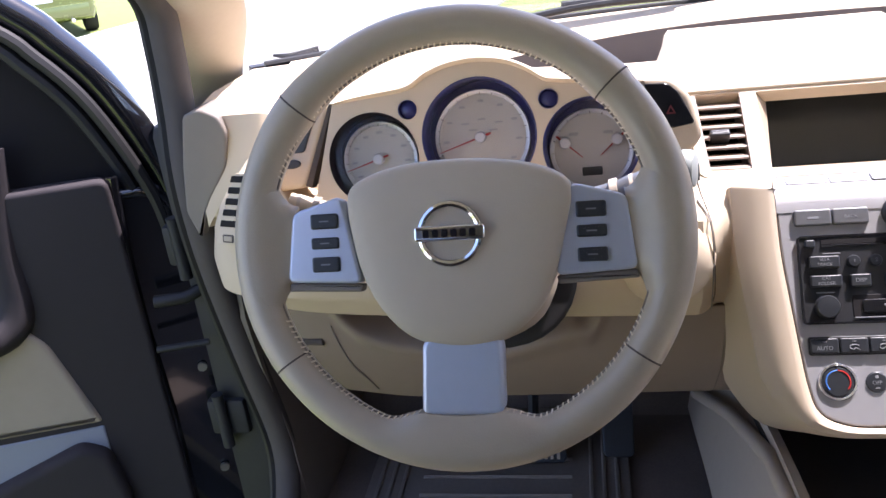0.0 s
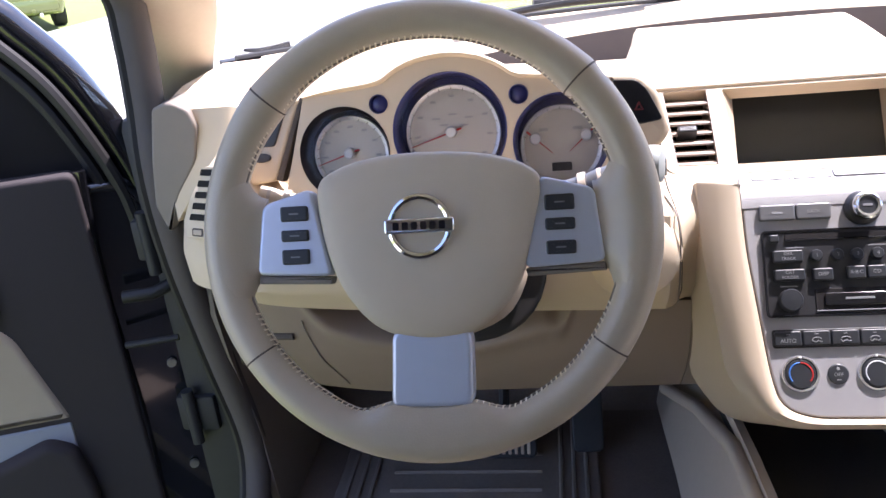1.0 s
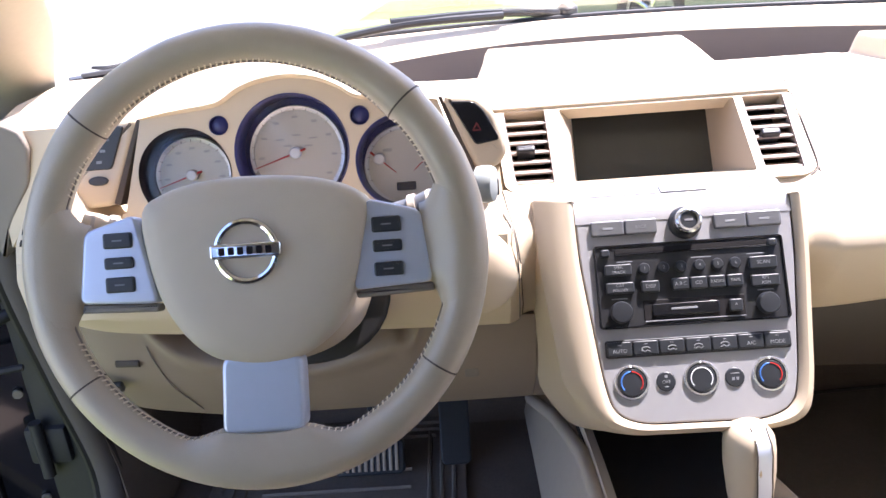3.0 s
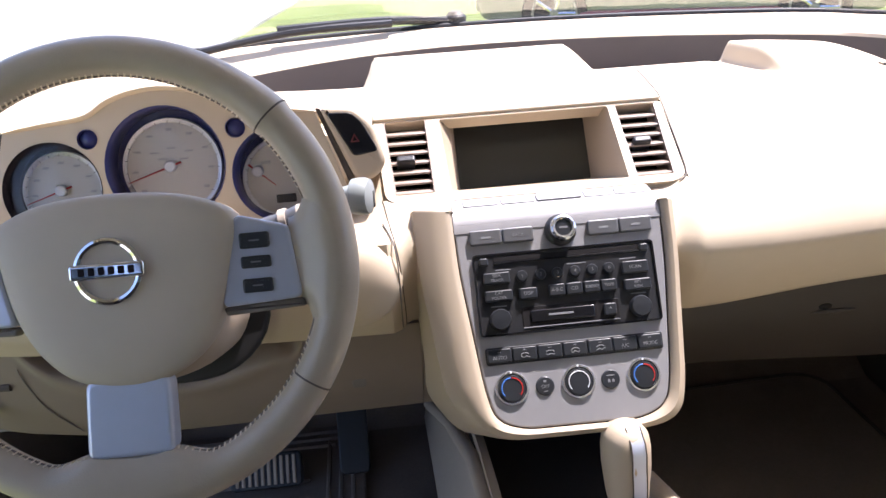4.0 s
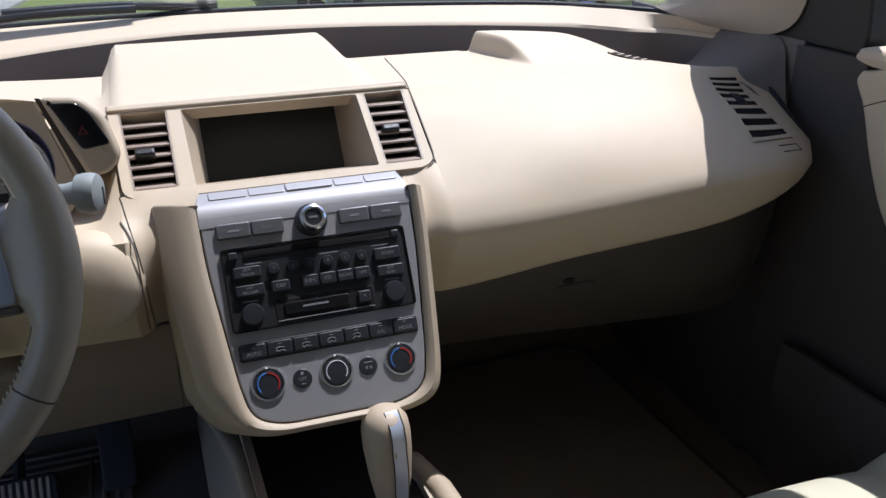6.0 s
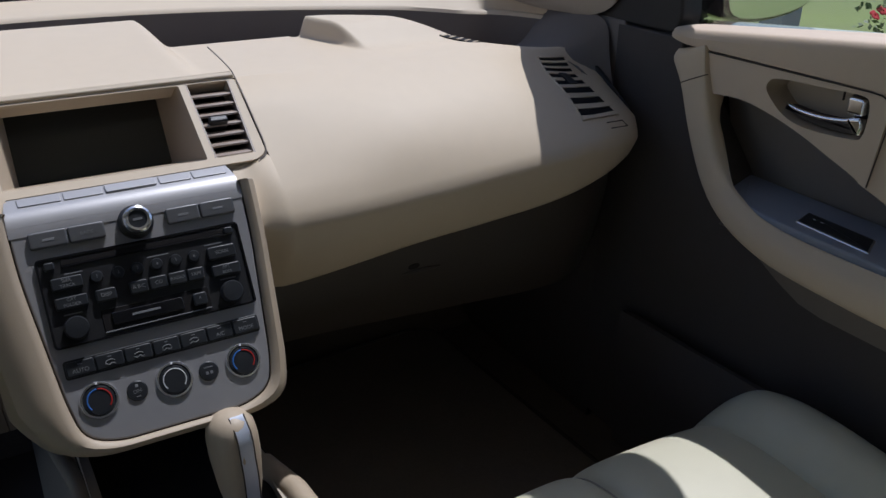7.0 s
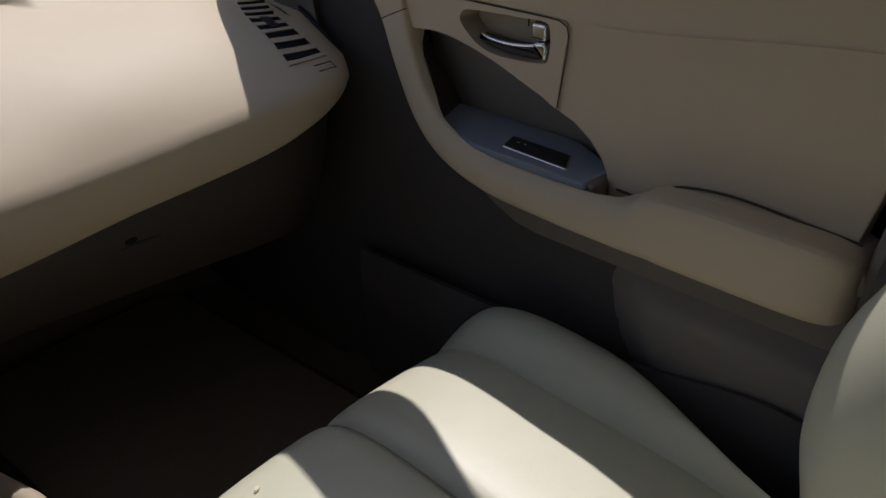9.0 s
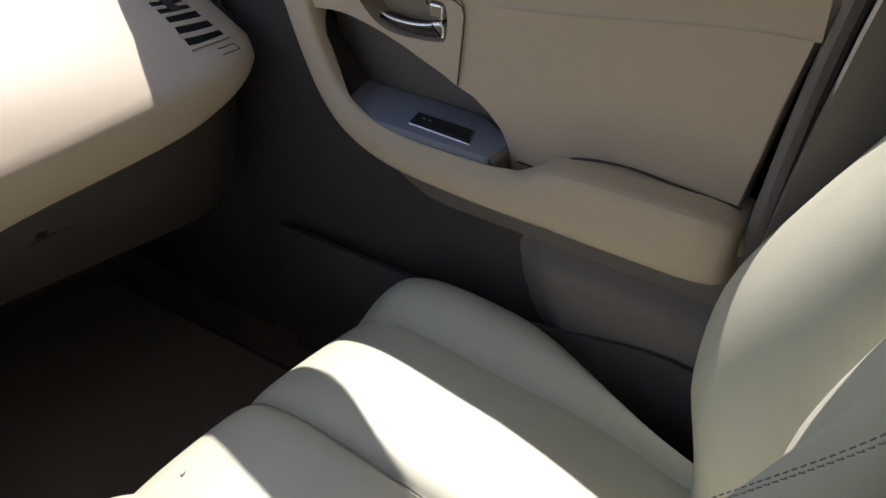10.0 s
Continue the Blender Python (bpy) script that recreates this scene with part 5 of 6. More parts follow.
def build_footwell():
    mt = thing("floor_mat", (-0.05, 0.5, 0.42), "brown ribbed floor mat in the driver footwell", "floor mat", "floor mats")
    mm = axes((-0.06, 0.36, 0.424), (1, 0, 0), (0, 1, 0.0))
    part("mat", slab(rrect(0, 0, 0.42, 0.62, 0.05), 0.0, 0.008, 0.003), MAT_RUBBER, mt, m=mm)
    for k in (0.02, 0.04, 0.06):
        lp = inset(rrect(0, 0, 0.42, 0.62, 0.05, 5), k)
        part("mat_rib", tube([(x, y, 0.009) for x, y in lp], 0.004, 6, closed=True), MAT_RUBBER, mt, m=mm)
    for i in range(9):
        part("mat_rib", tube([(-0.12, -0.2 + 0.045 * i, 0.009), (0.12, -0.2 + 0.045 * i, 0.009)], 0.004, 6), MAT_RUBBER, mt, m=mm)
    pm = thing("floor_mat", (0.80, 0.42, 0.42), "dark brown carpet mat in the passenger footwell", "floor mat", "floor mats")
    qm = axes((0.80, 0.36, 0.424), (1, 0.06, 0), (0, 1, 0.02))
    part("mat", slab(rrect(0, 0, 0.44, 0.60, 0.06), 0.0, 0.008, 0.003), MAT_RUBBER, pm, m=qm)
    part("mat_edge", tube([(x, y, 0.008) for x, y in rrect(0, 0, 0.436, 0.596, 0.058, 6)], 0.004, 6, closed=True), GLOVE_DIMMED, pm, "bound mat edge", m=qm)
    pd = thing("brake_pedal", (0.0, 0.55, 0.50), "black ribbed brake pedal on a steel arm", "pedal")
    pm = axes((-0.005, 0.50, 0.475), (1, 0, 0), (0, 0.62, 0.78))
    part("pad", slab(rrect(0, 0, 0.115, 0.055, 0.01), -0.012, 0.004, 0.003), BLACK_KEY, pd, m=pm)
    for i in range(10):
        part("rib", slab(rrect(-0.045 + 0.01 * i, 0, 0.005, 0.044, 0.001, 2), 0.003, 0.008, 0.001, 1), CONSOLE, pd, m=pm)
    part("arm", tube([(0.0, 0.51, 0.47), (0.0, 0.60, 0.55), (0.0, 0.62, 0.74)], 0.009, 8), BLACK, pd)
    gp = thing("gas_pedal", (0.12, 0.56, 0.48), "black accelerator pedal in the footwell", "pedal")
    part("pad", slab(rrect(0, 0, 0.05, 0.15, 0.01), -0.01, 0.003, 0.003), BLACK_KEY, gp, m=axes((0.135, 0.56, 0.50), (1, 0, 0), (0, 0.62, 0.78)))
    # cowl trim split in two: darker colour below stands for the fading light
    single("trim_cowl_lower_right", box(1.0985, 1.112, 0.285, 0.72, 0.42, 0.868, 0.003), DOOR_LOW, "lower cowl trim, coloured darker for footwell shade", "cowl trim", kind="structure")
    bm = joined(box(1.0985, 1.112, 0.285, 0.72, 0.870, 1.094, 0.003))
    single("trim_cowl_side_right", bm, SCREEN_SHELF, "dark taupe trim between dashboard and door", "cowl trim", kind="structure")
    # side lining and door opening of the driver's side
    bm = grid(lambda u, v: (-0.335 - 0.01 * math.sin(math.pi * v), (0.30 + 0.07 * sstep(0.9 - v, 0.0, 0.6)) * (1 - u) + 0.83 * u, 0.42 + (0.905 - 0.42) * v), steps(0, 1, 6), steps(0, 1, 6), 0.012)
    single("trim_kick_panel_left", bm, TAUPE_DARK, "dark taupe kick panel beside the footwell", "kick panel", kind="structure")
    bm = grid(lambda u, v: (1.115, 0.15 + 0.70 * u, 0.42 + 0.5 * v), steps(0, 1, 6), steps(0, 1, 6), -0.012)
    single("trim_kick_panel_right", bm, DOOR_LOW, "dark kick panel beside the footwell", "kick panel", kind="structure")
    path = [(0.10, 1.36), (0.22, 1.295), (0.30, 1.232), (0.307, 1.174), (0.298, 1.10), (0.282, 1.017), (0.290, 0.909), (0.33, 0.744), (0.372, 0.58), (0.345, 0.49), (0.27, 0.44), (0.0, 0.40), (-0.6, 0.40)]
    single("trim_door_seal_left", tube(smooth_loop([(-0.383, y, z) for y, z in path], 5, False), 0.007, 8), RUBBER, "black rubber seal round the open door", "seal", kind="structure")
    single("trim_opening_left", tube(smooth_loop([(-0.362, y + 0.004, z) for y, z in path], 5, False), 0.019, 10), DOOR_LOW, "brown taupe trim round the open door", "opening trim", kind="structure")


# ---------- passenger seat ----------
def build_seat():
    st = thing("passenger_seat", (0.775, -0.35, 0.42), "cream leather passenger seat, partly in sun", "car seat")
    X = 0.775
    prof = [(-0.245, -0.16), (-0.262, -0.06), (-0.256, 0.010), (-0.232, 0.036), (-0.202, 0.034), (-0.175, 0.014), (-0.1655, 0.002), (-0.1640, -0.003), (-0.1615, 0.003), (-0.11, 0.009), (-0.035, 0.011), (-0.009, 0.005), (0.0, -0.005),
            (0.009, 0.005), (0.035, 0.011), (0.11, 0.009), (0.1680, 0.003), (0.1705, -0.003), (0.1720, 0.002), (0.182, 0.014), (0.207, 0.034), (0.233, 0.036), (0.256, 0.010), (0.262, -0.06), (0.245, -0.16)]
    rows = [(-0.030, 0.585, 0.2, 0.97), (-0.034, 0.625, 0.35, 0.98), (-0.043, 0.655, 0.6, 0.99), (-0.060, 0.676, 0.8, 1), (-0.090, 0.692, 0.95, 1), (-0.15, 0.701, 1, 1), (-0.25, 0.697, 1.05, 0.99), (-0.38, 0.684, 1.0, 0.95), (-0.50, 0.664, 0.8, 0.90), (-0.60, 0.65, 0.6, 0.87)]
    secs = []
    def spread(y):
        """How the insert widens to the rear, where the outer bolster thins out."""
        return 1 + 0.14 * sstep(-y, 0.20, 0.48)
    sm = smooth_loop([(d, h, 0) for d, h in prof], 3, False)
    for y, z, k, w in [tuple(p) for p in smooth_loop([Vector(r) for r in rows], 4, False)]:
        nip, g = 1 - 0.85 * sstep(-y, 0.24, 0.48), spread(y)
        secs.append([(X + (p[0] * 1.11 * g if 0 < p[0] < 0.173 else (0.173 * g + (p[0] - 0.173) * nip) * 1.11 if p[0] > 0 else p[0]) * w, y - 0.01 * abs(p[0] / 0.25) ** 3 * (y > -0.2), z + (p[1] * k if p[1] > -0.02 else p[1])) for p in sm])
    part("cushion", loft(secs), LEATHER_SEAT, st, "cream leather cushion with raised bolsters")
    for d in (-0.164, 0.0, 0.1705):
        path = [(X + d * w * (1.11 * spread(y) if d > 0 else 1), y, z + (-0.0022 if d else -0.0005)) for y, z, k, w in [tuple(p) for p in smooth_loop([Vector(r) for r in rows[1:9]], 4, False)]]
        part("cushion_seam", tube(path, 0.0011, 5), THREAD_GREY, st)
    part("seat_base", box(X - 0.22, X + 0.22, -0.56, -0.07, 0.425, 0.56, 0.02), TAUPE_DARK, st, "dark plastic seat base")
    # backrest, leaning back
    mid = [(0.0, -0.047), (0.05, -0.043), (0.085, -0.041), (0.103, -0.046), (0.108, -0.052), (0.112, -0.052), (0.117, -0.046)]
    near = mid + [(0.130, -0.028), (0.145, -0.012), (0.165, 0.005), (0.190, 0.018), (0.222, 0.0275), (0.252, 0.021), (0.262, -0.02), (0.245, -0.10)]
    far = mid + [(0.128, -0.022), (0.145, 0.004), (0.170, 0.026), (0.200, 0.042), (0.229, 0.052), (0.256, 0.040), (0.270, -0.02), (0.250, -0.10)]
    bp = [(-d, h) for d, h in near[:0:-1]] + far
    sb = smooth_loop([(d, h, 0) for d, h in bp], 3, False)
    brow = [(0.62, -0.545, 0.55, 0.90), (0.70, -0.553, 0.85, 0.94), (0.80, -0.556, 1.05, 0.98), (0.90, -0.566, 1.05, 1.0), (1.00, -0.598, 0.98, 1.0), (1.10, -0.640, 0.85, 0.98), (1.20, -0.685, 0.65, 0.93), (1.30, -0.728, 0.4, 0.82), (1.34, -0.76, 0.2, 0.6)]
    secs = []
    rws = [tuple(p) for p in smooth_loop([Vector(r) for r in brow], 4, False)]
    for z, y, k, w in rws:
        bulge = 1 + 0.33 * sstep(z, 0.66, 0.80) * (1 - sstep(z, 0.88, 1.10))
        secs.append([(X + p[0] * w, y + (p[1] * k * (bulge if p[0] > 0 else 1) if p[1] > 0 else p[1]), z) for p in sb])
    part("backrest", loft(secs), LEATHER_SEAT, st, "cream leather backrest with deep bolsters")
    for d in (-0.11, 0.11):
        part("backrest_seam", tube([(X + d * w, y - 0.0525, z) for z, y, k, w in rws[:-6]], 0.0011, 5), THREAD_GREY, st)
    # double row of stitches on the inner bolster
    edge = smooth_loop([(0.533, -0.575, 1.07), (0.532, -0.600, 1.11), (0.532, -0.629, 1.149), (0.534, -0.661, 1.191), (0.541, -0.690, 1.235)], 16, False)
    for off in (Vector((-0.0012, 0.0006, 0.0004)), Vector((-0.0016, -0.0034, 0.0034))):
        for a, b in zip(edge, edge[1:]):
            part("stitch", tube([a.lerp(b, 0.15) + off, a.lerp(b, 0.45) + off * 1.3, a.lerp(b, 0.75) + off], 0.00032, 5), THREAD_GREY, st)
    # dirt flecks on the near bolster
    for dx, y in ((-0.128, -0.10), (-0.105, -0.115), (-0.14, -0.135), (-0.118, -0.15)):
        part("fleck", slab([tuple(p) for p in circle(0, 0, 0.004, 8, 0.0025)], -0.002, 0.0012, 0.0005, 1), THREAD, st, m=axes((X + dx, y, 0.704), (1, 0.5, 0), (0, 1, 0)))


# ---------- passenger door ----------
DM = axes((1.085, 0, 0), (0, -1, 0), (0, 0, 1))


def build_passenger_door():
    dr = thing("passenger_door", (1.12, -0.12, 0.45), "closed beige and taupe door with a sweeping armrest", "car door")
    def belt(u):
        return 1.124 + 0.11 * u
    secs = []
    for u in steps(-0.177, -0.140, 9) + steps(-0.125, 0.508, 34):
        t = belt(u)
        s = sstep(u, 0.12, 0.20)
        b = 1.0868 + 0.030 * sstep(u, 0.15, 0.5) + 0.006 * (1 - sstep(u, -0.19, -0.14))
        lp = smooth_loop([(-0.03, b), (0.004, b), (0.0088 - 0.0041 * s, b + 0.004), (0.0098 - 0.0048 * s, (b + t) / 2), (0.0096 - 0.0045 * s, t - 0.012), (0.0055 - 0.003 * s, t - 0.0032), (-0.004, t - 0.0004), (-0.035, t), (-0.05, t - 0.002), (-0.05, b)], 3)
        k = math.sqrt(1 - (1 - min(1, 0.25 + (u + 0.177) / 0.016)) ** 2) if u < -0.165 else 1
        secs.append([(u, p[1], -0.02 + (p[0] + 0.02) * (0.4 + 0.6 * k)) for p in lp])
    part("upper_cap", loft(secs), DOOR_BEIGE, dr, "pale soft top cap along the window", m=DM)
    pocket_top = [(-0.105, 1.036), (-0.05, 1.040), (0.0, 1.032), (0.045, 1.019), (0.08, 1.006), (0.105, 0.997), (0.1285, 0.9865)]
    rear_edge = [(0.150, 0.976), (0.173, 0.961), (0.190, 0.944), (0.200, 0.926)]
    outline = [(-0.138, 1.046), (-0.146, 1.084)] + rounded([(0.10, 1.0868), (0.1365, 1.0868), (0.1355, 1.06)], [0.001, 0.02, 0.001], 5) + [(0.1285, 0.9865)] + [tuple(p) for p in smooth_loop(pocket_top, 4, False)][::-1][1:]
    bowl = [tuple(p) for p in smooth_loop([(-0.015, 1.058), (-0.014, 1.070), (0.0, 1.0755), (0.06, 1.0785), (0.100, 1.0800), (0.111, 1.076), (0.114, 1.060), (0.112, 1.040), (0.104, 1.0330), (0.063, 1.0295), (0.030, 1.031), (0.006, 1.040)], 4)]
    part("handle_panel", holed(outline, [bowl], -0.03, 0.0075), DOOR_BEIGE, dr, "beige insert round the handle", m=DM)
    part("panel_seam", tube([(-0.12, 1.0856, 0.0085), (0.112, 1.0858, 0.0085)] + [(x, y, 0.0085) for x, y in ((0.125, 1.0850), (0.1350, 1.080), (0.1382, 1.07), (0.1372, 1.05), (0.1300, 0.988))], 0.0009, 6), SEAM, dr, m=DM)
    bw = part("handle_bowl", loft([[(x, y, 0.0072) for x, y in bowl], [(x, y, -0.004) for x, y in inset(bowl, 0.002)], [(x, y, -0.022) for x, y in inset(bowl, 0.005)]], first=False), BEIGE_TRIM, dr, "recessed handle bowl", m=DM)
    lever = smooth_loop([(0.007, 1.0475, -0.004), (0.030, 1.0455, 0.003), (0.060, 1.0455, 0.005), (0.088, 1.0490, 0.005), (0.098, 1.053, 0.003)], 5, False)
    part("lever", tube(lever, lambda u: 0.0022 + 0.0014 * u, 10), CHROME, bw, "chrome pull lever", m=DM)
    part("lever_back", slab([tuple(p) for p in smooth_loop([(0.008, 1.046), (0.045, 1.044), (0.09, 1.047), (0.102, 1.046), (0.104, 1.037), (0.066, 1.033), (0.026, 1.037)], 3)], -0.016, 0.001, 0.003), DOOR_LOW, bw, m=DM)
    part("lever_end", slab(rounded([(0.088, 1.053), (0.106, 1.057), (0.1105, 1.049), (0.108, 1.036), (0.101, 1.038)], 0.004), -0.012, 0.008, 0.003), CHROME, bw, "chrome lever pivot", m=DM)
    part("lock_knob", slab(rrect(0.0965, 1.0665, 0.0205, 0.0190, 0.004), -0.012, 0.006, 0.003), CHROME, bw, "chrome lock tab", m=DM)
    part("lock_frame", slab(rrect(0.0965, 1.0665, 0.0245, 0.0225, 0.005), -0.018, -0.002, 0.002), BLACK, bw, m=DM)
    part("lock_mark", slab(rrect(0.063, 1.067, 0.002, 0.010, 0.0008, 2), -0.024, -0.0205, 0.0005, 1), SEAM, bw, m=DM)
    # rear panel, gently dished
    rear = [(0.122, 1.0905), (0.503, 1.122), (0.489, 1.05), (0.466, 0.92), (0.205, 0.90)] + rear_edge[::-1] + [(0.116, 0.988)]
    part("rear_panel", slab(rear, -0.03, 0.0045, 0.002), DOOR_BEIGE, dr, "plain beige rear panel", m=DM)
    # pocket behind the armrest
    pk = [(-0.125, 1.046), (0.0, 1.045), (0.13, 1.0), (0.215, 0.93), (0.215, 0.885), (-0.02, 0.87), (-0.10, 0.96)]
    part("pull_pocket", slab(pk, -0.0645, -0.050, 0.002), TAUPE_DARK, dr, "dark pull pocket", m=DM)
    sp = axes((1.085, 0, 0.924), (0, -1, -0.01), (1, 0, 0.06))
    shelf = part("switch_panel", slab(rounded([(-0.060, 0.047), (0.130, 0.047), (0.198, 0.012), (0.195, -0.040), (0.035, -0.040), (-0.01, -0.028), (-0.045, -0.004)], 0.006), -0.03, 0.006, 0.003), BLUE_GREY, dr, "blue-grey switch panel", m=sp)
    part("switch_bezel", slab(rounded([(0.059, 0.008), (0.147, 0.007), (0.161, -0.026), (0.066, -0.023)], 0.003), 0.0, 0.0072, 0.0015), CHROME, shelf, "bright switch bezel", m=sp)
    part("window_switch", slab(rounded([(0.061, 0.006), (0.145, 0.005), (0.158, -0.024), (0.068, -0.021)], 0.003), 0.0, 0.0086, 0.0015), BLACK, shelf, "black window switch", m=sp)
    for x in (0.078, 0.088):
        part("switch_mark", bar(x, -0.006, 0.004, 0.0014, 0.0088), WHITE_PRINT, shelf, m=sp)
    part("panel_end", slab(rounded([(0.192, 0.880), (0.2035, 0.880), (0.2035, 0.922), (0.192, 0.926)], 0.003), -0.03, 0.036, 0.003), TAUPE_DARK, dr, m=DM)
    # sweeping armrest
    arm = [(-0.138, 1.0850, 0.018, 0.010), (-0.136, 1.0800, 0.028, 0.016), (-0.122, 1.050, 0.022, 0.019), (-0.095, 0.995, 0.020, 0.026), (-0.055, 0.942, 0.021, 0.036), (-0.008, 0.912, 0.022, 0.046), (0.06, 0.895, 0.024, 0.052), (0.15, 0.891, 0.026, 0.054),
           (0.225, 0.891, 0.028, 0.054), (0.262, 0.894, 0.032, 0.054), (0.30, 0.902, 0.040, 0.056), (0.42, 0.904, 0.041, 0.058), (0.465, 0.902, 0.039, 0.052), (0.482, 0.901, 0.032, 0.042), (0.486, 0.901, 0.020, 0.025)]
    arm = [tuple(p) for p in smooth_loop([Vector(a) for a in arm], 4, False)]
    secs = []
    for i, (u, v, w, d) in enumerate(arm):
        a, b = arm[max(0, i - 1)], arm[min(len(arm) - 1, i + 1)]
        t = Vector((b[0] - a[0], b[1] - a[1])).normalized()
        nrm = Vector((-t.y, t.x))
        n0 = lerp([(-0.125, -0.03), (-0.095, 0.004), (-0.02, 0.030), (0.03, 0.040), (0.192, 0.041), (0.236, 0.034), (0.262, 0.004), (0.285, -0.03)], u)
        lp = smooth_loop([(-w, min(n0, 0.0) - 0.01), (-w, d * 0.4), (-w * 0.86, d * 0.86), (-w * 0.4, d), (w * 0.35, d), (w * (0.86 + 0.10 * sstep(u, 0.24, 0.29)), d * (0.86 + 0.08 * sstep(u, 0.24, 0.29))), (w, max(d * 0.55, min(n0 + 0.005, d * 0.82))), (w * 0.95, n0), (0.0, n0 - 0.004)], 3)
        secs.append([(u + nrm.x * p[0], v + nrm.y * p[0], p[1]) for p in lp])
    part("armrest", loft(secs), BEIGE, dr, "beige padded armrest sweeping up to the front", m=DM)
    joint = min(secs, key=lambda q: abs(q[0][1] - 1.043))
    part("head_seam", tube([Vector(p) + Vector((0, 0, 0.0003)) for p in joint if p[2] > 0.004], 0.0007, 6), SEAM, dr, m=DM)
    part("armrest_seam", tube([(u - 0.0, v - w - 0.0015, d * 0.30) for u, v, w, d in arm[22:-6]], 0.002, 6), SEAM, dr, m=DM)
    part("rear_arm_seam", tube(smooth_loop([(0.215, 0.914, 0.006), (0.250, 0.915, 0.007), (0.268, 0.926, 0.008), (0.290, 0.942, 0.009), (0.345, 0.950, 0.009), (0.41, 0.947, 0.009), (0.474, 0.942, 0.007)], 4, False), 0.0014, 6), SEAM, dr, m=DM)
    tile = slab([tuple(p) for p in smooth_loop([(0.268, 0.91), (0.292, 0.938), (0.345, 0.946), (0.41, 0.942), (0.474, 0.936), (0.476, 0.89), (0.27, 0.88)], 4)], -0.02, 0.03, 0.012)
    part("armrest_pad", tile, BEIGE, dr, "padded elbow rest", m=DM)
    # lower panel with map pocket
    low = [(-0.16, 1.05), (-0.175, 1.09), (-0.298, 1.088), (-0.298, 0.44), (0.45, 0.44), (0.475, 0.80), (0.485, 0.90), (0.30, 0.90), (-0.03, 0.90)]
    part("lower_panel", slab(low, -0.06, -0.012, 0.004), DOOR_LOW, dr, "dark taupe lower panel", m=DM)
    def undercut(u, v):
        uu = -0.06 + 0.54 * u
        return (uu, 0.876 - 0.060 * v * sstep(u, 0.0, 0.30), (0.020 * (1 - v) ** 1.5) * sstep(u, 0, 0.3) - 0.012)
    part("under_strip", grid(undercut, steps(0, 1, 16), steps(0, 1, 5), 0.01), TAUPE_DARK, dr, "dark taupe strip under the armrest", m=DM)
    def pocket(u, v):
        uu = -0.20 + 0.73 * u
        zt = 0.678 + 0.02 * math.sin(u * 3) + 0.05 * sstep(u, 0.55, 0.9)
        dep = 0.030 * math.sin(math.pi * min(1, v * 1.1 + 0.25)) * (0.5 + 0.5 * sstep(u, 0, 0.25))
        return (uu, zt - (zt - 0.44) * v, dep - 0.008)
    part("map_pocket", grid(pocket, steps(0, 1, 24), steps(0, 1, 8), 0.012), DOOR_LOW, dr, "moulded map pocket", m=DM)
    def bulge(u, v):
        uu, z = 0.18 + 0.30 * u, 0.66 + 0.170 * v
        k = sstep(uu, 0.200 + 0.06 * (1 - v) ** 2, 0.275 + 0.06 * (1 - v) ** 2) * sstep(v, 0.0, 0.35) * (1 - 0.9 * sstep(v, 0.72, 0.98))
        return (uu, z, -0.014 + 0.030 * k)
    part("lower_bulge", grid(bulge, steps(0, 1, 24), steps(0, 1, 16), 0.006), TAUPE_DARK, dr, "dark taupe bulge below the elbow rest", m=DM)
    part("outer_skin", slab([(-0.30, 0.40), (0.54, 0.40), (0.54, 1.168), (-0.19, 1.098), (-0.30, 1.087)], -0.13, -0.052, 0.006), PAINT_BLACK, dr, "glossy black outer skin", m=DM)
    def pane(u, v):
        return (1.137 - 0.11 * v * v, 0.30 - 0.84 * u - 0.28 * v * (1 - u), 1.09 + 0.03 * u + 0.37 * v)
    part("window_pane", grid(pane, steps(0, 1, 6), steps(0, 1, 6), 0.004), GLASS, dr, "clear raised window").visible_shadow = False
    # black sail at the window's front corner; unseen top added to block sun
    part("mirror_sail", slab(rounded([(-0.36, 1.090), (-0.19, 1.090), (-0.182, 1.115), (-0.190, 1.18), (-0.165, 1.30), (-0.17, 1.40), (-0.36, 1.42)], 0.006), -0.05, -0.016, 0.004), RUBBER, dr, "black mirror corner, extended over the window", m=DM)
    # outside mirror
    mi = thing("door_mirror", (1.24, 0.24, 1.10), "black door mirror outside the passenger window", "door mirror")
    secs = []
    for y, k in ((0.335, 0.35), (0.325, 0.65), (0.30, 0.88), (0.26, 1.0), (0.225, 1.0), (0.22, 0.97)):
        lp = smooth_loop([(-0.115, 0.0), (-0.10, -0.05), (0.0, -0.062), (0.10, -0.045), (0.125, 0.01), (0.11, 0.075), (0.0, 0.09), (-0.09, 0.065)], 4)
        secs.append([(1.315 + p[0] * k, y + 0.10 * (p[0]), 1.148 + p[1] * k) for p in lp])
    part("housing", loft(secs), PAINT_BLACK, mi, "glossy black housing")
    lp = smooth_loop([(-0.105, 0.0), (-0.09, -0.045), (0.0, -0.055), (0.092, -0.040), (0.115, 0.01), (0.10, 0.068), (0.0, 0.082), (-0.082, 0.058)], 4)
    part("mirror_glass", loft([[(1.315 + p[0], 0.2185 + 0.10 * p[0], 1.148 + p[1]) for p in lp], [(1.315 + p[0], 0.2155 + 0.10 * p[0], 1.148 + p[1]) for p in lp]]), MIRROR, mi, "mirror glass")
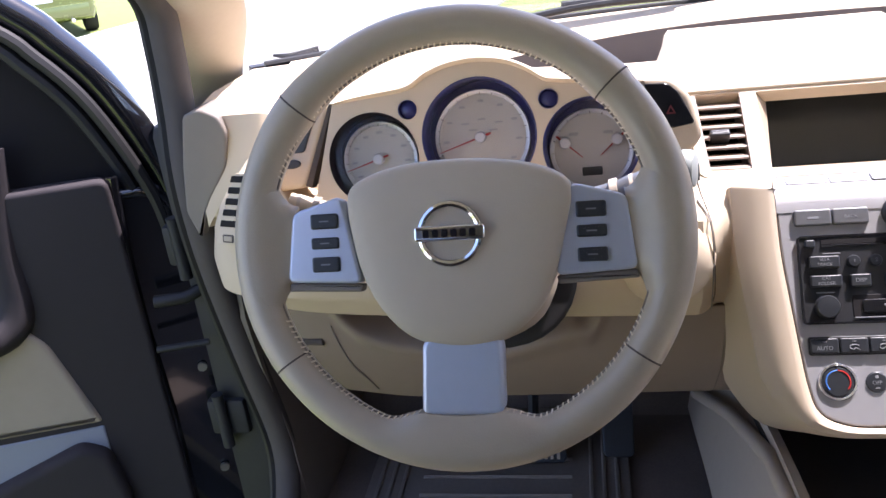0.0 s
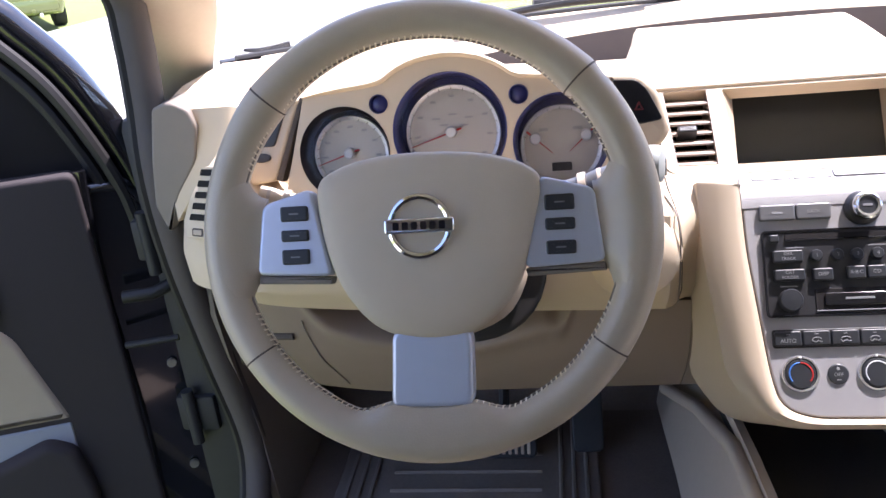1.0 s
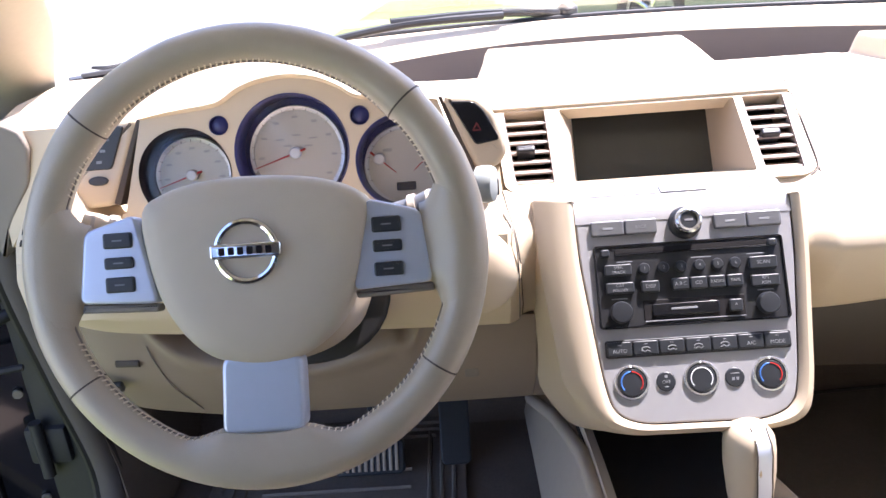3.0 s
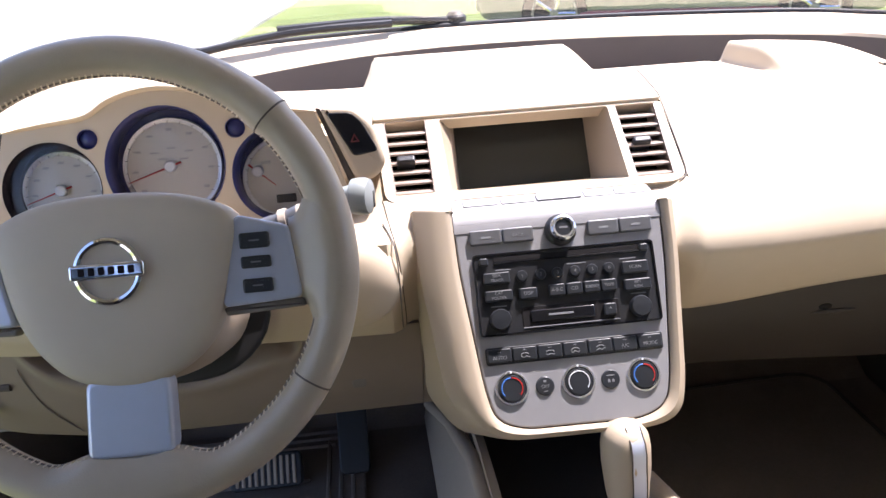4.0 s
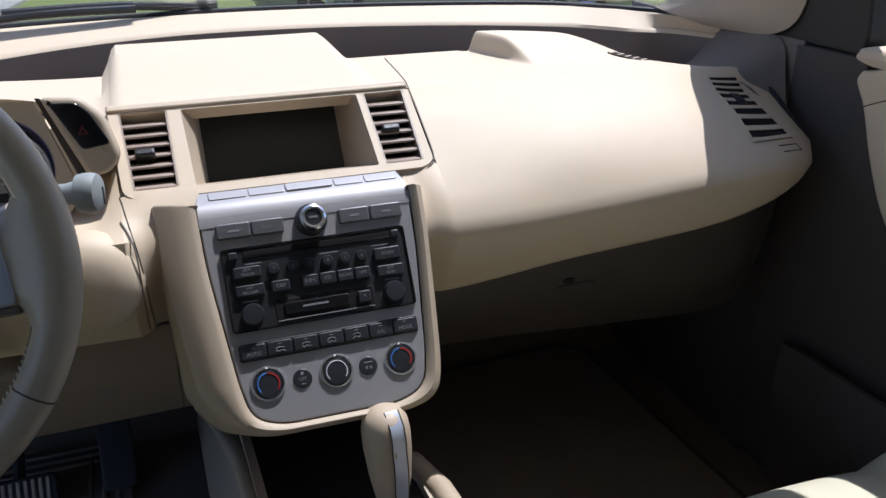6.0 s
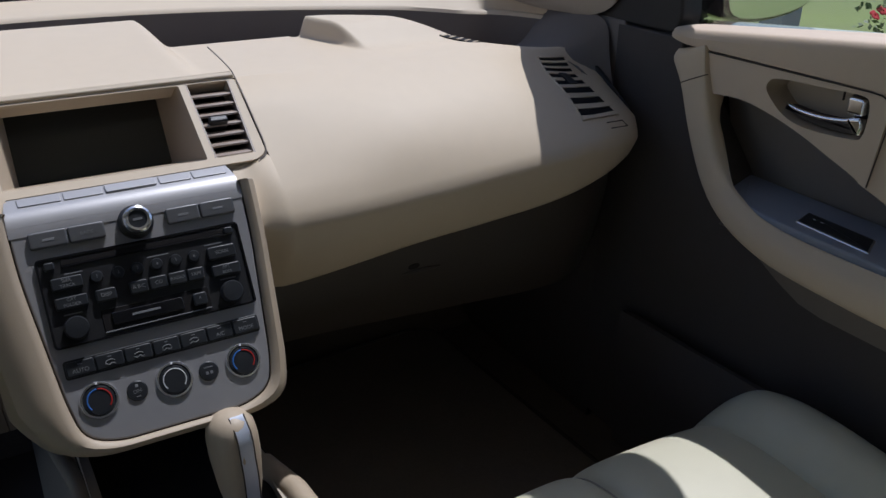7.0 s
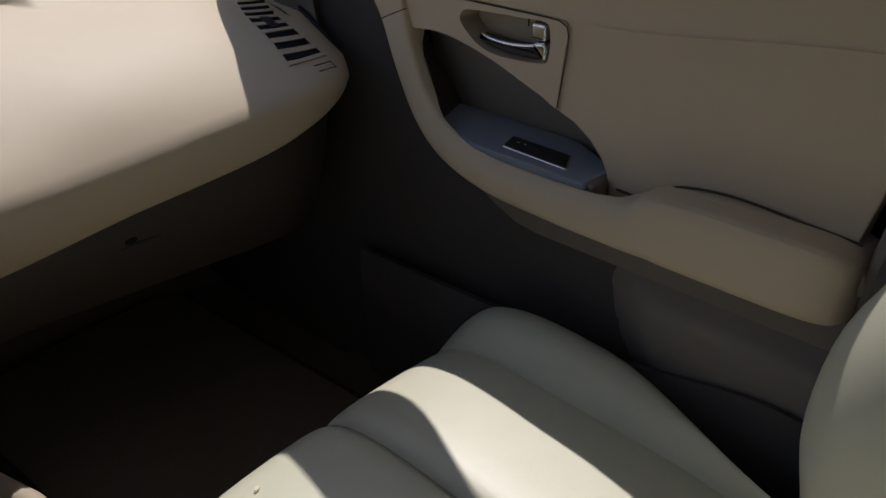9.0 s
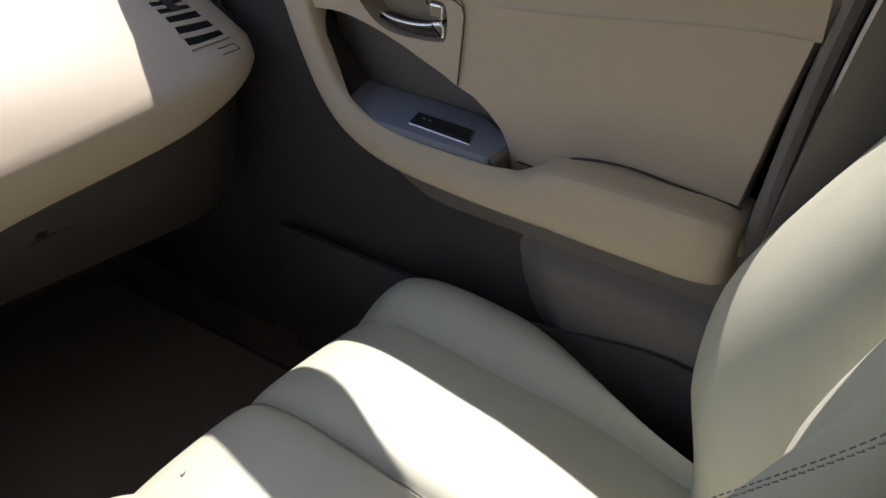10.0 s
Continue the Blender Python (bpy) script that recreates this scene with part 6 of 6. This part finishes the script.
    part("mount", tube([(1.13, 0.27, 1.10), (1.20, 0.27, 1.105), (1.27, 0.265, 1.125)], 0.024, 10), BLACK, mi)


def build_pillar_b():
    bm = grid(lambda u, v: (1.085 - 0.06 * v * v + 0.02 * math.cos(math.pi * (u - 0.5)), -0.455 - 0.03 * v - 0.145 * v * v - 0.22 * u, 0.42 + 1.08 * v), steps(0, 1, 6), steps(0, 1, 12), -0.02)
    single("trim_pillar_b", bm, TAUPE_DARK, "dark taupe centre pillar trim", "pillar trim", kind="structure")
    single("trim_door_seal_right", tube(smooth_loop([(1.07, -0.488, 0.50), (1.068, -0.492, 0.80), (1.07, -0.497, 0.94), (1.088, -0.524, 1.15), (1.072, -0.570, 1.30), (1.050, -0.63, 1.46)], 5, False), 0.011, 8), TAUPE_DARK, "dark taupe door seal", "seal", kind="structure")
    bm = slab([(0.498, 0.88), (0.514, 1.10), (0.540, 1.25), (0.60, 1.46), (0.78, 1.46), (0.78, 0.88)], -0.050, -0.025, 0.004)
    bm.transform(DM)
    single("trim_door_frame_rear", bm, RUBBER, "black door frame behind the seal", "door frame", kind="structure")
    # left centre pillar, out of view, added to narrow the light from the doorway
    bm = box(-0.40, -0.335, -0.70, -0.52, 0.42, 1.50, 0.02)
    single("trim_pillar_b_left", bm, TAUPE_DARK, "unseen centre pillar added to cut light at the open door", "pillar trim", kind="structure")
    sb = thing("seat_belt", (1.04, -0.56, 0.45), "grey webbing seat belt hanging at the pillar", "seat belt")
    part("webbing", grid(lambda u, v: (1.066 - 0.05 * v * v, -0.545 - 0.085 * v - 0.045 * u, 0.50 + 0.92 * v), steps(0, 1, 2), steps(0, 1, 10), -0.0015), BELT, sb)
    part("anchor", box(1.0, 1.03, -0.685, -0.63, 1.40, 1.45, 0.008), BLACK, sb)


# ---------- open driver door ----------
EM = axes((-0.52, 0.36, 0), (0.9, 0.44, 0), (0, 0, 1))


def build_driver_door():
    dr = thing("driver_door", (-0.85, 0.2, 0.40), "open black driver door with a charcoal inner panel", "car door")
    part("shell", slab(rounded([(0.085, 0.36), (0.088, 0.95), (0.05, 0.985), (-0.93, 1.02), (-0.95, 0.36)], 0.02), -0.13, -0.012, 0.012), PAINT_BLACK, dr, "glossy black door shell", m=EM)
    frame_path = smooth_loop([(0.082, 0.93), (0.074, 0.985), (0.050, 1.060), (0.018, 1.131), (-0.022, 1.186), (-0.063, 1.229), (-0.25, 1.38), (-0.50, 1.46), (-0.80, 1.43), (-0.93, 1.25), (-0.94, 1.05)], 5, False)
    part("window_frame", tube([(p[0], p[1], -0.045) for p in frame_path], 0.024, 12), PAINT_BLACK, dr, "glossy black window frame", m=EM)
    part("frame_lip", tube([(p[0] - 0.022, p[1] - 0.012, -0.018) for p in frame_path], 0.009, 8), RUBBER, dr, m=EM)
    part("frame_seal", tube([(p[0] - 0.040, p[1] - 0.022, -0.024) for p in frame_path], 0.009, 8), RUBBER, dr, "black rubber frame seal", m=EM)
    # opaque black sheet: the mirror corner, plus the window that looks dark beside it
    part("mirror_sail", slab(rounded([(0.052, 0.955), (0.040, 1.030), (0.004, 1.105), (-0.036, 1.160), (-0.078, 1.202), (-0.26, 1.352), (-0.50, 1.43), (-0.55, 0.98)], 0.01), -0.05, -0.03, 0.004), VENT_DEEP, dr, "black mirror corner, extended over the window", m=EM)
    part("inner_panel", slab(rounded([(0.002, 0.46), (0.004, 1.009), (-0.90, 1.045), (-0.90, 0.46)], 0.016), -0.015, 0.010, 0.006), PANEL_GREY, dr, "charcoal inner panel", m=EM)
    part("edge_trim", tube([(0.008, 1.008, -0.004), (-0.001, 0.90, -0.004), (-0.004, 0.80, -0.004), (0.0, 0.63, -0.004), (-0.004, 0.46, -0.004)], 0.008, 8), PAINT_BLACK, dr, m=EM)
    arm = [(-0.128, 1.075, 0.020, 0.012), (-0.140, 1.00, 0.020, 0.014), (-0.148, 0.93, 0.020, 0.018), (-0.150, 0.87, 0.022, 0.022), (-0.165, 0.835, 0.024, 0.030), (-0.22, 0.82, 0.026, 0.046), (-0.40, 0.80, 0.034, 0.06), (-0.70, 0.82, 0.034, 0.06), (-0.74, 0.82, 0.02, 0.03)]
    arm = [tuple(p) for p in smooth_loop([Vector(a) for a in arm], 4, False)]
    secs = []
    for i, (u, v, w, d) in enumerate(arm):
        a, b = arm[max(0, i - 1)], arm[min(len(arm) - 1, i + 1)]
        t = Vector((b[0] - a[0], b[1] - a[1])).normalized()
        nrm = Vector((-t.y, t.x))
        lp = smooth_loop([(-w, -0.005), (-w, d * 0.5), (-w * 0.5, d), (w * 0.5, d), (w, d * 0.5), (w, -0.005)], 3)
        secs.append([(u + nrm.x * p[0], v + nrm.y * p[0], p[1]) for p in lp])
    part("armrest", loft(secs), PANEL_GREY, dr, "charcoal armrest sweep", m=EM)
    part("map_pocket", slab(rounded([(-0.172, 0.862), (-0.125, 0.800), (-0.086, 0.659), (-0.23, 0.672), (-0.60, 0.70), (-0.60, 0.86)], 0.012), 0.0, 0.014, 0.010), TAUPE, dr, "taupe lower door panel", m=EM)
    # bluish reflection above the pocket, put in as a coloured strip
    part("pocket_sheen", slab(rounded([(-0.090, 0.655), (-0.60, 0.69), (-0.60, 0.49), (-0.092, 0.60)], 0.004), 0.0, 0.012, 0.003), BLUE_GREY, dr, "blue-grey band painted as sheen over the map pocket", m=EM)
    part("pocket_lip", slab(rounded([(-0.125, 0.640), (-0.092, 0.618), (-0.080, 0.54), (-0.088, 0.48), (-0.60, 0.48), (-0.60, 0.50), (-0.29, 0.592)], 0.012), 0.0, 0.030, 0.012), PANEL_GREY, dr, m=EM)
    for z in (0.62, 0.90):
        h = part("hinge", box(-0.47, -0.41, 0.375, 0.425, z - 0.03, z + 0.03, 0.006), HINGE, dr, "black door hinge")
        part("hinge_pin", tube([(-0.445, 0.37, z - 0.045), (-0.445, 0.37, z + 0.045)], 0.009, 10), HINGE, h)
    part("check_strap", tube([(-0.43, 0.36, 0.76), (-0.50, 0.34, 0.76)], 0.005, 8), RUBBER, dr, "door check strap")
    part("wire_gaiter", tube([(-0.415, 0.39, 0.84), (-0.45, 0.36, 0.83), (-0.49, 0.35, 0.83)], 0.009, 10), RUBBER, dr)
    part("latch_bolt", tube([(0.06, 0.70, -0.010), (0.06, 0.70, -0.004)], 0.007, 8), METAL, dr, m=EM)
    part("latch_bolt", tube([(0.055, 0.52, -0.010), (0.055, 0.52, -0.004)], 0.007, 8), METAL, dr, m=EM)
    # painted body at the hinge side
    bm = joined(box(-0.46, -0.349, 0.385, 0.80, 0.34, 1.07, 0.02), box(-0.47, -0.385, -1.6, 0.45, 0.30, 0.385, 0.02))
    single("body_side", bm, HINGE, "black painted body at the door opening", "car body", kind="structure")


# ---------- wiper and outside ----------
def build_wiper():
    wp = thing("windscreen_wiper", (0.2, 0.84, 1.10), "black windscreen wiper resting at the glass base", "wiper", "windscreen wipers")
    part("blade", tube(smooth_loop([(-0.035, 0.70, 1.104), (0.10, 0.745, 1.117), (0.26, 0.778, 1.116)], 6, False), 0.006, 8), BLACK, wp)
    part("arm", tube(smooth_loop([(0.08, 0.745, 1.122), (0.24, 0.785, 1.120), (0.36, 0.82, 1.108)], 6, False), 0.007, 8), BLACK, wp)
    part("pivot", lathe([(0.018, 0.0), (0.018, 0.016), (0.010, 0.024)], 16), BLACK, wp, m=Matrix.Translation((0.37, 0.825, 1.098)))
    w2 = thing("windscreen_wiper", (-0.3, 0.66, 1.10), "black windscreen wiper resting at the glass base", "wiper", "windscreen wipers")
    part("blade", tube(smooth_loop([(-0.352, 0.612, 1.108), (-0.325, 0.620, 1.1045), (-0.285, 0.632, 1.107)], 6, False), lambda u: 0.002 + 0.0045 * u, 8), BLACK, w2)


def make_car(name, label, paint, m, length=4.5, trim=None, ribs=False):
    """A parked saloon; local x is its forward, origin on the ground at its middle."""
    car = thing(name, m.translation, label, "car")
    L = length / 2
    secs = []
    prof = [(-1.0, 0.34, 0.78, 0.76), (-0.985, 0.28, 0.92, 0.82), (-0.90, 0.24, 0.98, 0.86), (-0.6, 0.22, 1.0, 0.88), (0.0, 0.22, 0.98, 0.88), (0.45, 0.22, 0.95, 0.88), (0.8, 0.24, 0.86, 0.85), (0.96, 0.28, 0.74, 0.76), (1.0, 0.34, 0.62, 0.66)]
    for x, zb, zt, w in [tuple(p) for p in smooth_loop([Vector(p) for p in prof], 3, False)]:
        lp = [(-w * 0.92, zb), (-w, zb + 0.12), (-w, zt - 0.22), (-w * 0.93, zt - 0.04), (-w * 0.8, zt), (w * 0.8, zt), (w * 0.93, zt - 0.04), (w, zt - 0.22), (w, zb + 0.12), (w * 0.92, zb)]
        secs.append([(x * L, a, b) for a, b in lp])
    part("body", loft(secs), paint, car, m=m)
    secs = []
    for x, z, w in ((-0.72, 0.96, 0.74), (-0.45, 1.36, 0.58), (-0.05, 1.43, 0.58), (0.18, 1.38, 0.57), (0.46, 0.96, 0.72)):
        secs.append([(x * L, -w, 0.94), (x * L, -w, max(0.95, z - 0.02)), (x * L, -w * 0.9, z), (x * L, w * 0.9, z), (x * L, w, max(0.95, z - 0.02)), (x * L, w, 0.94)])
    part("cabin", loft(secs), CAR_GLASS, car, "dark glazed cabin", m=m)
    part("roof", grid(lambda u, v: ((-0.46 + 0.66 * u) * L, (v - 0.5) * 1.08, 1.375 + 0.06 * math.sin(math.pi * (0.15 + 0.7 * u))), steps(0, 1, 6), steps(0, 1, 4), 0.03), paint, car, m=m)
    for sx in (-0.60, 0.62):
        for sy in (-1, 1):
            wm = m @ Matrix.Translation((sx * L, sy * 0.80, 0.31)) @ Matrix.Rotation(radians(90 * -sy), 4, "X")
            t = part("wheel", lathe([(0.20, -0.10), (0.30, -0.10), (0.315, -0.06), (0.315, 0.06), (0.30, 0.095), (0.22, 0.10), (0.20, 0.08)], 28), TYRE, car, "black tyre with alloy rim", m=wm)
            part("rim", lathe([(0.215, 0.02), (0.215, 0.095), (0.20, 0.098), (0.19, 0.07), (0.05, 0.055), (0.045, 0.085), (0.001, 0.09)], 28), METAL, t, m=wm)
            for i in range(5):
                a = 2 * math.pi * i / 5
                part("spoke", tube([(0.04 * math.cos(a), 0.04 * math.sin(a), 0.08), (0.20 * math.cos(a), 0.20 * math.sin(a), 0.088)], 0.022, 8), CHROME, t, m=wm)
    for sy in (-1, 1):
        part("tail_lamp", box(-1.0 * L - 0.005, -0.93 * L, sy * 0.62 - 0.13, sy * 0.62 + 0.13, 0.66, 0.80, 0.02), LAMP_RED, car, "red tail lamp", m=m)
    part("bumper", box(-1.0 * L - 0.04, -0.95 * L, -0.74, 0.74, 0.32, 0.52, 0.03), paint, car, m=m)
    part("number_plate", box(-1.0 * L - 0.012, -0.99 * L, -0.22, 0.22, 0.58, 0.70, 0.004), WHITE_PRINT, car, "plain pale plate", m=m)
    part("exhaust", tube([(-0.9 * L, -0.45, 0.27), (-1.0 * L - 0.02, -0.45, 0.27)], 0.03, 10), CHROME, car, m=m)
    if trim:
        part("side_sill", box(-0.48 * L, 0.48 * L, -0.90, 0.90, 0.20, 0.33, 0.02), trim, car, "maroon side sill", m=m)
    if ribs:
        for i in range(14):
            part("side_rib", box((-0.96 + 0.05 * i) * L, (-0.96 + 0.05 * i + 0.03) * L, -0.905, 0.905, 0.50, 0.66, 0.01), TYRE, car, m=m)
    return car


def build_outside():
    a = math.atan2(-0.75, 2.11)
    make_car("parked_car", "pewter car with a maroon sill parked ahead", GREY_PAINT, pose(3.10, 7.0, -0.10, 0, 0, math.degrees(a)) @ Matrix.Translation((0, 0.8, 0)), 3.7, RED_PAINT, True)
    make_car("parked_car", "olive green car parked beyond the driver door", GREEN_PAINT, pose(-9.6, 13.6, -0.10, 0, 0, 128), 4.4)
    # flowering bush by the passenger side
    bush = thing("flower_bush", (5.62, 2.11, -0.10), "green bush with red flowers on the lawn", "bush")
    rnd = random.Random(4)
    stems, leaves = bmesh.new(), bmesh.new()
    for i in range(26):
        a, r = rnd.uniform(0, 6.28), rnd.uniform(0.05, 0.55)
        p = Vector((5.62 + r * math.cos(a), 2.11 + r * math.sin(a), rnd.uniform(0.35, 0.95)))
        stems = joined(stems, tube([(5.62 + 0.1 * math.cos(a), 2.11 + 0.1 * math.sin(a), -0.1), (5.62 + 0.5 * r * math.cos(a), 2.11 + 0.5 * r * math.sin(a), 0.3), tuple(p)], lambda u: 0.010 - 0.007 * u, 5))
    verts, faces = [], []
    for i in range(2600):
        a, r, z = rnd.uniform(0, 6.28), 0.62 * math.sqrt(rnd.random()), rnd.uniform(-0.05, 1.0)
        r *= 0.55 + 0.55 * math.sin(math.pi * min(1, max(0, (z + 0.25) / 1.4))) + 0.15 * noise.noise((a * 1.5, z * 3, 1))
        c = Vector((5.62 + r * math.cos(a), 2.11 + r * math.sin(a), z))
        d = Vector((rnd.gauss(0, 1), rnd.gauss(0, 1), rnd.gauss(0.2, 0.7))).normalized()
        s = d.cross(Vector((rnd.gauss(0, 1), rnd.gauss(0, 1), rnd.gauss(0, 1)))).normalized()
        ln, wd, k = rnd.uniform(0.03, 0.055), rnd.uniform(0.012, 0.022), len(verts)
        verts += [tuple(c), tuple(c + d * ln * 0.5 + s * wd), tuple(c + d * ln), tuple(c + d * ln * 0.5 - s * wd)]
        faces += [(k, k + 1, k + 2), (k, k + 2, k + 3)]
    me = bpy.data.meshes.new("crown")
    me.from_pydata(verts, [], faces)
    bm = bmesh.new()
    bm.from_mesh(me)
    bpy.data.meshes.remove(me)
    part("stems", stems, BARK, bush)
    tagged(part("crown", bm, LEAF, bush, "loose green leaves"), kind="stuff")
    for i in range(34):
        a, z = rnd.uniform(0, 6.28), rnd.uniform(0.35, 1.0)
        r = 0.62 * (0.5 + 0.5 * math.sin(math.pi * min(1, (z + 0.25) / 1.4)))
        c = Matrix.Translation((5.62 + r * math.cos(a), 2.11 + r * math.sin(a), z)) @ Euler((rnd.uniform(-0.8, 0.8), rnd.uniform(-0.8, 0.8), 0)).to_matrix().to_4x4()
        fl = [slab([(0.022 * math.cos(q) + 0.016 * math.cos(w), 0.022 * math.sin(q) + 0.016 * math.sin(w)) for w in steps(0, 5.5, 7)], 0, 0.008, 0.002, 1) for q in steps(0, 5.03, 4)]
        part("flower", joined(*fl), PETAL, bush, "red flower", m=c)
    pst = thing("garden_post", (4.9, 3.0, -0.10), "blue-grey painted post on the lawn", "post")
    part("shaft", box(4.81, 4.99, 2.91, 3.09, -0.10, 1.05, 0.01), BLUE_GREY, pst)
    part("cap", box(4.79, 5.01, 2.89, 3.11, 1.05, 1.09, 0.01), BLUE_GREY, pst)


build_console()
build_footwell()
build_seat()
build_passenger_door()
build_pillar_b()
build_driver_door()
build_wiper()
build_outside()
